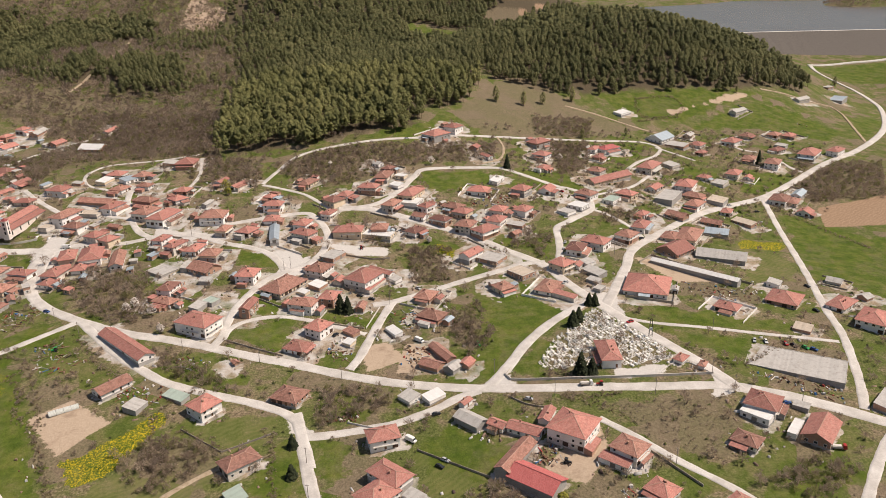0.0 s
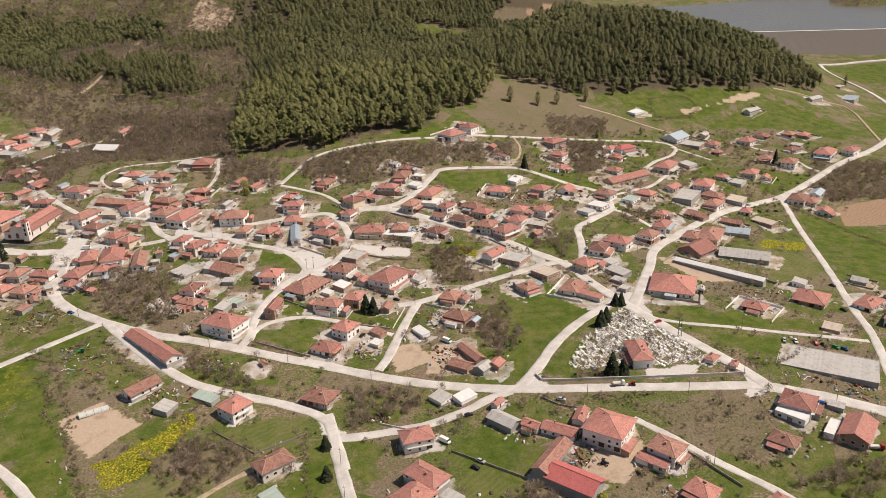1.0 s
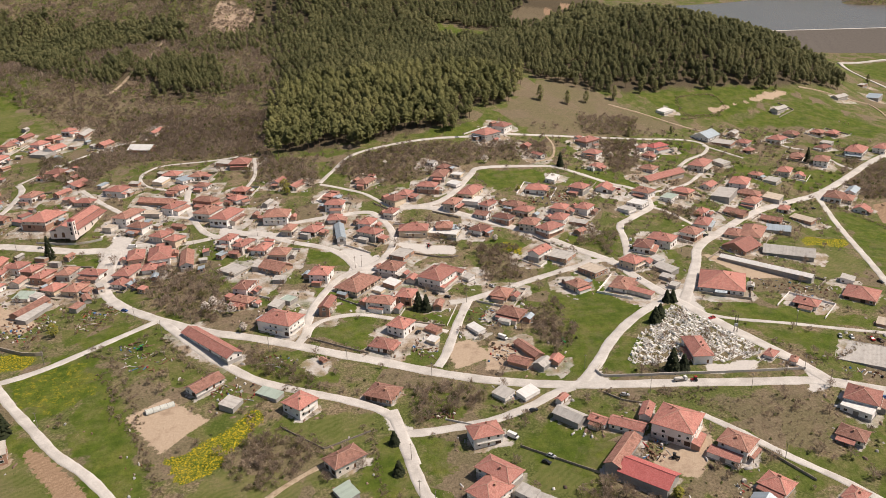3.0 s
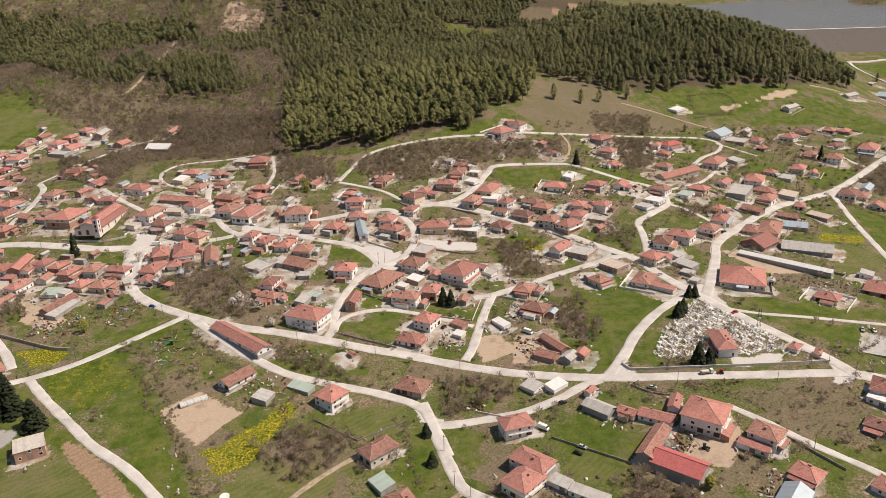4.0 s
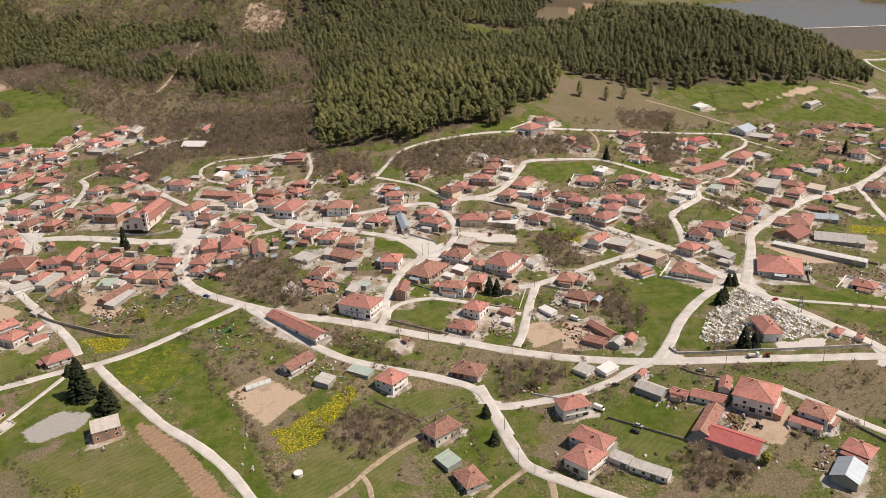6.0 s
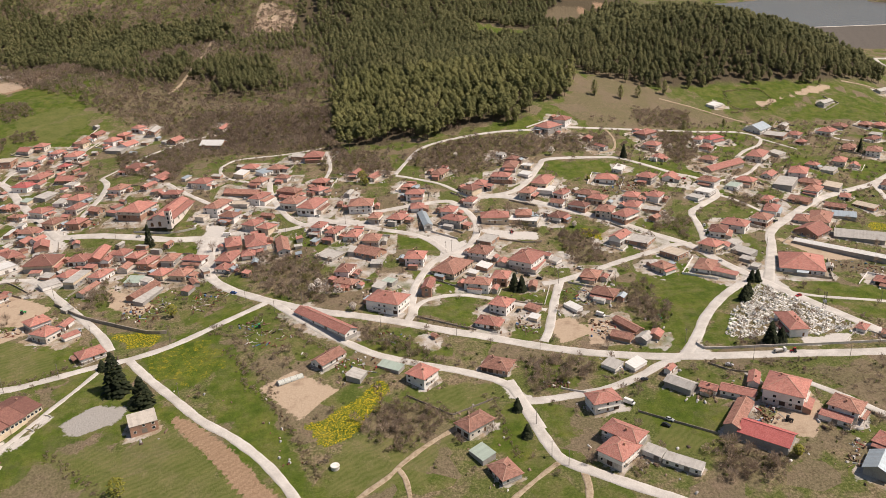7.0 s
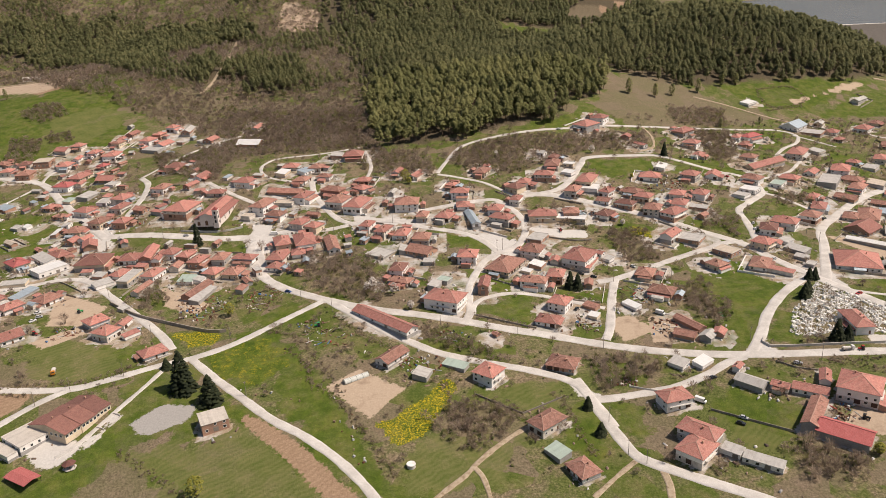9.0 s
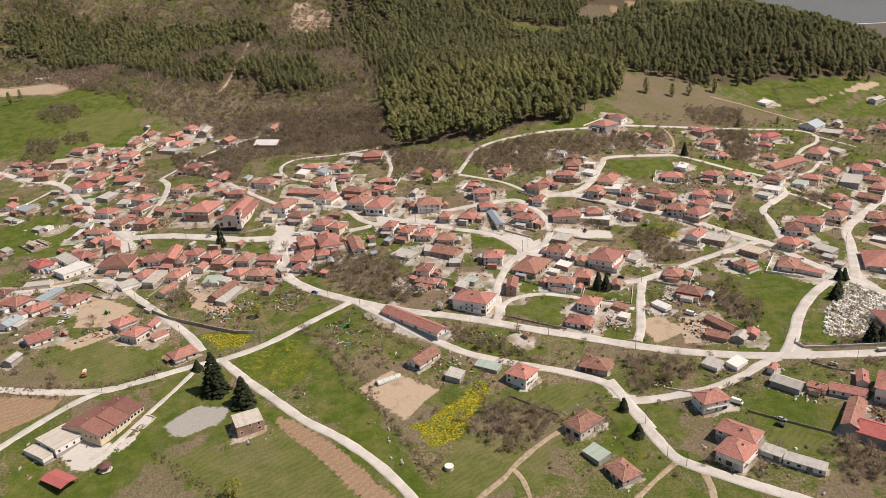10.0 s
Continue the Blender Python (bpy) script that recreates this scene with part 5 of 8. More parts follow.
wob = 3.0 * np.sin(X * 0.31 + 1.7 * np.sin(Y * 0.17)) + 2.2 * np.sin(Y * 0.37 + 1.3 * np.sin(X * 0.23))
COVERS = ("green", "soil", "yellow", "sand", "olive", "brown", "grey", "woods", "yard", "paved", "flowers")
cover = {c: np.zeros(X.shape, np.float32) for c in COVERS}
for kind, outline in FIELDS:
    xs, ys = [p[0] for p in outline], [p[1] for p in outline]
    box_ = (X > min(xs) - 12) & (X < max(xs) + 12) & (Y > min(ys) - 12) & (Y < max(ys) + 12)
    d = edge_distance(X[box_], Y[box_], outline)
    d = np.where(inside(X[box_], Y[box_], outline), d, -d)
    soft = 3.0 if kind in ("soil", "grey", "sand", "yellow", "paved") else 7.0
    d = d + wob[box_] * (0.12 if kind in ("sand", "soil", "grey") else 0.35 if soft < 5 else 0.9)
    cover[kind][box_] = np.maximum(cover[kind][box_], np.clip(d / soft + 0.5, 0, 1))
for outline in WOODS:
    cover["woods"] = np.maximum(cover["woods"], np.clip((np.where(inside(X, Y, outline), 1, -1) * edge_distance(X, Y, outline) + wob) / 8 + 0.5, 0, 1))
for outline in THICKET:
    d = np.where(inside(X, Y, outline), 1, -1) * edge_distance(X, Y, outline)
    cover["brown"] = np.maximum(cover["brown"], 0.8 * np.clip((d + wob) / 7 + 0.5, 0, 1))
for hx, hy, L, D, yaw, kind, wall in YARDS:
    r = max(L, D) / 2 + 11
    near_ = (abs(X - hx) < r) & (abs(Y - hy) < r)
    ca, sa = math.cos(radians(yaw)), math.sin(radians(yaw))
    u, v = (X[near_] - hx) * ca + (Y[near_] - hy) * sa, -(X[near_] - hx) * sa + (Y[near_] - hy) * ca
    gap = np.maximum(abs(u) - L / 2, abs(v) - D / 2)
    reach = (0.35 if hy < 345 else 1.0) * (0.6 + 4.6 * abs(math.sin(hx * 1.7 + hy * 2.3)) + (2.2 if hy > 390 and hx < 180 else 0))
    side = 0.9 * np.sin(np.arctan2(v, u) * 1.0 + hx)
    cover["yard"][near_] = np.maximum(cover["yard"][near_], np.clip((reach * (1 + side) - gap + wob[near_] * 0.12) / 0.8, 0, 1))
rows, cols = X.shape
i = np.arange(rows * cols).reshape(rows, cols)
quads = np.stack([i[:-1, :-1], i[:-1, 1:], i[1:, 1:], i[1:, :-1]], -1).reshape(-1, 4)

m, nt, b = material("meadow and earth", 0.95, 0.0, 0.1)
p = position(nt)


def layer(name, crisp=True):
    """A cover's share; a crisp one ends in a ragged edge."""
    a = nt.nodes.new("ShaderNodeAttribute")
    a.attribute_name = name
    if not crisp:
        return a.outputs["Fac"]
    rough_ = calc(nt, "ADD", a.outputs["Fac"], calc(nt, "MULTIPLY", calc(nt, "SUBTRACT", EDGE, 0.5), 1.5))
    return ramp(nt, rough_, (0.40, (0, 0, 0)), (0.60, (1, 1, 1)))


EDGE = noise_tex(nt, p, 0.5, 6, 0.7)
fine, mid_, wide = noise_tex(nt, p, 0.9, 6, 0.7), noise_tex(nt, p, 0.11, 5, 0.6), noise_tex(nt, p, 0.02, 4)
grain = noise_tex(nt, p, 3.5, 5, 0.7)
dry = ramp(nt, fine, (0.34, (0.09, 0.070, 0.044)), (0.52, (0.20, 0.156, 0.098)), (0.68, (0.36, 0.285, 0.19)))
lush = ramp(nt, fine, (0.34, (0.050, 0.066, 0.017)), (0.52, (0.105, 0.122, 0.035)), (0.68, (0.19, 0.185, 0.075)))
meadow = ramp(nt, mid_, (0.3, (0.052, 0.085, 0.012)), (0.5, (0.084, 0.114, 0.019)), (0.72, (0.132, 0.137, 0.036)))
meadow = mix(nt, 0.8, meadow, ramp(nt, grain, (0.3, (0.27, 0.27, 0.27)), (0.7, (0.72, 0.72, 0.66))), "OVERLAY")
meadow = mix(nt, 0.6, meadow, ramp(nt, noise_tex(nt, p, 0.3, 6, 0.75), (0.32, (0.28, 0.30, 0.26)), (0.68, (0.72, 0.70, 0.62))), "OVERLAY")
f = calc(nt, "ADD", calc(nt, "MULTIPLY", mid_, 0.65), calc(nt, "MULTIPLY", wide, 0.45))
c = mix(nt, ramp(nt, f, (0.50, (0, 0, 0)), (0.65, (1, 1, 1))), lush, dry)
# kitchen gardens and small plots, cell by cell
turned = nt.nodes.new("ShaderNodeMapping")
turned.inputs["Rotation"].default_value = (0, 0, radians(-24))
nt.links.new(p, turned.inputs["Vector"])
plots = nt.nodes.new("ShaderNodeTexVoronoi")
plots.voronoi_dimensions, plots.distance = "2D", "CHEBYCHEV"
plots.inputs["Scale"].default_value, plots.inputs["Randomness"].default_value = 0.06, 0.85
nt.links.new(turned.outputs["Vector"], plots.inputs["Vector"])
sort = nt.nodes.new("ShaderNodeSeparateColor")
nt.links.new(plots.outputs["Color"], sort.inputs["Color"])
tilled = ramp(nt, fine, (0.3, (0.115, 0.085, 0.058)), (0.7, (0.26, 0.20, 0.145)))
c = mix(nt, calc(nt, "MULTIPLY", calc(nt, "GREATER_THAN", sort.outputs[0], 0.74), 0.55), c, meadow)
c = mix(nt, calc(nt, "MULTIPLY", calc(nt, "LESS_THAN", sort.outputs[0], 0.20), 0.70), c, tilled)
c = mix(nt, layer("woods", False), c, ramp(nt, fine, (0.3, (0.055, 0.044, 0.028)), (0.7, (0.13, 0.105, 0.068))))
c = mix(nt, calc(nt, "MULTIPLY", layer("brown"), 0.75), c, ramp(nt, fine, (0.3, (0.105, 0.083, 0.052)), (0.7, (0.235, 0.19, 0.125))))
patchy = ramp(nt, noise_tex(nt, p, 0.16, 5, 0.65), (0.36, (1, 1, 1)), (0.66, (0.6, 0.6, 0.6)))
c = mix(nt, calc(nt, "MULTIPLY", layer("green"), patchy), c, meadow)
furrow = nt.nodes.new("ShaderNodeTexWave")
furrow.inputs["Scale"].default_value, furrow.inputs["Distortion"].default_value = 0.11, 9.0
furrow.inputs["Detail"].default_value = 3.0
turn = nt.nodes.new("ShaderNodeMapping")
turn.inputs["Rotation"].default_value = (0, 0, radians(52))
nt.links.new(p, turn.inputs["Vector"])
nt.links.new(turn.outputs["Vector"], furrow.inputs["Vector"])
rowed = furrow.outputs["Fac"]
c = mix(nt, calc(nt, "MULTIPLY", layer("olive"), calc(nt, "MULTIPLY", patchy, 0.95)), c, mix(nt, calc(nt, "MULTIPLY", rowed, 0.25), ramp(nt, mid_, (0.3, (0.085, 0.11, 0.026)), (0.7, (0.14, 0.145, 0.048))), (0.25, 0.21, 0.10)))
c = mix(nt, layer("soil"), c, mix(nt, calc(nt, "MULTIPLY", rowed, 0.35), ramp(nt, fine, (0.3, (0.25, 0.165, 0.105)), (0.7, (0.38, 0.27, 0.18))), (0.20, 0.13, 0.08)))
c = mix(nt, calc(nt, "MULTIPLY", layer("yard"), ramp(nt, noise_tex(nt, p, 0.09, 4), (0.3, (0.25, 0.25, 0.25)), (0.55, (1, 1, 1)))), c, mix(nt, ramp(nt, mid_, (0.42, (0, 0, 0)), (0.6, (1, 1, 1))), ramp(nt, fine, (0.2, (0.40, 0.375, 0.345)), (0.8, (0.56, 0.53, 0.495))), ramp(nt, fine, (0.3, (0.22, 0.165, 0.11)), (0.7, (0.40, 0.32, 0.235)))))
clay = mix(nt, ramp(nt, mid_, (0.28, (0, 0, 0)), (0.46, (1, 1, 1))), ramp(nt, fine, (0.25, (0.23, 0.165, 0.115)), (0.75, (0.36, 0.27, 0.195))), ramp(nt, fine, (0.2, (0.37, 0.28, 0.20)), (0.8, (0.49, 0.39, 0.29))))
c = mix(nt, layer("sand"), c, clay)
c = mix(nt, layer("grey"), c, ramp(nt, fine, (0.2, (0.30, 0.285, 0.265)), (0.8, (0.38, 0.36, 0.335))))
c = mix(nt, layer("paved"), c, ramp(nt, fine, (0.2, (0.46, 0.435, 0.40)), (0.8, (0.60, 0.57, 0.53))))
speck = ramp(nt, noise_tex(nt, p, 1.1, 5, 0.75), (0.48, (0, 0, 0)), (0.62, (1, 1, 1)))
c = mix(nt, layer("yellow"), c, meadow)
streak = noise_tex(nt, turn.outputs["Vector"], 0.35, 6, 0.8)
c = mix(nt, layer("flowers"), c, meadow)
c = mix(nt, calc(nt, "MULTIPLY", layer("flowers"), ramp(nt, streak, (0.52, (0, 0, 0)), (0.70, (0.75, 0.75, 0.75)))), c, (0.42, 0.33, 0.03))
c = mix(nt, calc(nt, "MULTIPLY", layer("yellow"), speck), c, ramp(nt, grain, (0.3, (0.42, 0.31, 0.015)), (0.7, (0.60, 0.45, 0.03))))
nt.links.new(c, b.inputs["Base Color"])
bump(nt, b, calc(nt, "ADD", fine, calc(nt, "MULTIPLY", grain, 0.5)), 0.7, 0.45)
EARTH = m
me = big_mesh("ground", np.stack([X, Y, Z], -1).reshape(-1, 3), quads, [EARTH])
for name in COVERS:
    a = me.attributes.new(name, "FLOAT", "POINT")
    a.data.foreach_set("value", cover[name].ravel().astype(np.float32))
me.polygons.foreach_set("use_smooth", np.ones(len(quads), bool))
tagged(new("ground", me), "green and brown meadow ground with yards and ploughed fields", "ground", kind="structure")

# ---- paved and gravel roads, draped over the ground ----
m, nt, b = material("pale worn road", 0.9, 0.0, 0.2)
p = position(nt)
c = ramp(nt, noise_tex(nt, p, 0.12, 5, 0.6), (0.35, (0.43, 0.405, 0.375)), (0.65, (0.57, 0.545, 0.51)))
c = mix(nt, 0.35, c, ramp(nt, noise_tex(nt, p, 1.6, 6, 0.7), (0.3, (0.28, 0.27, 0.25)), (0.7, (0.72, 0.70, 0.68))), "OVERLAY")
nt.links.new(c, b.inputs["Base Color"])
bump(nt, b, noise_tex(nt, p, 5.0), 0.2, 0.03)
ROAD = m
m, nt, b = material("dirt track", 0.95, 0.0, 0.1)
p = position(nt)
c = ramp(nt, noise_tex(nt, p, 0.5, 6, 0.65), (0.3, (0.20, 0.15, 0.09)), (0.5, (0.36, 0.285, 0.20)), (0.72, (0.46, 0.385, 0.29)))
nt.links.new(c, b.inputs["Base Color"])
bump(nt, b, noise_tex(nt, p, 2.0), 0.5, 0.1)
DIRT = m
ROAD_LINES = []


def road(name, width, points):
    c = smooth(points)
    ROAD_LINES.append((c, width))
    t = np.gradient(c, axis=0)
    t /= np.linalg.norm(t, axis=1)[:, None] + 1e-9
    side = np.stack([-t[:, 1], t[:, 0]], 1)
    dirt = name.startswith("dirt")
    rise = 0.10 + 0.012 * (len(ROAD_LINES) % 6)
    along = np.arange(len(c))
    ragged = 0.35 * np.sin(along * 0.9 + len(name)) + 0.25 * np.sin(along * 2.3)
    offs = np.array([-0.5, -0.47, -0.25, 0, 0.25, 0.47, 0.5])
    lift = np.array([-0.25, 0, 0.02, 0.04, 0.02, 0, -0.25])
    w = width * (0.8 if width < 5.5 else 0.9) + ragged * 0.9
    px = c[:, None, 0] + side[:, None, 0] * offs * w[:, None]
    py = c[:, None, 1] + side[:, None, 1] * offs * w[:, None]
    far_ = np.clip((py - 640) / 400, 0, 1.5)
    pz = lie(px, py) + rise + lift * (1 + 4 * far_) + 0.9 * far_
    n, k = px.shape
    j = np.arange(n * k).reshape(n, k)
    q = np.stack([j[:-1, :-1], j[1:, :-1], j[1:, 1:], j[:-1, 1:]], -1).reshape(-1, 4)[:, ::-1]
    me = big_mesh("road", np.stack([px, py, pz], -1).reshape(-1, 3), q, [DIRT if dirt else ROAD])
    tagged(new("dirt_track" if dirt else "road", me), "rutted brown dirt track across the grass" if dirt else "pale dusty paved village road with ragged edges", "road", kind="structure")


for name, width, course in ROADS:
    road(name, width, course)

# ---- reservoir and dam ----
m, nt, b = material("reservoir water", 0.25, 0.0, 0.35)
p = position(nt)
nt.links.new(ramp(nt, noise_tex(nt, p, 0.01, 3), (0.3, (0.12, 0.108, 0.094)), (0.7, (0.155, 0.14, 0.122))), b.inputs["Base Color"])
bump(nt, b, noise_tex(nt, p, 0.25, 4), 0.25, 0.4)
bm = bmesh.new()
rim = [(930 + 760 * math.cos(k * math.tau / 96), 1790 + 520 * math.sin(k * math.tau / 96)) for k in range(96)]
bm.faces.new([bm.verts.new((x, max(y, 1376 - (x - 440) * 0.0761), WATER_Z)) for x, y in rim])
tagged(part("water", bm, m, None), "grey calm water of the reservoir behind the dam", "water", kind="structure")
DAM = plaster("stone-faced dam", (0.115, 0.102, 0.090), (0.08, 0.071, 0.062), 0.7, 0.95)
bm = bmesh.new()
ax, ay, bx, by = 440.0, 1376.0, 1150.0, 1322.0
dx, dy = (bx - ax), (by - ay)
l = math.hypot(dx, dy)
nx, ny = dy / l, -dx / l
ring = []
for s in np.linspace(0, 1, 40):
    x, y = ax + dx * s, ay + dy * s
    foot = 108.0
    zf = min(ground(x + nx * foot, y + ny * foot), 30.0)
    ring.append([bm.verts.new(v) for v in ((x + nx * foot, y + ny * foot, zf - 1), (x + nx * 4, y + ny * 4, 53), (x - nx * 4, y - ny * 4, 53), (x - nx * 40, y - ny * 40, 34))])
for r0, r1 in zip(ring, ring[1:]):
    for k in range(3):
        bm.faces.new((r0[k], r1[k], r1[k + 1], r0[k + 1])).material_index = int(k == 1)
tagged(part("dam", bm, [DAM, CONCRETE], None), "long grey stone-faced embankment dam holding the reservoir", "dam", kind="structure")

# ---- houses, barns and sheds ----
def quad_uv(bm, uvl, pts, u_dir, v_dir, mat=0):
    f = bm.faces.new([bm.verts.new(p) for p in pts])
    f.material_index = mat
    o = Vector(pts[0])
    for lp in f.loops:
        d = lp.vert.co - o
        lp[uvl].uv = (d.dot(u_dir), d.dot(v_dir))
    return f


def roof_mesh(kind, L, D, rise, over=0.0):
    """A roof over a plan L x D, eaves at z = 0, ridge along x. Returns the bmesh and the lines of its ridges."""
    bm = bmesh.new()
    uvl = bm.loops.layers.uv.new("UVMap")
    a, d, t = L / 2, D / 2, 0.16
    ex = Vector((1, 0, 0))
    if kind == "h":
        r = max(0.0, a - d * 0.95)
        p = [(-a, -d, 0), (a, -d, 0), (a, d, 0), (-a, d, 0), (-r, 0, rise), (r, 0, rise)]
        tops = [(0, 1, 5, 4), (2, 3, 4, 5), (1, 2, 5), (3, 0, 4)]
        lines = [(p[0], p[4]), (p[1], p[5]), (p[2], p[5]), (p[3], p[4])] + ([(p[4], p[5])] if r > 0.3 else [])
    elif kind == "g":
        p = [(-a, -d, 0), (a, -d, 0), (a, d, 0), (-a, d, 0), (-a, 0, rise), (a, 0, rise)]
        tops = [(0, 1, 5, 4), (2, 3, 4, 5)]
        lines = [(p[4], p[5])]
    else:
        s = rise if kind == "s" else 0.02
        p = [(-a, -d, 0), (a, -d, 0), (a, d, s), (-a, d, s)]
        tops = [(0, 1, 2, 3)]
        lines = []
    for f in tops:
        pts = [Vector(p[k]) for k in f]
        u = (pts[1] - pts[0]).normalized()
        n = (pts[1] - pts[0]).cross(pts[2] - pts[0]).normalized()
        quad_uv(bm, uvl, pts, u, n.cross(u))
    low = [(x, y, z - t) for x, y, z in p]
    edge = {"h": [(0, 1), (1, 2), (2, 3), (3, 0)], "g": [(0, 1), (1, 5), (5, 2), (2, 3), (3, 4), (4, 0)]}.get(kind, [(0, 1), (1, 2), (2, 3), (3, 0)])
    for i, j in edge:
        quad_uv(bm, uvl, [p[i], low[i], low[j], p[j]], ex, Vector((0, 0, 1)))
    for f in tops:
        quad_uv(bm, uvl, [low[k] for k in f[::-1]], ex, Vector((0, 1, 0)))
    return bm, lines


def window_mesh(w, h, glazed):
    """A window frame as one ring; a glazed one closes it with its dark pane."""
    bm = bmesh.new()
    outer = [(-w / 2 - 0.06, -0.06), (w / 2 + 0.06, -0.06), (w / 2 + 0.06, h + 0.06), (-w / 2 - 0.06, h + 0.06)]
    inner = [(-w / 2 + 0.09, 0.09), (w / 2 - 0.09, 0.09), (w / 2 - 0.09, h - 0.09), (-w / 2 + 0.09, h - 0.09)]
    ring = [[bm.verts.new((x, y, z)) for x, z in pts] for pts, y in ((outer, 0.02), (outer, -0.08), (inner, -0.08), (inner, -0.02))]
    for r0, r1 in zip(ring, ring[1:]):
        for i in range(4):
            j = (i + 1) % 4
            bm.faces.new((r0[i], r0[j], r1[j], r1[i]))
    if glazed:
        bm.faces.new(ring[3]).material_index = 1
    me = bpy.data.meshes.new("window")
    bm.to_mesh(me)
    bm.free()
    me.materials.append(FRAME)
    me.materials.append(GLASS)
    return me


def pane_mesh(w, h):
    bm = bmesh.new()
    box(bm, -w / 2 + 0.08, w / 2 - 0.08, -0.03, 0.015, 0.08, h - 0.08)
    me = bpy.data.meshes.new("pane")
    bm.to_mesh(me)
    bm.free()
    me.materials.append(GLASS)
    return me


def door_mesh(w, h, mat):
    bm = bmesh.new()
    box(bm, -w / 2, w / 2, -0.04, 0.02, 0, h)
    for z0, z1 in ((0.15, h * 0.45), (h * 0.52, h - 0.15)):
        box(bm, -w / 2 + 0.14, w / 2 - 0.14, -0.07, -0.035, z0, z1)
    me = bpy.data.meshes.new("door")
    bm.to_mesh(me)
    bm.free()
    me.materials.append(mat)
    return me


WIN = [(window_mesh(w, h, False), window_mesh(w, h, True), pane_mesh(w, h)) for w, h in ((1.2, 1.35), (1.6, 1.4))]
DOORS = [door_mesh(1.0, 2.05, WOOD), door_mesh(2.4, 2.3, GREYWOOD)]
_bm = bmesh.new()
box(_bm, -0.35, 0.35, -0.3, 0.3, 0, 1.5)
box(_bm, -0.42, 0.42, -0.37, 0.37, 1.5, 1.62)
CHIMNEY = bpy.data.meshes.new("chimney")
_bm.to_mesh(CHIMNEY)
_bm.free()
CHIMNEY.materials.append(WALLS["k"])
GARAGE = door_mesh(2.6, 2.2, plain("dark brown boards", (0.075, 0.045, 0.032), 0.8))
FOOTPRINTS = []


def built_over(x, y, own, margin):
    """Whether a spot falls on another house's plan or on a road."""
    for hx, hy, L, D, yaw, *_rest in PLANS:
        if (hx, hy) != own and abs(x - hx) < 40 and abs(y - hy) < 40:
            ca, sa = math.cos(radians(yaw)), math.sin(radians(yaw))
            if abs((x - hx) * ca + (y - hy) * sa) < L / 2 + margin and abs(-(x - hx) * sa + (y - hy) * ca) < D / 2 + margin:
                return True
    return any(np.min(np.hypot(line[:, 0] - x, line[:, 1] - y)) < w / 2 + margin for line, w in ROAD_LINES)


def wing(top, mx, my, half, turn, zf, z_top, depth, cover, wall, rnd, posts):
    """A lower lean-to along one side of a house: a closed store, or a porch on posts."""
    w = half * rnd.uniform(0.55, 0.95)
    shift = rnd.uniform(-1, 1) * (half - w)
    m = pose(mx, my, 0, 0, 0, turn) @ pose(shift, 0, 0)
    bm = bmesh.new()
    uvl = bm.loops.layers.uv.new("UVMap")
    low = z_top - depth * 0.28
    a = [(-w - 0.3, -depth - 0.3, low), (w + 0.3, -depth - 0.3, low), (w + 0.3, 0.0, z_top), (-w - 0.3, 0.0, z_top)]
    quad_uv(bm, uvl, a, Vector((1, 0, 0)), Vector((0, 1, 0)))
    quad_uv(bm, uvl, [(x, y, z - 0.14) for x, y, z in a[::-1]], Vector((1, 0, 0)), Vector((0, 1, 0)))
    for i in range(4):
        p, q = a[i], a[(i + 1) % 4]
        quad_uv(bm, uvl, [p, (p[0], p[1], p[2] - 0.14), (q[0], q[1], q[2] - 0.14), q], Vector((1, 0, 0)), Vector((0, 0, 1)))
    part("lean_to_roof", bm, ROOFS[cover], top).matrix_local = m
    if posts:
        for k in range(3):
            bm = bmesh.new()
            x = -w + 0.15 + k * (w - 0.15)
            box(bm, x - 0.1, x + 0.1, -depth, -depth + 0.2, zf - 0.4, low - 0.05)
            part("post", bm, WOOD, top).matrix_local = m
    else:
        bm = bmesh.new()
        v = box(bm, -w, w, -depth, 0.0, 0.0, low - 0.1)
        for q in v[6:]:
            q.co.z = z_top - 0.16
        part("lean_to_wall", bm, WALLS[wall], top).matrix_local = m


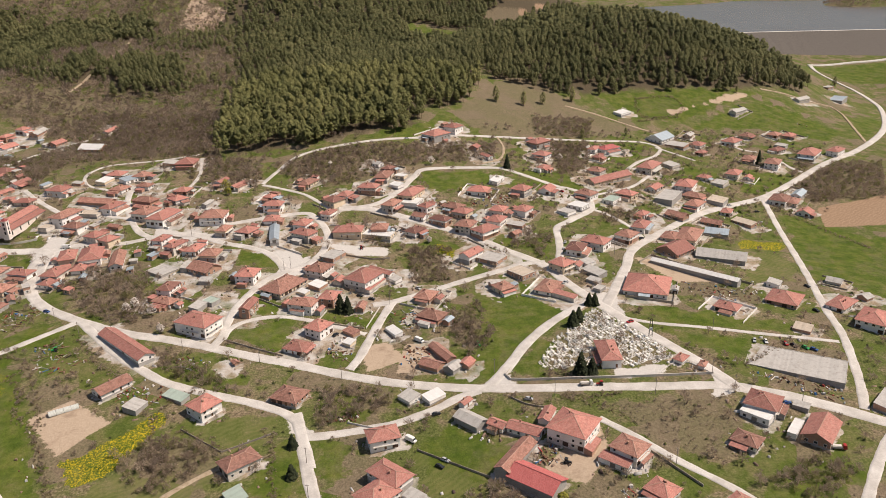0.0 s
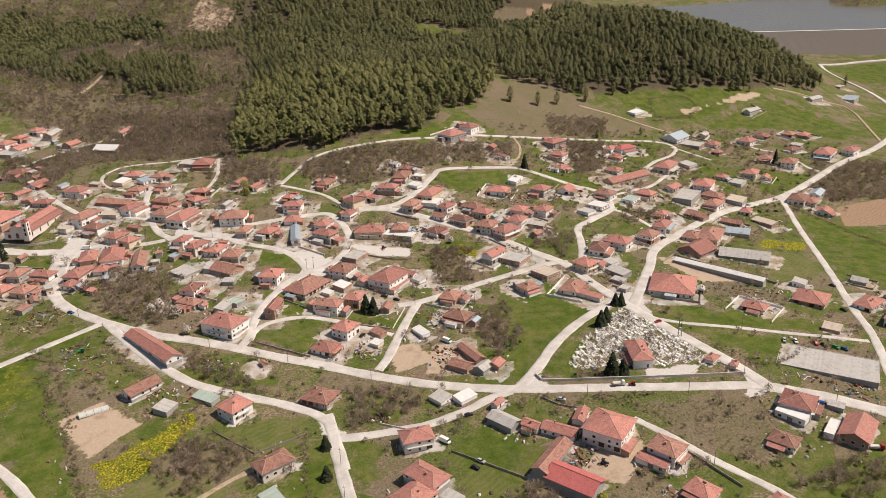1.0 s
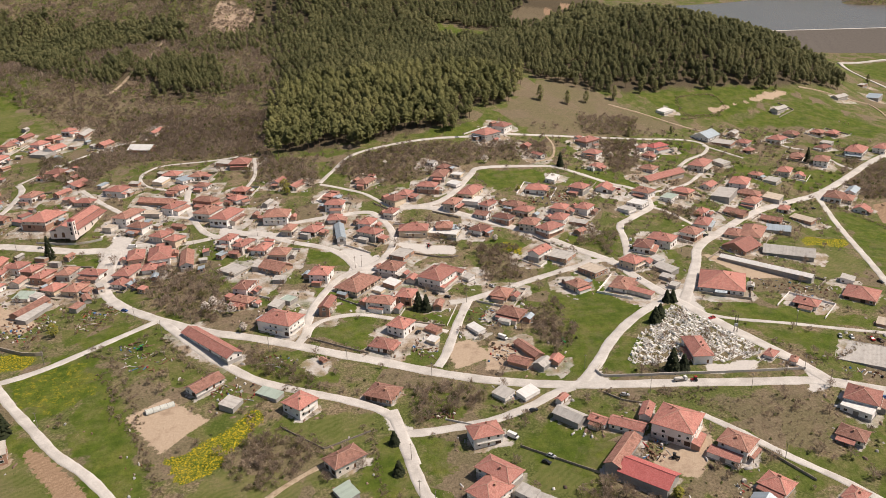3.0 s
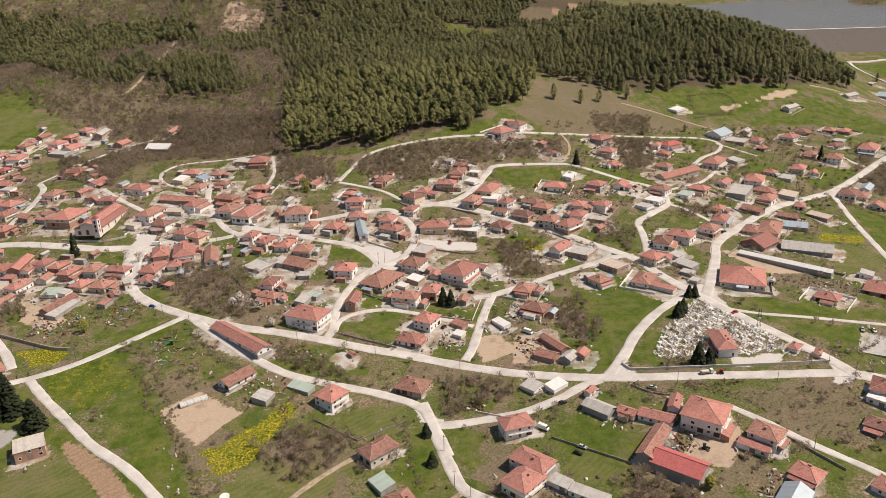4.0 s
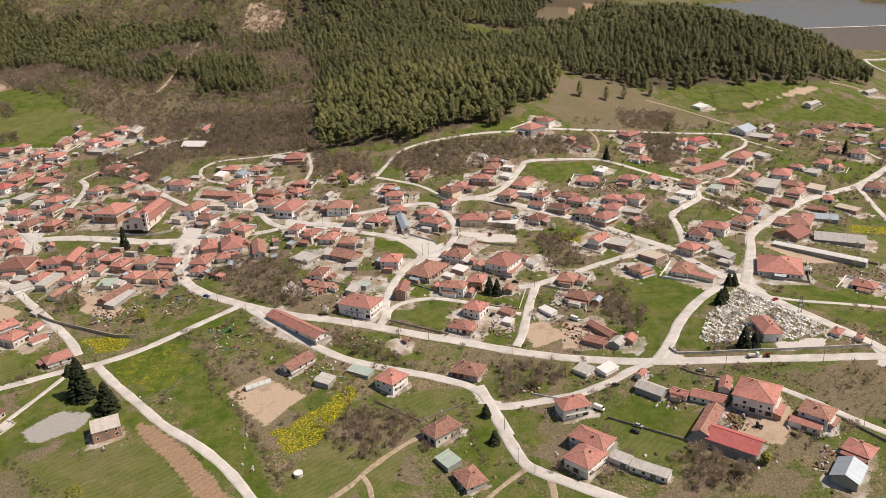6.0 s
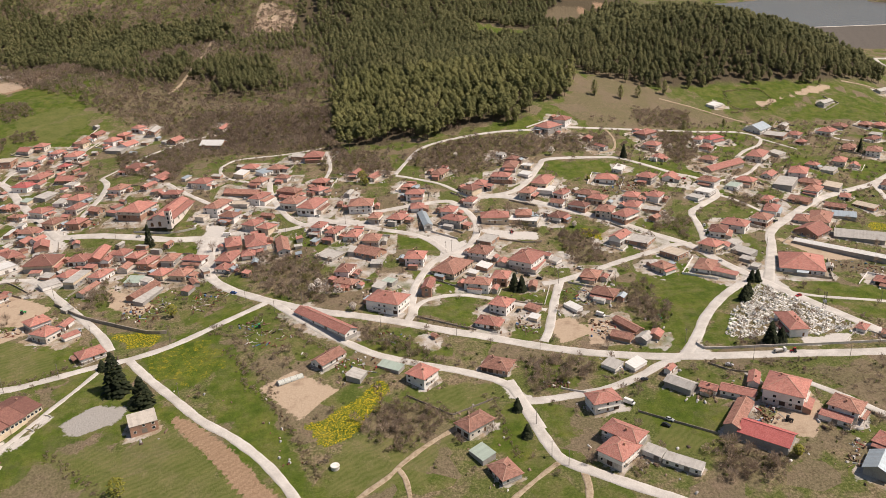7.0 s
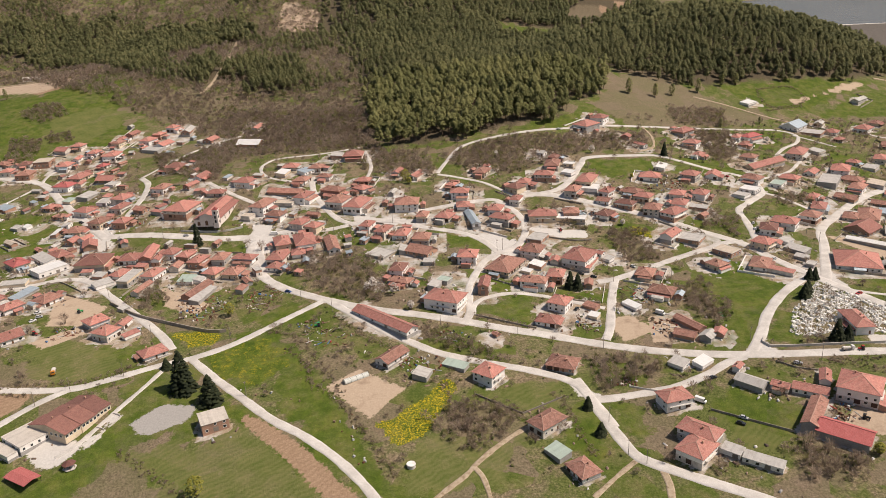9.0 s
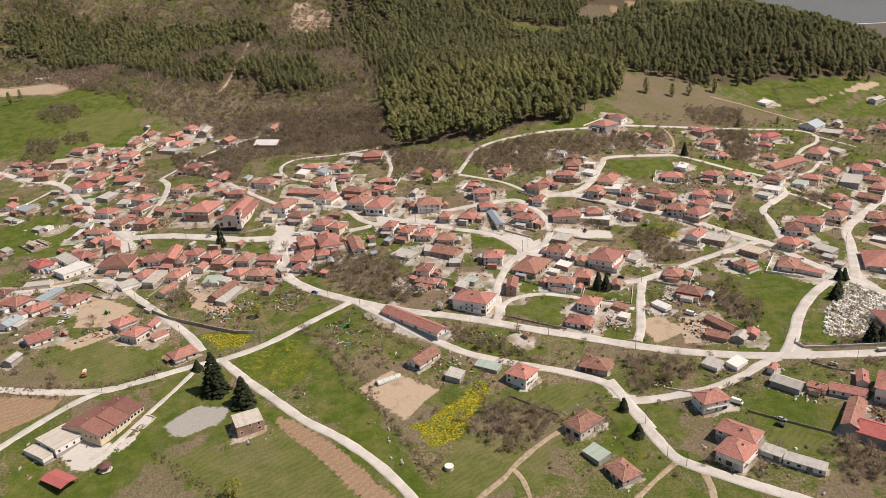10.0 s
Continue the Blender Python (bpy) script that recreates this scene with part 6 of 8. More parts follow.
def house(x, y, L, D, yaw, eave, kind, cover, wall):
    rnd = random.Random(int(x * 31 + y * 17))
    FOOTPRINTS.append((x, y, L, D, radians(yaw)))
    if wall == "w" and (y > 400 or L < 7):
        wall = rnd.choices("weyk", (62, 20, 11, 7) if x > -200 else (46, 30, 12, 12))[0]
    if cover == "r" and kind == "h" and y > 400:
        cover = rnd.choices("rom", (70, 22, 8))[0]
    zc = ground(x, y)
    c, s = math.cos(radians(yaw)), math.sin(radians(yaw))
    z0 = min(ground(x + c * i * L / 2 - s * j * D / 2, y + s * i * L / 2 + c * j * D / 2) for i in (-1, 1) for j in (-1, 1)) - 0.25
    z0 = min(z0, zc - 0.2)
    eave_z = zc + eave - z0
    dwelling = kind == "h" or (kind == "g" and wall in "wy" and L < 19)
    name = "house" if dwelling else ("barn" if L > 16 else "shed")
    storeys = 2 if eave > 4.1 else 1
    label = f"{'two-storey' if storeys == 2 else 'single-storey'} {WALL_WORDS[wall]} {name} with a {'hipped' if kind == 'h' else 'gabled' if kind == 'g' else 'flat' if kind == 'f' else 'sloping'} {ROOF_WORDS[cover]} roof"
    top = thing(name, pose(x, y, z0, 0, 0, yaw), label, name, "village houses" if name == "house" else "barns and sheds")
    rise = {"h": D * 0.215, "g": D * 0.23, "s": min(D * 0.14, 1.2), "f": 0.0}[kind]
    o = (0.75 if min(L, D) > 9 else 0.5) if kind in "hg" else 0.2
    a, d = L / 2 - o, D / 2 - o
    # walls
    bm = bmesh.new()
    low = [bm.verts.new((px, py, 0)) for px, py in ((-a, -d), (a, -d), (a, d), (-a, d))]
    drop = 0.12
    back = rise * (1 - o / max(D, 1)) if kind == "s" else 0
    lower = rnd.choices((wall, "g", "e", "k"), (66, 14, 15, 5))[0] if storeys == 2 else wall
    band = zc - z0 + (2.5 if storeys == 2 else 0.45)
    up = [bm.verts.new((px, py, eave_z - drop + (back if py > 0 else 0))) for px, py in ((-a, -d), (a, -d), (a, d), (-a, d))]
    if kind == "g":
        gz = eave_z + rise - 0.2
        g0, g1 = bm.verts.new((-a, 0, gz)), bm.verts.new((a, 0, gz))
    mids = [bm.verts.new((v.co.x, v.co.y, min(band, eave_z - 0.6))) for v in low]
    for i in range(4):
        j = (i + 1) % 4
        bm.faces.new((low[i], low[j], mids[j], mids[i])).material_index = 1
    if kind == "g":
        bm.faces.new((mids[0], mids[1], up[1], up[0]))
        bm.faces.new((mids[1], mids[2], up[2], g1, up[1]))
        bm.faces.new((mids[2], mids[3], up[3], up[2]))
        bm.faces.new((mids[3], mids[0], up[0], g0, up[3]))
    else:
        for i in range(4):
            j = (i + 1) % 4
            bm.faces.new((mids[i], mids[j], up[j], up[i]))
    bm.faces.new(up)
    part("wall", bm, [WALLS[wall], WALLS[lower if storeys == 2 else "g"]], top)
    # roof
    bm, lines = roof_mesh(kind, L, D, rise)
    roof = part("roof", bm, ROOFS[cover], top, ROOF_WORDS[cover] + " roof")
    roof.location.z = eave_z + (0.0 if kind != "f" else 0.15)
    if lines and cover in "rocm":
        bm = bmesh.new()
        for p, q in lines:
            p, q = Vector(p), Vector(q)
            beam(bm, p + Vector((0, 0, 0.03)), q + Vector((0, 0, 0.05)), 0.3, 0.14)
        r = part("ridge", bm, RIDGE if cover != "c" else ROOFS["c"], top)
        r.location.z = eave_z
    if kind == "f":
        bm = bmesh.new()
        for x0, x1, y0, y1 in ((-L / 2, L / 2, -D / 2, -D / 2 + 0.2), (-L / 2, L / 2, D / 2 - 0.2, D / 2), (-L / 2, -L / 2 + 0.2, -D / 2 + 0.2, D / 2 - 0.2), (L / 2 - 0.2, L / 2, -D / 2 + 0.2, D / 2 - 0.2)):
            box(bm, x0, x1, y0, y1, 0, 0.22)
        part("parapet", bm, CONCRETE, top).location.z = eave_z + 0.155
    if dwelling:
        for k in range(rnd.choice((1, 1, 2))):
            ch = part("chimney", CHIMNEY, None, top)
            cx, cy = rnd.uniform(-0.5, 0.5) * a, rnd.choice((-0.35, 0.35)) * d
            ch.location = (cx, cy, eave_z + rise * (1 - abs(cy) / (D / 2)) - 0.5)
            if rnd.random() < 0.35:
                ch["label"] = "short brick chimney with a cement cap"
    # openings on the walls that can be seen
    sides = (((0, -d), (1, 0), a, (0, -1), 0), ((a, 0), (0, 1), d, (1, 0), 90), ((0, d), (-1, 0), a, (0, 1), 180), ((-a, 0), (0, -1), d, (-1, 0), 270))
    door_done = False
    near = y < 430
    wings = 0
    for (mx, my), (ux, uy), half, (nx_, ny_), turn in sides:
        world_ny = s * nx_ + c * ny_
        if world_ny > 0.55:
            continue
        count = int(half * 2 / 3.5)
        if not dwelling:
            count = min(count, 4) if wall in "wyk" and eave > 2.5 else 0
        for st in range(storeys):
            zb = (zc - z0) + 0.8 + st * 2.55
            if zb + 1.45 > eave_z - 0.05:
                continue
            for k in range(count):
                off = (k + 0.5) / count * 2 * half - half
                if st == 0 and not door_done and k == count // 2 and abs(world_ny) > 0.25:
                    dr = part("door", DOORS[0 if dwelling else 1], None, top, "panelled wooden door" if dwelling else "grey plank double door")
                    dr.location, dr.rotation_euler = (mx + ux * off, my + uy * off, zc - z0 + 0.02), (0, 0, radians(turn))
                    door_done = True
                    continue
                if st == 0 and dwelling and rnd.random() < 0.16:
                    dr = part("garage_door", GARAGE, None, top, "dark brown boarded garage door")
                    dr.location, dr.rotation_euler = (mx + ux * off, my + uy * off, zc - z0 + 0.02), (0, 0, radians(turn))
                    continue
                if rnd.random() < 0.34:
                    continue
                wm, gm, pm = WIN[rnd.random() < 0.3]
                wd = part("window", wm if near else gm, None, top)
                wd.location, wd.rotation_euler = (mx + ux * off, my + uy * off, zb), (0, 0, radians(turn))
                if near:
                    part("pane", pm, None, wd)
        if dwelling and wings < 1 and half > 3.0 and world_ny < 0.3 and rnd.random() < (0.45 if y > 345 else 0.22):
            depth = rnd.uniform(2.2, 4.2)
            wx, wy = mx + nx_ * (depth * 0.6), my + ny_ * (depth * 0.6)
            if not built_over(x + c * wx - s * wy, y + s * wx + c * wy, (x, y), depth * 0.55):
                wing(top, mx, my, half, turn, zc - z0, min(zc - z0 + rnd.uniform(2.5, 3.0), eave_z - 0.3), depth, rnd.choice("rroopb"), rnd.choice("ekgw"), rnd, rnd.random() < 0.4)
                wings += 1
        # a balcony on the sunny upper floor of some houses
        if dwelling and storeys == 2 and y < 560 and half > 3.5 and world_ny < -0.2 and turn in (0, 90) and rnd.random() < 0.5:
            bm = bmesh.new()
            w = half * rnd.uniform(0.5, 0.85)
            box(bm, -w, w, -1.2, 0, -0.15, 0)
            bal = part("balcony", bm, CONCRETE, top)
            bal.location, bal.rotation_euler = (mx, my, zc - z0 + 2.6), (0, 0, radians(turn))
            bm = bmesh.new()
            for z in (0.45, 0.95):
                box(bm, -w, w, -1.18, -1.13, z - 0.04, z)
            for k in range(9):
                px = -w + 2 * w * k / 8
                box(bm, px - 0.025, px + 0.025, -1.18, -1.13, 0, 0.93)
            part("railing", bm, FRAME, bal)
    return top


for plan in PLANS:
    house(*plan)


def school(x, y, yaw):
    """A long low nursery school in three stepped blocks under wide brown gables."""
    FOOTPRINTS.append((x, y, 28.0, 25.0, radians(yaw)))
    z0 = min(ground(x + i, y + j) for i in (-9, 0, 9) for j in (-9, 0, 9)) - 0.3
    up = ground(x, y) - z0
    top = thing("nursery_school", pose(x, y, z0, 0, 0, yaw), "long cream nursery school in stepped blocks under low brown tiled gables", "school")
    for along, across, D, eave in ((-9.1, 0.9, 24.6, 3.3), (0.0, 0.0, 23.6, 3.55), (9.1, -0.4, 21.8, 3.8)):
        eave, rise, a, d = eave + up, D * 0.115, 4.55, D / 2 - 0.7
        bm = bmesh.new()
        low = [bm.verts.new((px, py, 0)) for px, py in ((-a, -d), (a, -d), (a, d), (-a, d))]
        high = [bm.verts.new((px, py, eave - 0.1)) for px, py in ((-a, -d), (a, -d), (a, d), (-a, d))]
        g0, g1 = bm.verts.new((-a, 0, eave + rise - 0.2)), bm.verts.new((a, 0, eave + rise - 0.2))
        for f in ((low[0], low[1], high[1], high[0]), (low[1], low[2], high[2], g1, high[1]), (low[2], low[3], high[3], high[2]), (low[3], low[0], high[0], g0, high[3])):
            bm.faces.new(f)
        part("wall", bm, WALLS["y"], top).location = (along, across, 0)
        bm, lines = roof_mesh("g", 9.5, D, rise)
        part("roof", bm, ROOFS["m"], top, "low brown tiled gable roof").location = (along, across, eave)
        for k in range(4):
            w = part("window", WIN[1][1], None, top)
            w.location = (along - 3.3 + k * 2.2, across - d, up + 1.1)
        ch = part("chimney", CHIMNEY, None, top)
        ch.location = (along + 1.5, across + 2.4, eave + rise * 0.8 - 0.9)
    for k in range(3):
        w = part("window", WIN[1][1], None, top)
        w.location, w.rotation_euler = (-13.65, 0.9 - 9.0 + k * 3.0, up + 1.1), (0, 0, radians(270))


def carport(x, y, L, D, yaw, h):
    top = thing("carport", pose(x, y, ground(x, y), 0, 0, yaw), "open carport with a crimson sheet roof on thin posts", "carport")
    bm, lines = roof_mesh("g", L, D, 0.7)
    part("roof", bm, ROOFS["c"], top).location.z = h
    for i in (-1, 0, 1):
        for j in (-1, 1):
            bm = bmesh.new()
            tube(bm, (i * (L / 2 - 0.4), j * (D / 2 - 0.4), -0.6), (i * (L / 2 - 0.4), j * (D / 2 - 0.4), h + 0.02), 0.08, 0.08, 6)
            part("post", bm, IRON, top)


school(-316.9, 289.0, 66)
carport(-323.0, 251.4, 14.6, 8.5, -29, 2.4)


# ---- woods ----
PINE = foliage("pine needles", (0.118, 0.127, 0.048), (0.20, 0.202, 0.078), (0.30, 0.283, 0.117), 0.8, 0.02, 0.45)
DARK_PINE = foliage("dark pine needles", (0.088, 0.095, 0.041), (0.148, 0.151, 0.065), (0.23, 0.218, 0.097), 0.8, 0.016, 0.45)
BARK = plain("brown bark", (0.13, 0.085, 0.06), 0.95)
TWIG = foliage("bare twigs", (0.19, 0.143, 0.105), (0.315, 0.246, 0.187), (0.45, 0.362, 0.285), 0.95, 0.03, 0.5)
BUDS = foliage("opening buds", (0.15, 0.14, 0.058), (0.25, 0.235, 0.10), (0.37, 0.34, 0.17), 0.9, 0.04, 0.5)
BUSH = foliage("spring bush leaves", (0.055, 0.068, 0.022), (0.105, 0.115, 0.038), (0.18, 0.17, 0.065))
LIME = foliage("fresh yellow-green leaves", (0.16, 0.16, 0.025), (0.24, 0.23, 0.04), (0.33, 0.30, 0.07))
BLOSSOM = foliage("pale blossom", (0.30, 0.26, 0.22), (0.50, 0.45, 0.40), (0.68, 0.63, 0.58))
SPRUCE = foliage("spruce needles", (0.016, 0.022, 0.011), (0.030, 0.039, 0.018), (0.055, 0.064, 0.028))


def pad(rg, centre, r, h, out):
    """A ragged clump: a low pyramid of four faces, leaning the way out."""
    n = 4
    ang = rg.uniform(0, math.tau) + np.arange(n) * math.tau / n + rg.uniform(-0.4, 0.4, n)
    rad = r * rg.uniform(0.6, 1.3, n)
    ring = np.stack([centre[0] + rad * np.cos(ang), centre[1] + rad * np.sin(ang), centre[2] + rg.uniform(-0.55, 0.15, n) * h - 0.25 * r * (np.cos(ang) * out[0] + np.sin(ang) * out[1])], 1)
    tip = np.array([[centre[0] + out[0] * r * 0.15, centre[1] + out[1] * r * 0.15, centre[2] + h * rg.uniform(0.6, 1.1)]])
    return np.concatenate([ring, tip]), [(0, 1, 4), (1, 2, 4), (2, 3, 4), (3, 0, 4)]


def assemble(bits):
    v, f, m, base = [], [], [], 0
    for verts, faces, mat in bits:
        v.append(np.asarray(verts, float))
        f.append(np.asarray(faces) + base)
        m.append(np.full(len(faces), mat))
        base += len(verts)
    return np.concatenate(v), np.concatenate(f), np.concatenate(m)


def spike(a, b, r0, sides=3):
    """A tapered stem from a to b that ends in a point."""
    a, b = np.asarray(a, float), np.asarray(b, float)
    d = (b - a) / (np.linalg.norm(b - a) + 1e-9)
    s = np.cross(d, (0.3, 0.5, 0.81))
    s /= np.linalg.norm(s) + 1e-9
    n = np.cross(d, s)
    k = np.arange(sides) * math.tau / sides
    ring = a + r0 * (np.cos(k)[:, None] * s + np.sin(k)[:, None] * n)
    return np.concatenate([ring, [b]]), [(i, (i + 1) % sides, sides) for i in range(sides)]


def pine(seed, pads=60, h=16.0, low=None):
    """A black pine: bare lower stem, broad uneven crown of flat clumps in tiers."""
    rg = np.random.default_rng(seed)
    bits = [(*spike((0, 0, -0.6), (rg.uniform(-0.5, 0.5), rg.uniform(-0.5, 0.5), h * 0.92), 0.30, 4), 1)]
    low = rg.uniform(0.22, 0.42) if low is None else low
    girth = h * rg.uniform(0.23, 0.31)
    blunt = rg.uniform(2.2, 4.2)
    lean = rg.uniform(-0.9, 0.9, 2)
    big = (60 / pads) ** 0.5 * h / 16.0
    for k in range(pads):
        t = (k + rg.uniform(0, 1)) / pads
        z = h * (low + (0.97 - low) * t)
        wide = girth * (1 - t ** blunt) ** 0.75 * (0.55 + 0.45 * min(1, t * 3.5)) * rg.uniform(0.7, 1.15)
        a = k * 2.4 + rg.uniform(-0.6, 0.6)
        d = wide * rg.uniform(0.35, 1.0)
        out = (math.cos(a), math.sin(a))
        bits.append((*pad(rg, (out[0] * d + lean[0] * t, out[1] * d + lean[1] * t, z), rg.uniform(0.9, 1.75) * big, rg.uniform(0.7, 1.3) * big, out), 0))
    return assemble(bits)


def brush(seed, h=6.0, girth=0.45, sprays=44, wide=0.35, stems=3):
    """A leafless tree or shrub: stems, and a domed haze of thin twig sprays that widen outwards."""
    rg = np.random.default_rng(seed)
    bits = []
    for k in range(stems):
        a = k * 2.4 + rg.uniform(-0.4, 0.4)
        tip = (math.cos(a) * h * 0.2, math.sin(a) * h * 0.2, h * rg.uniform(0.6, 0.85))
        bits.append((*spike((0, 0, -0.4), tip, 0.022 * h), 0))
    lobes = [(rg.uniform(-0.35, 0.35), rg.uniform(-0.35, 0.35), rg.uniform(0.75, 1.1)) for k in range(3)]
    for k in range(sprays):
        lx, ly, big = lobes[k % 3]
        a, up = rg.uniform(0, math.tau), rg.uniform(-0.1, 1.0)
        flat = math.sqrt(max(0.0, 1 - up * up))
        reach = rg.uniform(0.65, 1.05) * big
        root = np.array([lx * h * girth, ly * h * girth, h * 0.38])
        end = root + np.array([math.cos(a) * flat * h * girth * reach, math.sin(a) * flat * h * girth * reach, up * h * 0.6 * reach])
        start = root + (end - root) * rg.uniform(0.1, 0.5)
        side = rg.normal(0, 1, 3)
        side *= wide * rg.uniform(0.6, 1.4) / (2 * np.linalg.norm(side))
        bits.append(([start, end + side, end - side], [(0, 1, 2)], 0))
    return assemble(bits)


def bush(seed, h=2.2, pads=9):
    rg = np.random.default_rng(seed)
    bits = []
    for k in range(pads):
        a, d = rg.uniform(0, math.tau), rg.uniform(0, 1) * h * 0.55
        z = h * rg.uniform(0.2, 0.75) * (1.1 - d / h)
        bits.append((*pad(rg, (math.cos(a) * d, math.sin(a) * d, z), h * rg.uniform(0.22, 0.38), h * 0.3, (math.cos(a), math.sin(a))), 0))
    return assemble(bits)


def plant_out(name, kinds, spots, mats, label, category, lo=0.75, hi=1.25):
    """Set many plants at spots (x, y) as one mesh."""
    vs, fs, ms, base = [], [], [], 0
    spots = np.asarray(spots)
    if not len(spots):
        return
    zs = lie(spots[:, 0], spots[:, 1])
    pick = rng.integers(0, len(kinds), len(spots))
    for n, (v, f, m) in enumerate(kinds):
        sel = np.where(pick == n)[0]
        if not len(sel):
            continue
        a, s = rng.uniform(0, math.tau, len(sel)), rng.uniform(lo, hi, len(sel))
        tall = s * rng.uniform(0.9, 1.12, len(sel))
        x = (v[None, :, 0] * np.cos(a)[:, None] - v[None, :, 1] * np.sin(a)[:, None]) * s[:, None] + spots[sel, 0][:, None]
        y = (v[None, :, 0] * np.sin(a)[:, None] + v[None, :, 1] * np.cos(a)[:, None]) * s[:, None] + spots[sel, 1][:, None]
        z = v[None, :, 2] * tall[:, None] + zs[sel][:, None]
        vs.append(np.stack([x, y, z], -1).reshape(-1, 3))
        fs.append((f[None] + (np.arange(len(sel)) * len(v))[:, None, None] + base).reshape(-1, 3))
        ms.append(np.tile(m, len(sel)))
        base += len(v) * len(sel)
    me = big_mesh(name, np.concatenate(vs), np.concatenate(fs), mats, np.concatenate(ms))
    return tagged(new(name, me), label, category, kind="stuff")


def sow(outlines, spacing, keep=1.0, avoid_roads=True, holes=(), ragged=0.0):
    """Jittered spots over outlines, off the roads and the buildings."""
    xs = [p[0] for o in outlines for p in o]
    ys = [p[1] for o in outlines for p in o]
    X_, Y_ = np.meshgrid(np.arange(min(xs), max(xs), spacing), np.arange(min(ys), max(ys), spacing))
    x = X_.ravel() + rng.uniform(-0.5, 0.5, X_.size) * spacing
    y = Y_.ravel() + rng.uniform(-0.5, 0.5, X_.size) * spacing
    ok = np.zeros(x.shape, bool)
    wx = ragged * (np.sin(y * 0.11 + np.sin(x * 0.07)) + 0.6 * np.sin(y * 0.29 + 2))
    wy = ragged * (np.sin(x * 0.10 + np.sin(y * 0.06)) + 0.6 * np.sin(x * 0.31 + 1))
    for o in outlines:
        ok |= inside(x + wx, y + wy, o)
    for o in holes:
        ok &= ~inside(x, y, o)
    ok &= rng.uniform(0, 1, x.shape) < keep
    x, y = x[ok], y[ok]
    free = is_clear(x, y, avoid_roads)
    return np.stack([x[free], y[free]], 1)


def is_clear(x, y, avoid_roads=True, margin=1.2):
    """Which spots lie off the roads and the buildings."""
    x, y = np.atleast_1d(np.asarray(x, float)), np.atleast_1d(np.asarray(y, float))
    ok = np.ones(x.shape, bool)
    if avoid_roads:
        for c, w in ROAD_LINES:
            near = (x > c[:, 0].min() - 12) & (x < c[:, 0].max() + 12) & (y > c[:, 1].min() - 12) & (y < c[:, 1].max() + 12) & ok
            idx = np.where(near)[0]
            for chunk in np.array_split(idx, max(1, len(idx) // 2000)):
                if len(chunk):
                    d = np.min(np.hypot(x[chunk, None] - c[None, :, 0], y[chunk, None] - c[None, :, 1]), 1)
                    ok[chunk] &= d > w / 2 + margin
    for hx, hy, L, D, a in FOOTPRINTS:
        near = (abs(x - hx) < L / 2 + D / 2 + 3) & (abs(y - hy) < L / 2 + D / 2 + 3)
        if not near.any():
            continue
        u = (x - hx) * math.cos(a) + (y - hy) * math.sin(a)
        v = -(x - hx) * math.sin(a) + (y - hy) * math.cos(a)
        ok &= ~((abs(u) < L / 2 + margin) & (abs(v) < D / 2 + margin))
    return ok


PINES = [pine(k, 62) for k in range(14)]
FAR_PINES = [pine(40 + k, 19, 14.0) for k in range(8)]
BARES = [brush(k, 6.5, 0.45, 100, 0.34, 4) for k in range(7)]
FAR_BARES = [brush(20 + k, 7.5, 0.45, 46, 0.75, 2) for k in range(6)]
BUSHES = [bush(k) for k in range(5)]
ROUND_SHRUBS = [brush(80 + k, 4.2, 0.6, 60, 0.36, 1) for k in range(6)]
FAR_SHRUBS = [brush(90 + k, 4.6, 0.62, 32, 0.7, 1) for k in range(6)]

spots = sow(PINEWOOD, 6.7, 0.92, True, CLEARING, 12.0)
spots = spots + rng.uniform(-2.8, 2.8, spots.shape)
gaps = np.sin(spots[:, 0] * 0.051 + 2 * np.sin(spots[:, 1] * 0.023)) * np.sin(spots[:, 1] * 0.043 + 1.7 * np.sin(spots[:, 0] * 0.019)) + rng.normal(0, 0.25, len(spots))
# the wood thins out into bare scrub along its western side
west = np.interp(spots[:, 1], (660, 740, 828, 991, 1174, 1313), (-199, -215, -228, -253, -311, -341))
inner = (spots[:, 0] - west) / np.interp(spots[:, 1], (760, 900, 1300), (4.0, 60.0, 110.0)) + rng.uniform(-0.7, 0.7, len(spots))
spots = spots[(spots[:, 1] < 1470) & (gaps < 0.98) & ((inner > 0.35) | (spots[:, 0] < west - 20))]
close = spots[:, 1] < 1010
tall = (spots[:, 0] < 60) & (spots[:, 1] < 860)
plant_out("pine_wood", PINES, spots[close & tall], [PINE, BARK], "tall dense green pine wood on the slope above the village", "pine wood", 0.72, 1.28)
plant_out("hill_pine_wood", PINES, spots[close & ~tall], [DARK_PINE, BARK], "dense dark green pine wood on the rounded hill", "pine wood", 0.55, 1.1)
plant_out("far_pine_wood", FAR_PINES, spots[~close], [DARK_PINE, BARK], "distant dark green pine wood over the far ridge", "pine wood", 0.65, 1.2)
spots = sow(BAREWOOD, 6.6, 0.9, True, PINEWOOD)
clump = np.sin(spots[:, 0] * 0.09 + 1.5 * np.sin(spots[:, 1] * 0.05)) * np.sin(spots[:, 1] * 0.08 + np.sin(spots[:, 0] * 0.04)) + rng.normal(0, 0.3, len(spots))
spots = spots[(clump > -0.35) & (spots[:, 1] < 1440)]
plant_out("bare_wood", FAR_BARES, spots, [TWIG], "leafless brown oak scrub covering the hillside", "bare wood", 0.45, 1.3)
shrubs = sow(BAREWOOD, 6.4, 0.85, True, PINEWOOD)
shrubs = shrubs[shrubs[:, 1] < 1400]
plant_out("hill_scrub", FAR_SHRUBS, shrubs, [TWIG], "rounded brown leafless shrubs covering the hillside", "bare wood", 0.4, 1.3)
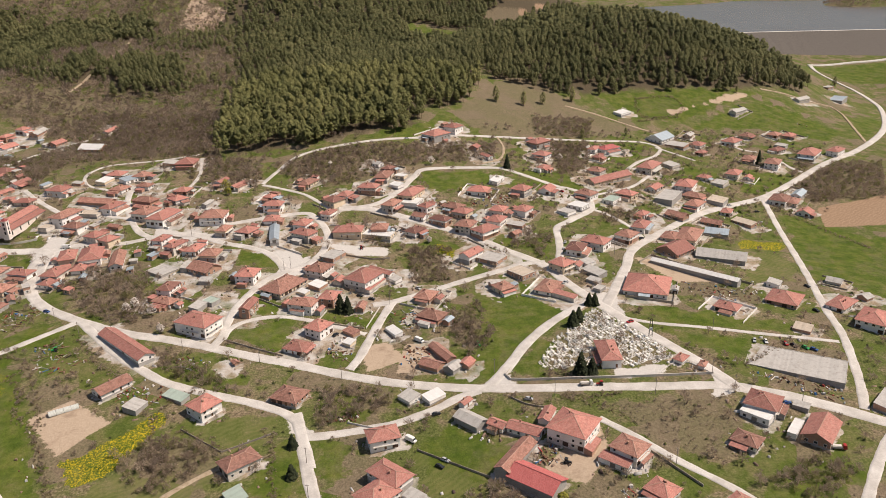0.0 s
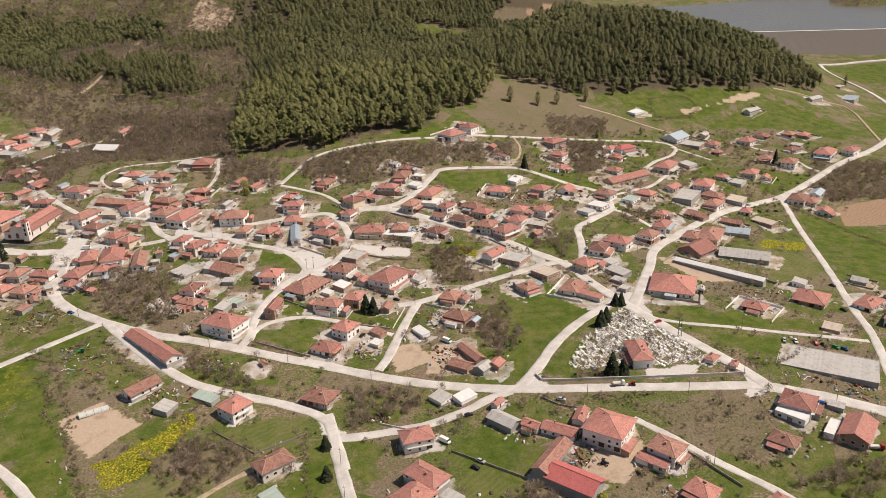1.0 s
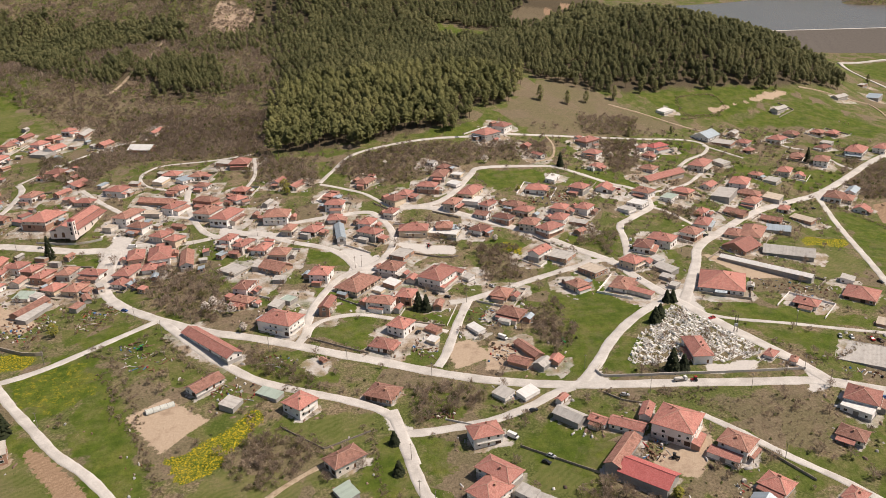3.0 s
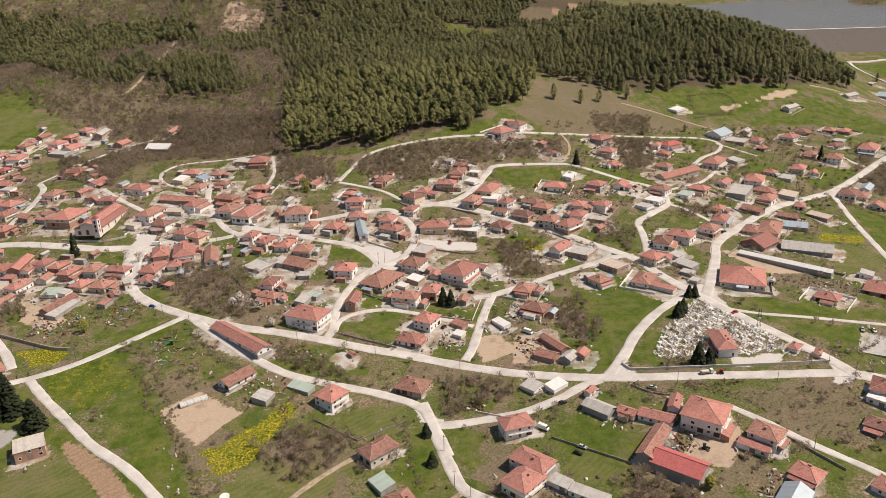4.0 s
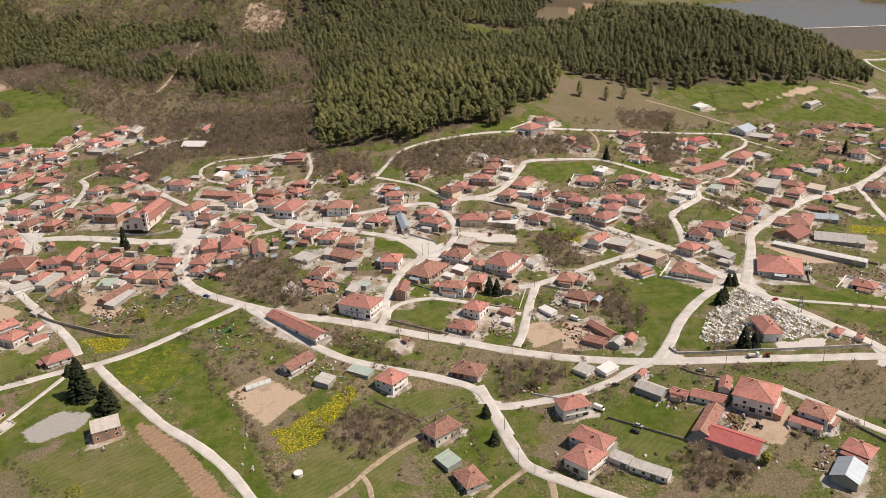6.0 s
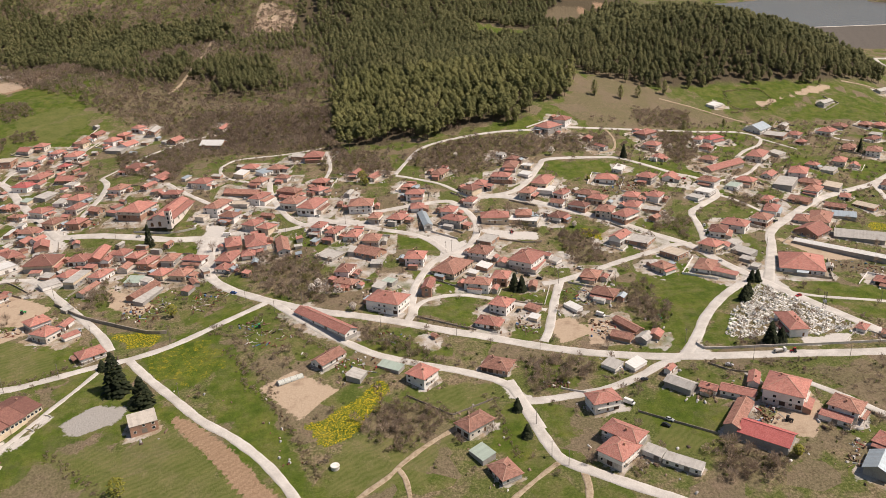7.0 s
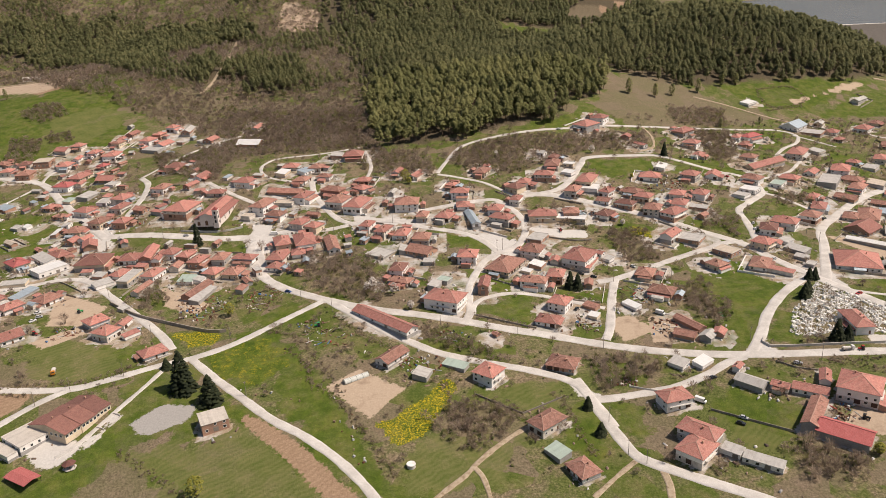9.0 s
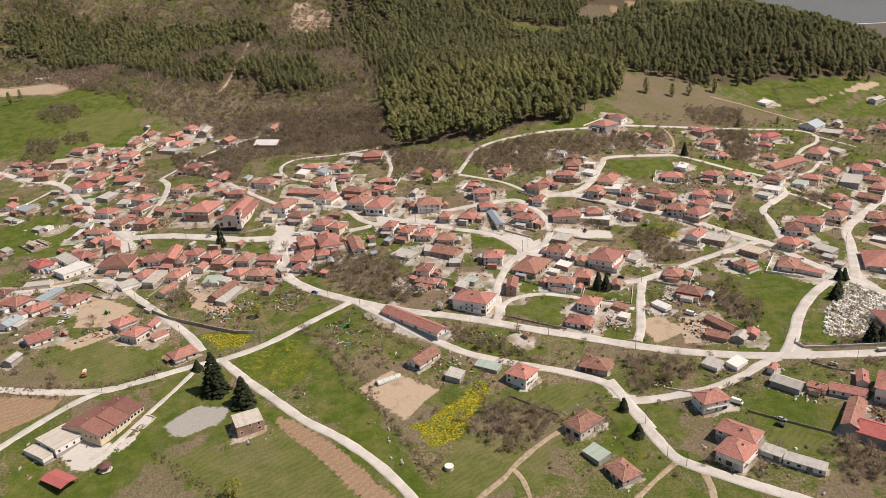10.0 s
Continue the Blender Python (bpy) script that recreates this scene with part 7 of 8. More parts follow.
plant_out("hill_bushes", BUSHES, sow(BAREWOOD, 11.0, 0.45, True, PINEWOOD), [BUSH], "low green juniper bushes among the bare scrub", "bushes", 0.7, 2.2)
budding = sow(BAREWOOD, 12.0, 0.4, True, PINEWOOD)
plant_out("budding_wood", FAR_BARES, budding[budding[:, 1] < 1350], [BUDS], "trees coming into olive-green leaf on the hillside", "bare wood", 0.5, 1.1)
mixed = sow(MIXEDWOOD, 6.5, 0.75, True)
thin = np.sin(mixed[:, 0] * 0.034 + 1.3 * np.sin(mixed[:, 1] * 0.013)) + np.sin(mixed[:, 1] * 0.027 + mixed[:, 0] * 0.011) + rng.normal(0, 0.45, len(mixed)) > np.where(mixed[:, 1] > 1230, 1.0, 0.55)
plant_out("scattered_pines", FAR_PINES, mixed[thin], [DARK_PINE, BARK], "scattered pines among the bare brown scrub", "pine wood", 0.35, 0.85)
shore = sow([[(940, 1860), (1250, 1850), (1300, 2010), (960, 2000)]], 9.0, 0.9, False)
plant_out("shore_wood", FAR_BARES, shore, [TWIG], "dark bare wood on the far shore of the reservoir", "bare wood", 0.9, 1.4)
spots = sow(THICKET, 5.0, 0.8)
plant_out("thicket", BARES, spots, [TWIG], "leafless brown thicket of shrubs between the yards", "thicket", 0.4, 1.05)
plant_out("budding_trees", BARES, sow(THICKET, 7.0, 0.5), [BUDS], "trees with fresh olive-green buds in the thickets", "trees", 0.5, 1.0)
spots = sow(THICKET, 3.6, 0.7)
plant_out("brown_shrubs", ROUND_SHRUBS, spots, [TWIG], "rounded brown leafless shrubs between the yards", "thicket", 0.4, 0.95)
plant_out("low_scrub", ROUND_SHRUBS, sow(LOWSCRUB, 2.6, 0.75), [TWIG], "low brown scrub and brambles over rough dark earth", "thicket", 0.15, 0.38)
spots = sow(THICKET, 5.0, 0.6)
plant_out("undergrowth", BUSHES, spots, [BUSH], "low olive-green undergrowth in the thickets", "bushes", 0.4, 1.0)
FIELD_HOLES = [o for kind, o in FIELDS if kind in ("green", "olive", "soil", "sand", "yellow", "grey", "paved")]
village = [[(-560, 700), (-400, 330), (-100, 240), (150, 250), (230, 300), (300, 560), (300, 800), (60, 740), (-200, 660)]]
spots = sow(village, 7.5, 0.42, True, FIELD_HOLES)
plant_out("yard_trees", BARES, spots, [TWIG], "bare fruit trees standing in the village yards", "trees", 0.3, 0.9)
spots = sow(village, 6.0, 0.3, True, FIELD_HOLES)
plant_out("yard_bushes", BUSHES, spots, [BUSH], "small green bushes along yards and lanes", "bushes", 0.2, 0.7)
east_yards = [[(60, 560), (330, 600), (400, 760), (330, 800), (230, 790), (60, 700)]]
plant_out("orchard_trees", BARES, sow(east_yards, 7.0, 0.35), [TWIG], "bare orchard trees and hedgerows among the eastern yards", "trees", 0.4, 0.95)
plant_out("hedgerow_bushes", BUSHES, sow(east_yards, 8.0, 0.35), [BUSH], "dark green bushes among the eastern yards", "bushes", 0.6, 1.5)
WEEDS = [bush(60 + k, 1.0, 4) for k in range(4)]
everywhere = [[(-620, 900), (-620, 210), (330, 210), (420, 700), (420, 900), (100, 860), (40, 740), (-200, 660), (-330, 720)]]
spots = sow(everywhere, 5.0, 0.3, True, [o for kind, o in FIELDS if kind in ("soil", "sand", "grey", "paved")])
plant_out("weeds", WEEDS, spots, [BUSH], "tufts of coarse grass and weeds over the ground", "weeds", 0.2, 0.55)
spots = sow(everywhere, 6.0, 0.35, True, FIELD_HOLES)
plant_out("dry_tufts", WEEDS, spots, [TWIG], "brown dry tufts and low stalks over the ground", "weeds", 0.3, 0.9)

DARK_HEDGE = foliage("dark bramble", (0.085, 0.076, 0.036), (0.15, 0.128, 0.062), (0.23, 0.19, 0.105))
hedge = []
for line in HEDGES:
    c = smooth(line, 1.1)
    for shift in (-0.7, 0.7, 0.0):
        hedge.append(c + rng.normal(0, 1.1, c.shape) + shift)
hedge = np.concatenate(hedge)
plant_out("hedge", BUSHES, hedge[::2], [DARK_HEDGE], "dark overgrown bramble hedges along ditches and plots", "hedge", 0.15, 0.45)
plant_out("ditch_scrub", ROUND_SHRUBS, hedge[1::3] + rng.normal(0, 0.6, hedge[1::3].shape), [TWIG], "brown leafless scrub along ditches and plots", "hedge", 0.2, 0.5)

# firewood, sacks, boards, troughs and sheets lying about the yards
CLUTTER, _nt, _b = material("mixed yard clutter", 0.85)
_nt.links.new(ramp(_nt, _nt.nodes.new("ShaderNodeNewGeometry").outputs["Random Per Island"], (0.0, (0.07, 0.05, 0.04)), (0.3, (0.22, 0.15, 0.11)), (0.55, (0.32, 0.24, 0.18)), (0.75, (0.30, 0.29, 0.28)), (0.97, (0.62, 0.60, 0.57))), _b.inputs["Base Color"])
piles, faces = [], []
for hx, hy, L, D, yaw, eave, kind, cover_, wall in PLANS:
    if hx > 260 or hy > 760:
        continue
    count = 11 if hx < 60 and hy > 380 else 6
    a = rng.uniform(0, math.tau, count)
    r = np.hypot(L, D) / 2 + rng.uniform(-1.0, 7.0, count)
    px, py = hx + np.cos(a) * r, hy + np.sin(a) * r
    free = is_clear(px, py, True, 0.4)
    pz = lie(px, py)
    for x, y, z in zip(px[free], py[free], pz[free]):
        l, w, h, turn_ = rng.uniform(0.5, 3.2), rng.uniform(0.4, 1.3), rng.uniform(0.2, 0.9), rng.uniform(0, math.tau)
        ca, sa = math.cos(turn_), math.sin(turn_)
        corners = [(i * l / 2 * q, j * w / 2 * q, k) for k, q in ((-0.3, 1.0), (h, rng.uniform(0.5, 1.0))) for i, j in ((-1, -1), (1, -1), (1, 1), (-1, 1))]
        n = len(piles)
        piles += [(x + u * ca - v * sa, y + u * sa + v * ca, z + k + rng.uniform(-0.1, 0.1)) for u, v, k in corners]
        faces += [(n + p_, n + q_, n + r_, n + s_) for p_, q_, r_, s_ in ((4, 5, 6, 7), (0, 1, 5, 4), (1, 2, 6, 5), (2, 3, 7, 6), (3, 0, 4, 7))]
tagged(new("yard_clutter", big_mesh("yard_clutter", piles, faces, [CLUTTER])), "firewood stacks, boards, sacks and odds and ends beside the houses", "clutter", kind="stuff")


# ---- single trees ----
def tree_thing(name, x, y, bits, mats, label, category, scale=1.0, group=""):
    """One tree with its trunk and its crown as parts."""
    v, f, m = bits
    top = thing(name, pose(x, y, ground(x, y) - 0.1), label, category, group)
    for n, (bit, mat) in enumerate((("crown", mats[0]), ("trunk", mats[1]))):
        sel = f[m == n]
        if len(sel):
            used, inv = np.unique(sel, return_inverse=True)
            part(bit, big_mesh(bit, v[used] * scale, inv.reshape(-1, 3), [mat]), None, top)
    return top


def spruce(seed, h=18.0, wide=4.2):
    """A dense spruce in drooping whorls down to the ground."""
    rg = np.random.default_rng(seed)
    bits = [(*spike((0, 0, -0.5), (0, 0, h * 0.98), 0.32, 6), 1)]
    whorls = 26
    for k in range(whorls):
        t = k / whorls
        z, r = h * (0.05 + 0.93 * t), wide * (1 - t) ** 0.85 + 0.25
        n = int(7 + 9 * (1 - t))
        for j in range(n):
            a = j * math.tau / n + rg.uniform(-0.25, 0.25) + k
            d = r * rg.uniform(0.45, 1.0)
            out = (math.cos(a), math.sin(a))
            bits.append((*pad(rg, (out[0] * d, out[1] * d, z - 0.18 * d), rg.uniform(0.8, 1.3) * (0.4 + 0.6 * (1 - t)) * max(1.0, wide / 4.0), 0.6, out), 0))
    return assemble(bits)


def leafy(seed, h=7.0, pads=150):
    rg = np.random.default_rng(seed)
    bits = [(*spike((0, 0, -0.4), (0, 0, h * 0.6), 0.2, 6), 1)]
    for k in range(6):
        a = k * 1.05
        bits.append((*spike((0, 0, h * 0.25), (math.cos(a) * h * 0.25, math.sin(a) * h * 0.25, h * 0.75), 0.09, 4), 1))
    for k in range(pads):
        a, t = rg.uniform(0, math.tau), rg.uniform(0, 1)
        d = h * 0.38 * math.sin(math.pi * (0.12 + 0.83 * t)) * rg.uniform(0.3, 1.0) ** 0.5
        bits.append((*pad(rg, (math.cos(a) * d, math.sin(a) * d, h * (0.22 + 0.75 * t)), rg.uniform(0.3, 0.65), 0.45, (math.cos(a), math.sin(a))), 0))
    return assemble(bits)


for n, (x, y, k) in enumerate(((59.4, 792.6, 1.0), (87.8, 796.0, 0.9), (22.6, 788.7, 1.1), (38.2, 833.3, 1.1), (199.0, 868.2, 0.8), (179.5, 860.1, 0.9), (144.6, 832.6, 1.0), (0.9, 756.9, 1.0), (-11.9, 763.9, 1.1), (13.8, 781.0, 0.9), (188.2, 761.6, 0.5), (139.1, 736.7, 0.6), (-663.8, 878.8, 0.9), (-658.2, 892.2, 0.8), (553.2, 1075.8, 0.8), (109.6, 809.7, 0.8))):
    tree_thing("pine", x, y, pine(500 + n, 110, 9.5, 0.12), [PINE, BARK], "lone pine with an uneven dark green crown on the slope", "pine", k * 1.75, "lone pines")
SPRUCE_WORDS = "tall dark green spruce standing at the roadside"
for n, (x, y, h, w) in enumerate((
    (-270.4, 311.3, 23, 7.2), (-253.6, 300.5, 16, 6.4), (-314.8, 489.9, 17, 3.6), (-61.1, 407.1, 12, 3.4), (-56.7, 406.0, 11, 3.2),
    (66.7, 332.7, 13, 4.0), (72.1, 332.7, 9, 3.2), (84.6, 407.0, 8, 2.6), (87.9, 406.8, 8, 2.6), (71.0, 381.8, 10, 3.6), (75.2, 387.5, 9, 3.0),
    (300.2, 701.1, 15, 2.6), (57.0, 639.4, 13, 3.0), (-67.5, 271.2, 7, 2.4), (-70.3, 290.2, 7, 2.2), (-284.8, 329.5, 6, 2.8))):
    tree_thing("spruce", x, y, spruce(100 + n, h, w), [SPRUCE, BARK], SPRUCE_WORDS if h > 10 else "small dark green conifer beside a yard", "spruce", 1.0, "conifers in the village")
for n, (x, y, h) in enumerate(((-169.1, 581.4, 11), (-265.2, 384.8, 9), (-243.5, 239.5, 11), (-166.1, 576.4, 6), (44.4, 246.1, 6), (15.2, 580.5, 4))):
    tree_thing("leafing_tree", x, y, leafy(200 + n, h), [LIME, BARK], "round tree in fresh yellow-green leaf beside a house", "tree", 1.0, "trees in fresh leaf")
for n, (x, y, h) in enumerate(((-7.9, 633.9, 8), (-168.9, 400.8, 8), (-182.6, 411.8, 7), (-158.0, 382.0, 6), (107.1, 671.0, 7), (-92.2, 625.7, 5), (-111.7, 399.8, 5), (-9.3, 498.6, 5), (-33.4, 514.7, 5), (-185.3, 405.6, 7), (173.1, 702.2, 6), (46.3, 607.8, 5))):
    tree_thing("blossom_tree", x, y, leafy(300 + n, h, 110), [BLOSSOM, BARK], "fruit tree in pale white blossom at a yard edge", "tree", 1.0, "blossoming fruit trees")
for n, (x, y, h) in enumerate(((111.2, 305.5, 9), (-360.2, 378.3, 8), (-226.3, 457.7, 9), (-210.8, 436.8, 10), (-200.0, 431.5, 9), (122.4, 330.7, 6), (-266.6, 477.5, 9), (-277.6, 482.7, 8), (-78.5, 488.2, 8), (16.6, 252.3, 10), (24.2, 248.5, 9), (136.7, 314.2, 6), (148.9, 321.3, 5), (23.3, 238.4, 8), (33.2, 240.6, 8))):
    v, f, m = brush(400 + n, h, 0.4, 150, 0.18, 6)
    top = thing("bare_tree", pose(x, y, ground(x, y) - 0.1), "leafless grey-brown deciduous tree with fine twigs", "tree", "bare trees")
    part("branch", big_mesh("branch", v, f, [TWIG]), None, top)

# ---- church with its bell tower ----
CHURCH = plaster("pale pink plaster", (0.78, 0.70, 0.65), (0.5, 0.42, 0.38), 0.35)


def arch(bm, w, h, depth, n=8):
    """A round-headed opening's dark panel, w x h, in the plane y = 0."""
    pts = [(-w / 2, 0)] + [(w / 2, 0)] + [(w / 2 * math.cos(a), h - w / 2 + w / 2 * math.sin(a)) for a in np.linspace(0, math.pi, n)]
    front = [bm.verts.new((x, -depth, z)) for x, z in pts]
    rear = [bm.verts.new((x, 0.02, z)) for x, z in pts]
    bm.faces.new(front[::-1])
    for i in range(len(pts)):
        j = (i + 1) % len(pts)
        bm.faces.new((front[i], rear[i], rear[j], front[j]))


def church(x, y, wide, deep, yaw_w, yaw_d, eave):
    """Nave along its depth; the front gable looks down the slope."""
    FOOTPRINTS.append((x, y, deep, wide, radians(yaw_d)))
    z0 = ground(x, y) - 1.0
    top = thing("church", pose(x, y, z0, 0, 0, yaw_d), "pale pink plastered church with red tiled roof and bell tower", "church")
    a, d = deep / 2, wide / 2
    bm = bmesh.new()
    box(bm, -a + 0.4, a - 0.4, -d + 0.4, d - 0.4, 0, 5.6)
    part("aisle", bm, CHURCH, top)
    bm = bmesh.new()
    n = d * 0.5
    low = [bm.verts.new(p) for p in ((-a + 0.4, -n, 5.6), (a - 0.4, -n, 5.6), (a - 0.4, n, 5.6), (-a + 0.4, n, 5.6))]
    up = [bm.verts.new(p) for p in ((-a + 0.4, -n, 8.2), (a - 0.4, -n, 8.2), (a - 0.4, n, 8.2), (-a + 0.4, n, 8.2))]
    g = [bm.verts.new((-a + 0.4, 0, 10.0)), bm.verts.new((a - 0.4, 0, 10.0))]
    for f in ((low[0], low[1], up[1], up[0]), (low[1], low[2], up[2], g[1], up[1]), (low[2], low[3], up[3], up[2]), (low[3], low[0], up[0], g[0], up[3])):
        bm.faces.new(f)
    part("nave", bm, CHURCH, top)
    bm, lines = roof_mesh("g", deep, 2 * n + 1.0, 2.1)
    part("nave_roof", bm, ROOFS["r"], top).location.z = 8.1
    for sgn in (-1, 1):
        bm, _l = roof_mesh("s", deep, d - n + 0.5, 1.7)
        r = part("aisle_roof", bm, ROOFS["r"], top)
        r.location, r.rotation_euler = (0, sgn * (n + (d - n) / 2), 5.65), (0, 0, 0 if sgn < 0 else math.pi)
    for k in range(5):
        bm = bmesh.new()
        arch(bm, 1.2, 2.8, 0.05)
        w = part("arched_window", bm, GLASS, top)
        w.location, w.rotation_euler = (-a + 3 + k * (deep - 6) / 4, -d + 0.38, 1.9), (0, 0, 0)
    for k in (-0.6, 0.0, 0.6):
        bm = bmesh.new()
        arch(bm, 2.2, 3.8 if k == 0 else 3.0, 0.05)
        w = part("arched_door", bm, WOOD, top)
        w.location, w.rotation_euler = (-a + 0.38, k * d, 0.9), (0, 0, radians(270))
    bm = bmesh.new()
    box(bm, -1.9, 1.9, -1.9, 1.9, 0, 13.5)
    box(bm, -2.2, 2.2, -2.2, 2.2, 13.5, 13.8)
    tower = part("bell_tower", bm, CHURCH, top)
    tower.location = (-a - 1.2, -d + 1.5, 0)
    bm = bmesh.new()
    bmesh.ops.create_cone(bm, cap_ends=True, segments=4, radius1=3.0, radius2=0.05, depth=2.0, matrix=pose(0, 0, 14.8, 0, 0, 45))
    part("spire", bm, ROOFS["c"], tower)
    for lvl in (4.0, 7.2, 10.4):
        for turn in (0, 90, 270):
            bm = bmesh.new()
            arch(bm, 1.3, 2.3, 0.06)
            w = part("belfry_arch", bm, GLASS, tower)
            w.rotation_euler = (0, 0, radians(turn))
            w.location = (Matrix.Rotation(radians(turn), 3, "Z") @ Vector((0, -1.88, lvl)))


church(-311.6, 533.4, 19.8, 46.6, 176, 86, 5.2)

# ---- cemetery ----
STONE = plaster("white tomb marble", (0.76, 0.74, 0.70), (0.38, 0.36, 0.33), 0.5, 0.6)
GRAVEL = plain("grave earth", (0.20, 0.165, 0.125), 0.95)
SLABS = []
for raised in (False, True):
    _bm = bmesh.new()
    for x0, x1, y0, y1 in ((-0.75, 0.75, -1.25, -1.0), (-0.75, 0.75, 1.0, 1.25), (-0.75, -0.52, -1.0, 1.0), (0.52, 0.75, -1.0, 1.0)):
        box(_bm, x0, x1, y0, y1, 0, 0.42)
    box(_bm, -0.52, 0.52, -1.0, 1.0, 0, 0.62 if raised else 0.12, 0 if raised else 1)
    me = bpy.data.meshes.new("slab")
    _bm.to_mesh(me)
    _bm.free()
    me.materials.append(STONE)
    me.materials.append(GRAVEL)
    SLABS.append(me)
_bm = bmesh.new()
v = box(_bm, -0.5, 0.5, -0.11, 0.11, 0, 1.25)
bmesh.ops.bevel(_bm, geom=[e for e in _bm.edges if all(q.co.z > 1.2 for q in e.verts) and abs(e.verts[0].co.x - e.verts[1].co.x) < 0.01], offset=0.2, segments=2, affect="EDGES")
HEAD = bpy.data.meshes.new("headstone")
_bm.to_mesh(HEAD)
_bm.free()
HEAD.materials.append(STONE)
_bm = bmesh.new()
box(_bm, -0.09, 0.09, -0.07, 0.07, 0, 1.5)
box(_bm, -0.42, 0.42, -0.065, 0.065, 0.95, 1.12)
CROSS = bpy.data.meshes.new("cross")
_bm.to_mesh(CROSS)
_bm.free()
CROSS.materials.append(STONE)
CHAPEL = (82.9, 346.5, 22.0, 12.1, 90, 0, 4.2)
house(CHAPEL[0], CHAPEL[1], CHAPEL[2], min(CHAPEL[3], 11.0), CHAPEL[4], 4.6, "h", "r", "w")
yard = [(84.4, 398.8), (90.1, 398.4), (98.4, 382.9), (109.3, 364.2), (117.2, 346.5), (110.5, 341.3), (89.4, 337.0), (49.0, 338.8), (47.8, 344.8), (59.9, 368.2), (69.8, 381.9)]
xs, ys = [q[0] for q in yard], [q[1] for q in yard]
GRAVES = 0
row_turn = radians(28)
for gx_ in np.arange(-80, 80, 2.3):
    for gy_ in np.arange(-80, 80, 3.3):
        x = sum(xs) / len(xs) + gx_ * math.cos(row_turn) - gy_ * math.sin(row_turn) + random.uniform(-0.35, 0.35)
        y = sum(ys) / len(ys) + gx_ * math.sin(row_turn) + gy_ * math.cos(row_turn) + random.uniform(-0.4, 0.4)
        if not inside(np.array([x]), np.array([y]), yard)[0] or random.random() < 0.12 or not is_clear(x, y, True, 0.3)[0] or GRAVES >= 300:
            continue
        GRAVES += 1
        g = thing("grave", pose(x, y, ground(x, y) - 0.05, 0, 0, 28 + random.uniform(-14, 14)) @ Matrix.Diagonal((random.uniform(0.75, 1.35), random.uniform(0.6, 1.15), random.uniform(0.6, 1.5), 1)), "white marble grave slab with a low headstone", "grave", "graves in the cemetery")
        s = part("slab", SLABS[random.random() < 0.45], None, g)
        s.scale = (random.uniform(0.8, 1.25), random.uniform(0.85, 1.1), random.uniform(0.6, 1.6))
        h = part("headstone" if GRAVES % 3 else "cross", HEAD if GRAVES % 3 else CROSS, None, g)
        h.location = (0, 1.1, 0.3)

# ---- walls and fences ----
def run(name, pts, height, thick, mat, label, category, step=4.0, posts=0.0):
    """A wall that follows the ground along its points."""
    c = smooth(pts, step) if len(pts) > 2 else np.array([np.array(pts[0]) + (np.array(pts[1]) - np.array(pts[0])) * t for t in np.linspace(0, 1, 8)])
    bm = bmesh.new()
    t = np.gradient(c, axis=0)
    t /= np.linalg.norm(t, axis=1)[:, None] + 1e-9
    ring = []
    for (x, y), (tx, ty) in zip(c, t):
        z = ground(x, y)
        s = (-ty * thick / 2, tx * thick / 2)
        ring.append([bm.verts.new(q) for q in ((x - s[0], y - s[1], z - 0.3), (x + s[0], y + s[1], z - 0.3), (x + s[0], y + s[1], z + height), (x - s[0], y - s[1], z + height))])
    for r0, r1 in zip(ring, ring[1:]):
        for k in range(4):
            j = (k + 1) % 4
            bm.faces.new((r0[k], r0[j], r1[j], r1[k]))
    bm.faces.new(ring[0][::-1])
    bm.faces.new(ring[-1])
    bmesh.ops.recalc_face_normals(bm, faces=bm.faces)
    return tagged(part(name, bm, mat, None), label, category, name + "s of the village")


OLDWALL = plaster("old grey stone wall", (0.34, 0.30, 0.25), (0.18, 0.155, 0.13), 0.7)
run("retaining_wall", [(32.0, 340.4), (31.7, 331.3), (72.1, 328.2), (104.1, 328.1), (131.7, 329.7)], 1.3, 0.4, CONCRETE, "long pale concrete wall below the cemetery", "wall")
run("retaining_wall", [(102.7, 328.2), (119.0, 341.1), (131.7, 329.7)], 0.6, 0.3, CONCRETE, "low pale kerb wall round a small green", "wall")
run("stone_wall", [(-343.8, 403.4), (-321.9, 386.9), (-298.4, 375.9), (-272.9, 365.7), (-262.6, 365.8)], 2.0, 0.5, OLDWALL, "old grey stone retaining wall above the flowery meadow", "wall")
run("garden_wall", [(-120.1, 374.0), (-103.3, 367.0), (-87.1, 360.7)], 1.0, 0.25, OLDWALL, "low grey wall along a grassy plot", "wall")
run("garden_wall", [(-131.1, 374.9), (-127.7, 377.2)], 1.2, 0.3, CONCRETE, "short pale gate wall", "wall")
run("garden_wall", [(-63.8, 392.7), (-45.8, 388.6)], 0.9, 0.5, OLDWALL, "low hedge-topped wall below a green plot", "wall")
run("garden_wall", [(-44.8, 388.6), (-38.6, 412.2)], 0.8, 0.3, CONCRETE, "pale kerb wall beside a lane", "wall")
run("garden_wall", [(-113.1, 489.0), (-94.1, 477.5)], 1.2, 0.3, CONCRETE, "pale concrete wall at a road fork", "wall")
run("garden_wall", [(-66.9, 479.2), (-46.8, 473.9), (-35.7, 475.9)], 1.2, 0.3, OLDWALL, "old stone wall behind a grassy yard", "wall")
run("garden_wall", [(-14.2, 283.6), (-5.1, 277.5), (16.5, 263.2)], 1.1, 0.2, OLDWALL, "weathered boundary wall between two lawns", "wall")
run("garden_wall", [(-47.2, 305.6), (-25.1, 296.8)], 0.9, 0.25, CONCRETE, "pale wall along the lane", "wall")
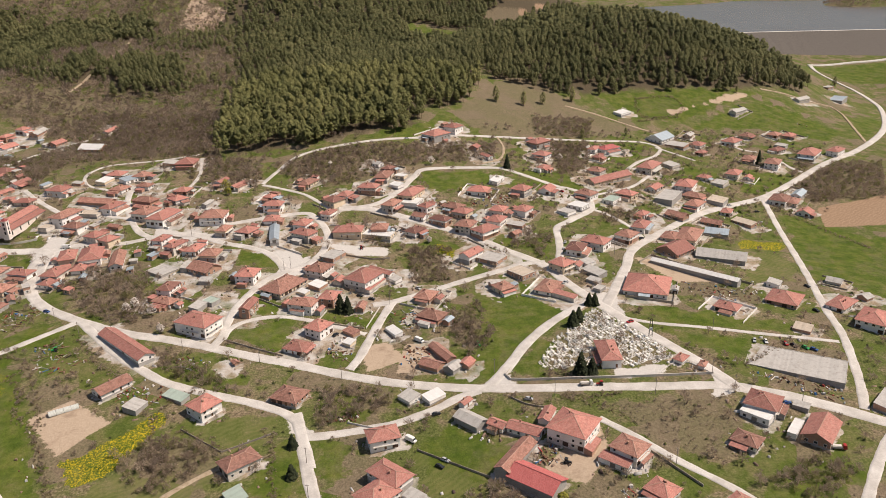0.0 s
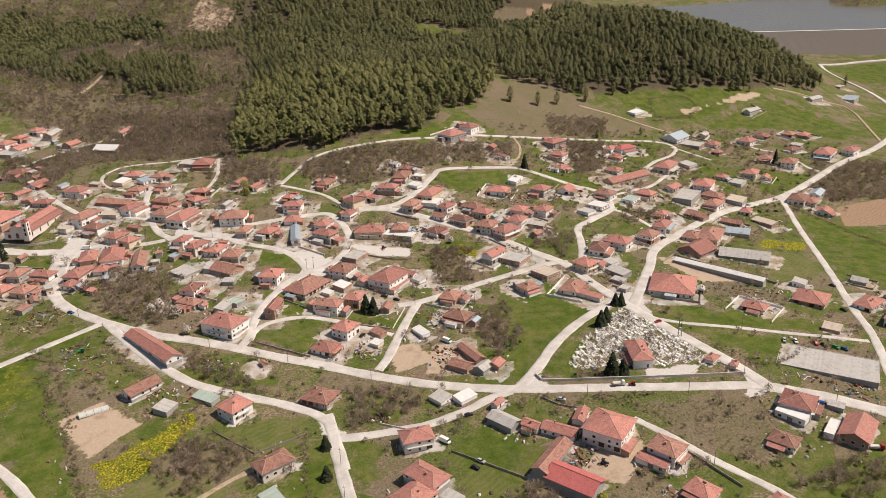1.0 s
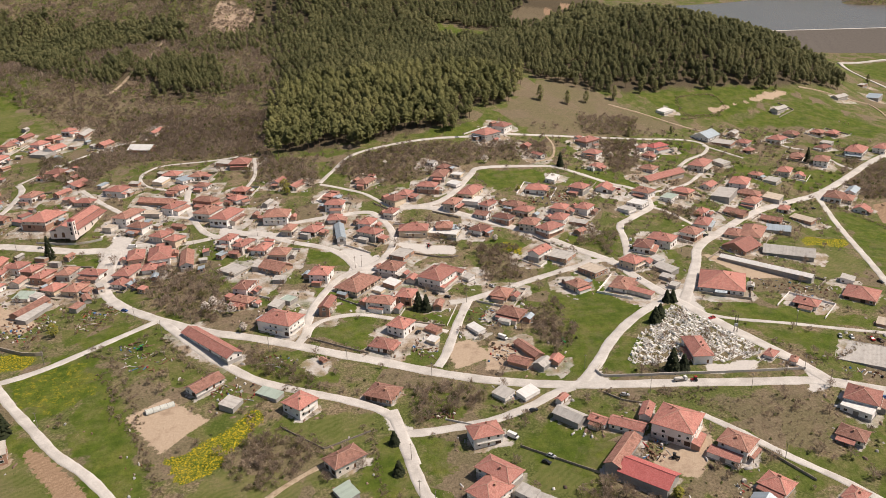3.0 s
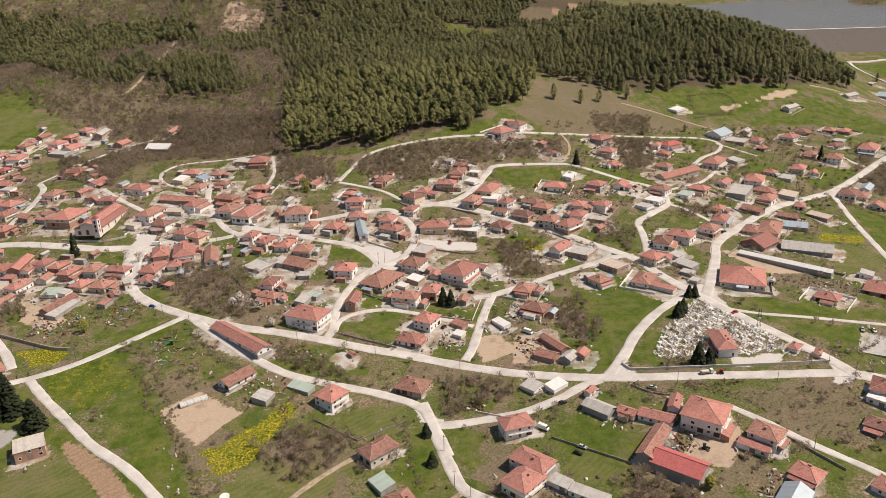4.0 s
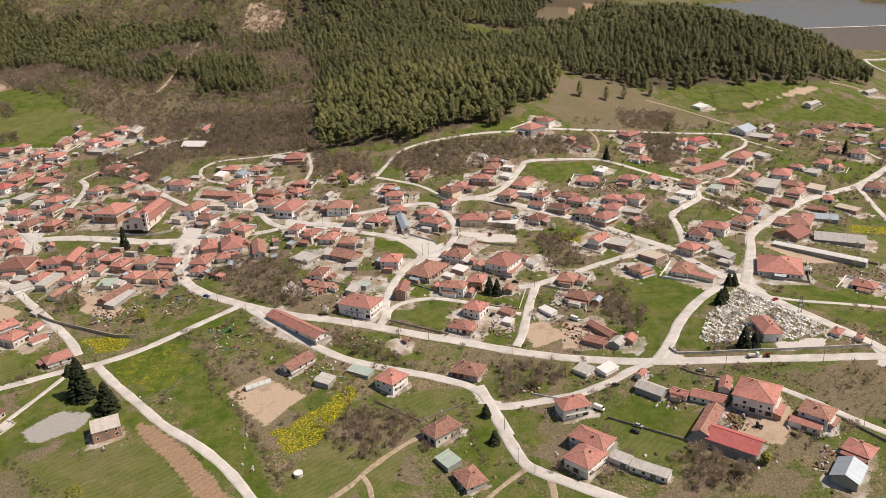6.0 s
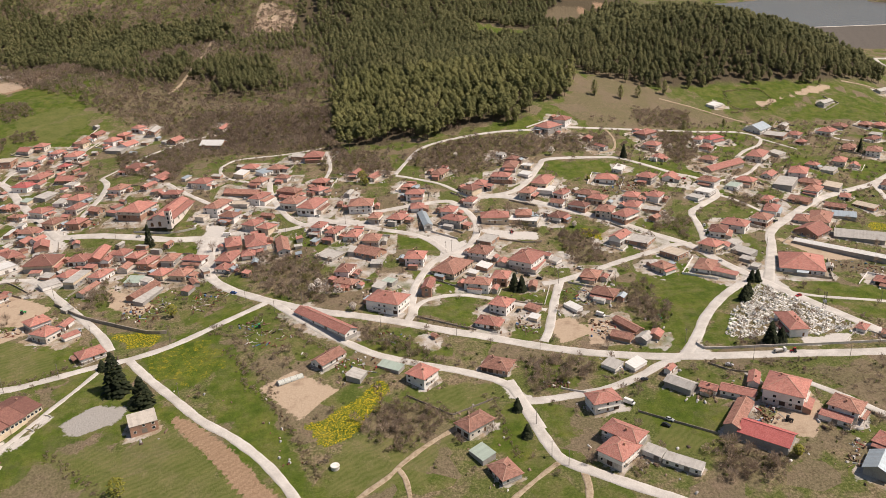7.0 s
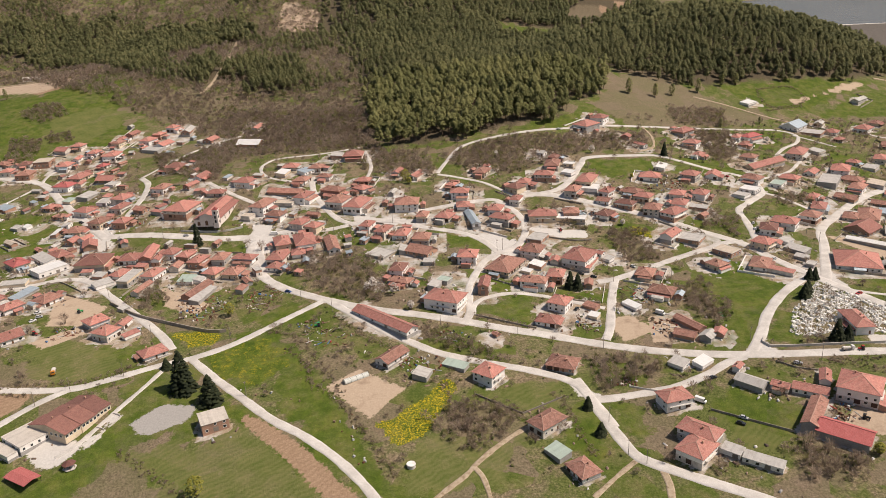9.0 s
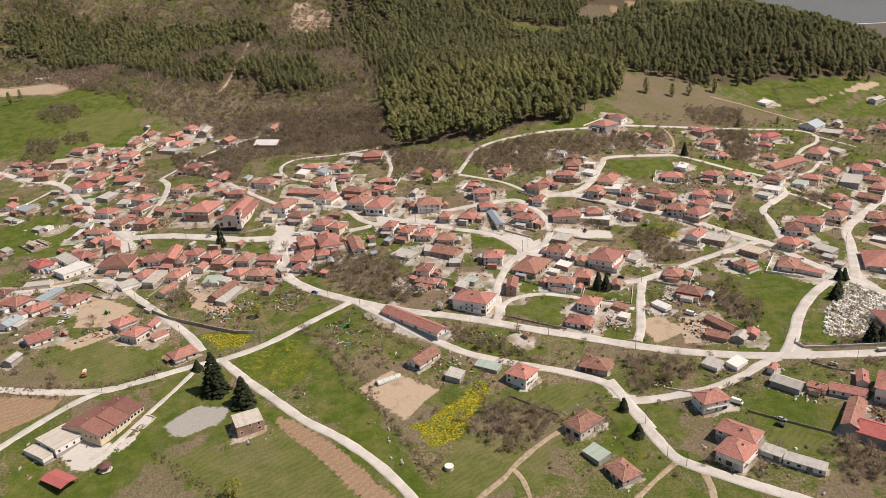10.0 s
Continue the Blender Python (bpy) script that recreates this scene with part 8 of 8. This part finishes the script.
run("garden_wall", [(29.4, 317.8), (36.7, 310.5), (45.6, 306.9)], 0.9, 0.25, OLDWALL, "dark stone wall below the main road", "wall")
run("garden_wall", [(86.3, 273.4), (94.7, 262.2), (102.1, 252.5)], 1.2, 0.25, OLDWALL, "dark fence wall along the lane", "wall")
run("garden_wall", [(-333.6, 511.0), (-305.3, 507.3), (-287.6, 512.5)], 1.4, 0.4, CONCRETE, "grey wall of the church terrace", "wall")
run("garden_wall", [(-369.9, 421.8), (-391.4, 437.8), (-399.1, 430.3)], 1.0, 0.3, OLDWALL, "stone wall round a rough yard", "wall")
run("terrace_wall", [(-301.8, 274.5), (-298.6, 281.6), (-303.4, 283.6)], 0.7, 0.3, CONCRETE, "low pale wall round a school terrace", "wall")
run("terrace_wall", [(-297.9, 283.6), (-294.4, 291.0), (-299.2, 293.2)], 0.7, 0.3, CONCRETE, "low pale wall round a school terrace", "wall")
run("wire_fence", [(-123.9, 302.1), (-101.6, 287.3)], 0.9, 0.2, GREYWOOD, "weathered wooden fence of a garden", "fence")
run("wire_fence", [(-101.6, 287.3), (-81.6, 298.9)], 0.9, 0.2, GREYWOOD, "weathered wooden fence of a garden", "fence")


def plot_wall(x, y, L, D, yaw, eave, kind, cover_, wall):
    """The low wall in front of a house's yard, where no road runs through it."""
    rnd = random.Random(int(x * 13 + y * 7))
    if kind in "sf" or y < 390 or rnd.random() < 0.5:
        return
    c, s = math.cos(radians(yaw)), math.sin(radians(yaw))
    gap = rnd.uniform(3.0, 6.0)
    a, d = L / 2 + gap, D / 2 + gap
    corners = [(-a, -d), (a, -d), (a, d), (-a, d)]
    first = rnd.randrange(4)
    pts = []
    for k in range(rnd.choice((2, 3, 3))):
        (ux, uy), (vx, vy) = corners[(first + k) % 4], corners[(first + k + 1) % 4]
        for t in np.linspace(0, 1, 7)[: 7 if k else 7]:
            px, py = ux + (vx - ux) * t, uy + (vy - uy) * t
            pts.append((x + c * px - s * py, y + s * px + c * py))
    keep, runs = [], []
    free = is_clear([q[0] for q in pts], [q[1] for q in pts], True, 0.5)
    for q, fit_ in zip(pts, free):
        if fit_:
            keep.append(q)
        else:
            if len(keep) > 3:
                runs.append(keep)
            keep = []
    if len(keep) > 3:
        runs.append(keep)
    for r in runs[:1]:
        run("yard_wall", r, rnd.uniform(0.9, 1.5), 0.25, rnd.choice((CONCRETE, OLDWALL, WALLS["w"], OLDWALL)), "low plastered or stone wall round a house yard", "wall", 3.0)


for plan in PLANS:
    plot_wall(*plan)

# ---- small outbuildings crowding the old quarter ----
def lean_to(x, y, L, D, yaw, eave, kind, cover_, wall):
    """A store or wood shed built against the back yard of an old house."""
    rnd = random.Random(int(x * 5 + y * 11))
    if kind != "h" or x > 200 or y < 385 or rnd.random() < (0.1 if x < -60 else 0.4):
        return
    c, s = math.cos(radians(yaw)), math.sin(radians(yaw))
    for turn in rnd.sample(range(4), 3 if x < -60 else 2):
        l, d = rnd.uniform(4.5, 8.0), rnd.uniform(3.5, 5.0)
        px, py = ((0, -D / 2 - d / 2 - 0.5), (L / 2 + d / 2 + 0.5, 0), (0, D / 2 + d / 2 + 0.5), (-L / 2 - d / 2 - 0.5, 0))[turn]
        hx, hy = x + c * px - s * py, y + s * px + c * py
        if is_clear(hx, hy, True, 2.3)[0]:
            house(hx, hy, l, d, yaw + (90 if turn % 2 else 0), rnd.uniform(2.3, 3.1), rnd.choice("ggs"), rnd.choice("rrropb"), rnd.choice("wkkg"))


for plan in list(PLANS):
    lean_to(*plan)

# low stores, hen houses and wood sheds crowded between the old houses
for sx, sy in sow([[(-579.8, 687.0), (-528.9, 734.3), (-472.6, 789.1), (-395.5, 770.5), (-292.5, 609.3), (-194.3, 575.7), (-165.5, 482.7), (-213.3, 409.1), (-280.3, 409.6), (-361.8, 438.5), (-460.5, 462.1)]], 12.0, 0.5, True, [o for kind, o in FIELDS]):
    rnd = random.Random(int(sx * 7 + sy * 13))
    l, d = rnd.uniform(5.5, 11.0), rnd.uniform(4.0, 6.0)
    if is_clear(sx, sy, True, d / 2 + 0.7)[0]:
        near_by = min(PLANS, key=lambda q: (q[0] - sx) ** 2 + (q[1] - sy) ** 2)
        if math.hypot(near_by[0] - sx, near_by[1] - sy) < 26:
            house(sx, sy, l, d, near_by[4] + rnd.choice((0, 0, 90)), rnd.uniform(2.1, 2.9), rnd.choice("gggss"), rnd.choice("rrrroompbp"), rnd.choice("wkkgg"))

# ---- cars, vans, tractors ----
PAINT = {k: plain(k + " paint", c, 0.3, 0.0, 0.1) for k, c in (("silver", (0.45, 0.46, 0.47)), ("dark", (0.03, 0.032, 0.036)), ("red", (0.35, 0.03, 0.03)), ("white", (0.7, 0.7, 0.68)), ("blue", (0.04, 0.09, 0.25)), ("green", (0.03, 0.30, 0.08)), ("orange", (0.55, 0.22, 0.03)))}


def wheel_mesh(r, w):
    bm = bmesh.new()
    tube(bm, (0, -w / 2, 0), (0, w / 2, 0), r, r, 14)
    bmesh.ops.recalc_face_normals(bm, faces=bm.faces)
    me = bpy.data.meshes.new("wheel")
    bm.to_mesh(me)
    bm.free()
    me.materials.append(RUBBER)
    return me


WHEEL, BIGWHEEL = wheel_mesh(0.31, 0.2), wheel_mesh(0.75, 0.4)


def shell(profile, w, inset=0.0):
    """A body from a side outline (x, z), w wide, its upper corners drawn in."""
    bm = bmesh.new()
    top = max(z for _x, z in profile)
    rows_ = [[bm.verts.new((x, sgn * (w / 2 - inset * (z / top)), z)) for x, z in profile] for sgn in (-1, 1)]
    n = len(profile)
    for i in range(n):
        j = (i + 1) % n
        bm.faces.new((rows_[0][i], rows_[0][j], rows_[1][j], rows_[1][i]))
    bm.faces.new(rows_[0][::-1])
    bm.faces.new(rows_[1])
    bmesh.ops.recalc_face_normals(bm, faces=bm.faces)
    return bm


def car(x, y, yaw, colour, kind="car"):
    z = ground(x, y) + 0.16
    words = {"car": f"small {colour} hatchback car parked", "van": f"{colour} delivery van parked", "truck": f"{colour} flatbed lorry with a loaded bed"}[kind]
    top = thing({"car": "car", "van": "van", "truck": "lorry"}[kind], pose(x, y, z, 0, 0, yaw), words + " beside the road", {"car": "car", "van": "van", "truck": "lorry"}[kind], "vehicles")
    if kind == "car":
        part("body", shell([(-2.05, 0.25), (2.05, 0.25), (2.1, 0.7), (1.2, 0.88), (-1.9, 0.95), (-2.08, 0.7)], 1.72, 0.08), PAINT[colour], top)
        part("window_band", shell([(1.05, 0.88), (0.35, 1.36), (-1.35, 1.4), (-1.85, 0.93)], 1.55, 0.2), GLASS, top)
        part("roof_panel", shell([(0.3, 1.365), (0.2, 1.43), (-1.2, 1.46), (-1.35, 1.405)], 1.18, 0.05), PAINT[colour], top)
        axles, wm, hw = (-1.3, 1.3), WHEEL, 0.78
    elif kind == "van":
        part("body", shell([(-2.7, 0.35), (2.7, 0.35), (2.75, 1.0), (2.1, 1.3), (1.6, 2.3), (-2.7, 2.4)], 2.0, 0.1), PAINT[colour], top)
        part("windscreen", shell([(2.14, 1.32), (1.68, 2.12), (1.55, 2.12), (1.9, 1.32)], 1.85, 0.0), GLASS, top)
        axles, wm, hw = (-1.7, 1.8), WHEEL, 0.92
    else:
        part("cab", shell([(1.9, 0.5), (3.4, 0.5), (3.4, 1.5), (3.1, 2.4), (1.9, 2.4)], 2.1, 0.1), PAINT[colour], top)
        part("windscreen", shell([(3.42, 1.5), (3.14, 2.25), (3.05, 2.25), (3.3, 1.5)], 1.8, 0.0), GLASS, top)
        bm = bmesh.new()
        box(bm, -3.2, 1.8, -1.1, 1.1, 0.75, 0.95)
        part("flatbed", bm, GREYWOOD, top)
        bm = bmesh.new()
        box(bm, -2.9, 1.5, -0.95, 0.95, 0.96, 1.9)
        bmesh.ops.bevel(bm, geom=bm.edges[:], offset=0.3, segments=2, affect="EDGES")
        part("load", bm, CONCRETE, top)
        axles, wm, hw = (-2.2, 2.5), WHEEL, 0.95
    for ax_ in axles:
        for sgn in (-1, 1):
            part("wheel", wm, None, top).location = (ax_, sgn * hw, 0.16)
    return top


def tractor(x, y, yaw, colour):
    top = thing("tractor", pose(x, y, ground(x, y), 0, 0, yaw), f"{colour} farm tractor standing in a yard", "tractor", "vehicles")
    part("bonnet", shell([(0.2, 0.75), (1.9, 0.75), (1.95, 1.35), (0.2, 1.5)], 0.8, 0.1), PAINT[colour], top)
    part("cab", shell([(0.2, 0.8), (-1.1, 0.8), (-1.15, 2.35), (0.0, 2.35)], 1.3, 0.1), GLASS, top)
    part("cab_roof", shell([(0.15, 2.36), (-1.25, 2.36), (-1.2, 2.5), (0.1, 2.5)], 1.45, 0.05), PAINT[colour], top)
    for sgn in (-1, 1):
        part("wheel", BIGWHEEL, None, top).location = (-0.6, sgn * 0.85, 0.75)
        part("wheel", WHEEL, None, top).location = (1.5, sgn * 0.65, 0.31)


car(103.2, 383.4, 205, "red")
car(75.7, 438.7, 205, "silver")
car(226.4, 435.4, 300, "dark")
car(215.0, 399.0, 300, "dark")
car(-1.7, 275.5, -35, "silver")
car(-4.2, 271.9, -35, "dark")
car(-247.4, 441.8, 30, "dark")
car(-105.4, 496.0, 15, "silver")
car(-61.2, 381.5, 60, "dark")
car(-236.1, 413.2, 340, "blue")
car(-313.7, 369.4, 300, "silver")
car(-327.4, 503.6, 5, "silver")
car(-51.4, 425.6, 340, "dark")
car(-44.0, 421.6, 340, "dark")
car(-16.2, 435.2, 310, "silver")
car(38.7, 313.9, 345, "silver")
car(-15.6, 318.8, 20, "white")
car(-239.9, 440.1, 30, "dark")
car(-380.6, 380.9, 50, "white")
car(-379.3, 386.0, 20, "silver")
car(-382.8, 391.4, 30, "white")
car(85.4, 500.4, 75, "white")
car(83.1, 490.4, 75, "white")
car(82.6, 482.4, 75, "silver")
car(142.1, 512.6, 30, "dark")
car(97.2, 593.5, 130, "red")
car(-17.0, 688.4, 10, "white")
car(-29.8, 685.0, 10, "white")
car(-1.6, 690.7, 10, "dark")
car(6.2, 692.6, 10, "dark")
car(249.6, 566.5, 10, "white")
car(255.9, 589.8, 10, "dark")
car(158.2, 305.9, 10, "blue")
car(232.2, 600.7, 20, "white")
car(236.0, 598.1, 20, "silver")
car(-260.6, 557.6, 20, "silver")
car(-198.4, 522.2, 340, "white")
car(-455.6, 581.0, 310, "red")
car(-422.0, 542.2, 330, "dark")
car(-5.5, 307.8, 20, "dark")
car(-261.6, 500.2, 5, "white", "van")
car(-16.9, 290.2, -40, "white", "van")
car(67.5, 322.8, 5, "white", "truck")
car(-342.7, 326.0, 290, "orange", "truck")
car(167.5, 274.9, 350, "red", "truck")
car(-14.5, 373.6, 320, "white", "van")
tractor(74.2, 322.2, 185, "red")
tractor(-55.5, 488.6, 270, "red")
tractor(17.3, 366.2, 300, "green")
tractor(-357.7, 392.2, 40, "green")
tractor(-210.6, 367.5, 200, "green")
tractor(49.8, 268.7, 330, "dark")
tractor(-370.9, 364.2, 340, "red")
for n, (x, y) in enumerate(((164.6, 361.9), (170.3, 360.9), (180.0, 358.9), (183.8, 357.3), (188.9, 355.1), (192.7, 353.5))):
    car(x, y, 250 + 13 * n, ("silver", "white", "red", "dark", "green", "blue")[n])

# ---- poles ----
_bm = bmesh.new()
tube(_bm, (0, 0, -0.5), (0, 0, 8.5), 0.14, 0.09, 8)
SHAFT = bpy.data.meshes.new("shaft")
_bm.to_mesh(SHAFT)
_bm.free()
SHAFT.materials.append(GREYWOOD)
_bm = bmesh.new()
box(_bm, -0.8, 0.8, -0.06, 0.06, 7.6, 7.75)
ARM = bpy.data.meshes.new("crossarm")
_bm.to_mesh(ARM)
_bm.free()
ARM.materials.append(GREYWOOD)
for x, y in ((-257.3, 356.2), (-237.1, 304.7), (-327.4, 310.5), (-304.7, 322.4), (-339.8, 298.9), (-257.9, 356.2), (-225.9, 401.9), (-204.4, 383.8), (130.9, 329.2), (146.0, 373.3),
             (98.8, 313.7), (51.4, 316.0), (94.9, 265.5), (-62.4, 279.6), (-58.3, 257.1), (-51.8, 250.7), (-189.1, 390.2), (-140.6, 364.2), (-97.9, 354.8), (-53.4, 340.2), (-32.7, 415.6),
             (137.6, 316.5), (166.7, 308.3), (117.1, 465.2), (116.1, 482.8), (-102.6, 456.7), (-98.7, 459.2), (-303.5, 360.9), (-348.3, 412.4), (-343.4, 501.3), (-479.7, 619.0), (2.7, 414.3), (-217.6, 495.4), (-175.7, 506.6), (-11.4, 527.7), (24.1, 338.9)):
    if not is_clear(x, y, False, 0.2)[0]:
        x += 3.0
    top = thing("utility_pole", pose(x, y, ground(x, y), 0, 0, random.uniform(0, 180)), "grey wooden utility pole with a short crossarm", "pole", "utility poles")
    part("shaft", SHAFT, None, top)
    part("crossarm", ARM, None, top)
px_, py_ = 110.2, 366.7
top = thing("lattice_pylon", pose(px_, py_, ground(px_, py_)), "steel lattice transformer pylon at the roadside", "pylon")
for i in (-1, 1):
    for j in (-1, 1):
        bm = bmesh.new()
        beam(bm, (i * 0.9, j * 0.5, -0.3), (i * 0.6, j * 0.3, 10.5), 0.14, 0.14)
        part("leg", bm, IRON, top)
for k in range(6):
    bm = bmesh.new()
    beam(bm, (-0.88 + k * 0.05, -0.45, k * 1.7 + 0.3), (0.85 - k * 0.05, -0.42, k * 1.7 + 1.9), 0.08, 0.08)
    part("brace", bm, IRON, top)
bm = bmesh.new()
box(bm, -0.8, 0.8, -0.6, 0.6, 4.0, 5.4)
part("transformer", bm, PAINT["silver"], top)

# ---- field clutter: tunnels, gazebo, tank ----
def tunnel(x, y, yaw, L, w, label):
    top = thing("greenhouse_tunnel", pose(x, y, ground(x, y), 0, 0, yaw), label, "greenhouse", "greenhouse tunnels")
    bm = bmesh.new()
    n = 9
    rings = [[bm.verts.new((s, w / 2 * math.cos(a), 0.05 + w * 0.48 * math.sin(a))) for a in np.linspace(0, math.pi, n)] for s in np.linspace(-L / 2, L / 2, 9)]
    for r0, r1 in zip(rings, rings[1:]):
        for k in range(n - 1):
            bm.faces.new((r0[k], r1[k], r1[k + 1], r0[k + 1]))
    bm.faces.new(rings[0][::-1])
    bm.faces.new(rings[-1])
    part("cover", bm, PLASTIC, top)
    for k in range(5):
        bm = bmesh.new()
        s = -L / 2 + L * k / 4
        pts = [(s, (w / 2 + 0.04) * math.cos(a), 0.05 + (w * 0.48 + 0.04) * math.sin(a)) for a in np.linspace(0, math.pi, 9)]
        for p, q in zip(pts, pts[1:]):
            beam(bm, p, q, 0.09, 0.09)
        part("hoop", bm, IRON, top)


PLASTIC = plain("milky plastic film", (0.52, 0.53, 0.49), 0.35, 0.0, 0.4)
tunnel(-183.6, 315.8, 32, 13.5, 3.6, "milky plastic greenhouse tunnel beside a sandy plot")
tunnel(-29.7, 386.5, 330, 8.0, 3.0, "small milky plastic greenhouse tunnel in a yard")
gx0, gy0 = -305.7, 258.6
top = thing("gazebo", pose(gx0, gy0, ground(gx0, gy0)), "small hexagonal dark wooden gazebo on a white base", "gazebo")
bm = bmesh.new()
bmesh.ops.create_cone(bm, cap_ends=True, segments=6, radius1=3.1, radius2=3.1, depth=0.3, matrix=pose(0, 0, 0.15))
part("base", bm, CONCRETE, top)
for k in range(6):
    bm = bmesh.new()
    a = k * math.tau / 6
    tube(bm, (2.3 * math.cos(a), 2.3 * math.sin(a), 0.3), (2.3 * math.cos(a), 2.3 * math.sin(a), 2.5), 0.09, 0.09, 6)
    part("post", bm, WOOD, top)
bm = bmesh.new()
bmesh.ops.create_cone(bm, cap_ends=True, segments=6, radius1=3.2, radius2=0.1, depth=1.5, matrix=pose(0, 0, 3.2))
part("roof", bm, ROOFS["m"], top)
tx, ty = -153.5, 253.4
top = thing("water_tank", pose(tx, ty, ground(tx, ty)), "small round white concrete well cap in rough grass", "tank")
bm = bmesh.new()
tube(bm, (0, 0, -0.2), (0, 0, 1.5), 1.9, 1.9, 20)
part("drum", bm, CONCRETE, top)
bm = bmesh.new()
tube(bm, (0, 0, 1.5), (0, 0, 1.75), 2.1, 2.0, 20)
part("cap", bm, STONE, top)


# ---- scrap, timber and machinery parts lying in the yards ----
SCRAP = [plain("rusty iron", (0.16, 0.075, 0.045), 0.85), plain("old timber", (0.22, 0.15, 0.10), 0.9), plain("faded sheet", (0.42, 0.42, 0.41), 0.6), CONCRETE, plain("blue plastic", (0.06, 0.16, 0.34), 0.5), plain("faded red paint", (0.36, 0.06, 0.05), 0.6), RUBBER]


def scrap(outline, count, label, long_=0.4):
    """Odds and ends lying about a yard, too many to name."""
    xs, ys = [q[0] for q in outline], [q[1] for q in outline]
    bm = bmesh.new()
    made = 0
    for _try in range(count * 6):
        x, y = random.uniform(min(xs), max(xs)), random.uniform(min(ys), max(ys))
        if made >= count or not inside(np.array([x]), np.array([y]), outline)[0] or not is_clear(x, y, True, 0.3)[0]:
            continue
        made += 1
        z, a = ground(x, y), random.uniform(0, math.tau)
        mat = random.choices(range(7), (4, 5, 2, 2, 0.6, 0.6, 0.8))[0]
        if random.random() < long_:
            l, w = random.uniform(1.5, 5.0), random.uniform(0.15, 0.5)
            d = Vector((math.cos(a) * l / 2, math.sin(a) * l / 2, random.uniform(-0.1, 0.3)))
            beam(bm, Vector((x, y, z + w * 0.6)) - d, Vector((x, y, z + w * 0.6)) + d, w, w * 0.7, mat)
        else:
            l, w, h = random.uniform(0.4, 1.8), random.uniform(0.4, 1.2), random.uniform(0.25, 1.1)
            v = box(bm, -l / 2, l / 2, -w / 2, w / 2, -0.1, h, mat)
            for q in v[4:]:
                q.co.x *= random.uniform(0.5, 1.0)
                q.co.y *= random.uniform(0.5, 1.0)
            m_ = pose(x, y, z, random.uniform(-12, 12), random.uniform(-12, 12), math.degrees(a))
            for q in v:
                q.co = m_ @ q.co
    tagged(part("yard_scrap", bm, SCRAP, None), label, "scrap", kind="stuff")


scrap([(-261.1, 415.8), (-243.0, 429.3), (-233.7, 416.1), (-251.1, 386.4), (-260.0, 396.6)], 90, "rusty beams and old timber lying in a scrap yard", 0.75)
scrap([(-301.3, 402.9), (-286.9, 421.9), (-270.5, 397.5), (-276.0, 378.5), (-296.5, 380.7)], 120, "heaps of scrap, red barrels and rubble behind the houses", 0.3)
scrap([(-224.7, 369.8), (-211.1, 377.3), (-187.0, 356.3), (-193.7, 344.2), (-212.7, 347.7)], 80, "farm scrap and old machine parts in rough grass", 0.45)
scrap([(-167.4, 331.7), (-142.2, 336.0), (-137.5, 320.8), (-157.1, 318.7)], 60, "boards, crates and blue tarpaulins in a farmyard", 0.4)
scrap([(-20.0, 370.0), (-3.0, 366.0), (-14.0, 352.0), (-24.0, 350.0)], 50, "planks, tyres and scrap round a clay farmyard", 0.4)
scrap([(-32.4, 408.8), (-15.8, 411.8), (-9.0, 388.4), (-21.6, 383.1)], 45, "farm clutter beside an old brick house", 0.4)
scrap([(143.7, 441.1), (195.4, 427.3), (183.5, 406.2), (142.6, 425.4)], 70, "rusty machine parts strewn over a bare yard", 0.4)
scrap([(149.4, 333.5), (190.1, 317.8), (185.9, 306.6), (150.3, 328.5)], 80, "old vehicle parts and scrap along the long slab", 0.3)
scrap([(40.1, 281.7), (49.5, 280.6), (47.9, 268.9), (37.1, 270.1)], 40, "farm tools and crates in a sandy yard", 0.35)
scrap([(71.2, 254.2), (79.0, 255.4), (66.4, 237.9), (60.9, 238.3)], 35, "rusty farm machines along a bare yard", 0.3)
scrap([(-364.0, 368.0), (-346.9, 378.1), (-341.2, 367.8), (-361.5, 355.2)], 30, "old trailers and planks at a yard edge", 0.5)
scrap([(-64.9, 375.1), (-50.6, 372.4), (-50.6, 356.1), (-62.6, 356.3)], 40, "crates and tools in a sandy yard", 0.3)
scrap([(26.4, 581.5), (55.3, 579.6), (51.1, 558.0), (20.8, 555.6)], 60, "rubble and white sacks between the houses", 0.3)
scrap([(-118.6, 355.3), (-146.6, 360.1), (-140.7, 350.1), (-118.6, 343.2)], 30, "bits of scrap and blue sheets in a rough garden", 0.3)
scrap([(-398.1, 548.4), (-354.1, 537.8), (-348.7, 519.1), (-384.6, 523.1)], 50, "pergola frames and garden clutter", 0.6)
scrap([(-256.8, 311.7), (-190.6, 304.0), (-167.1, 257.2), (-176.8, 254.0), (-200.9, 295.9)], 25, "pale stones scattered along a ditch", 0.0)
scrap([(390.2, 840.3), (412.4, 847.0), (381.3, 763.5), (349.4, 743.1)], 20, "boards and stones beside a far yard", 0.4)
scrap([(-56.3, 313.1), (-41.0, 312.0), (-43.0, 306.6), (-56.8, 306.8)], 40, "row of dark old tyres along a low wall", 0.0)
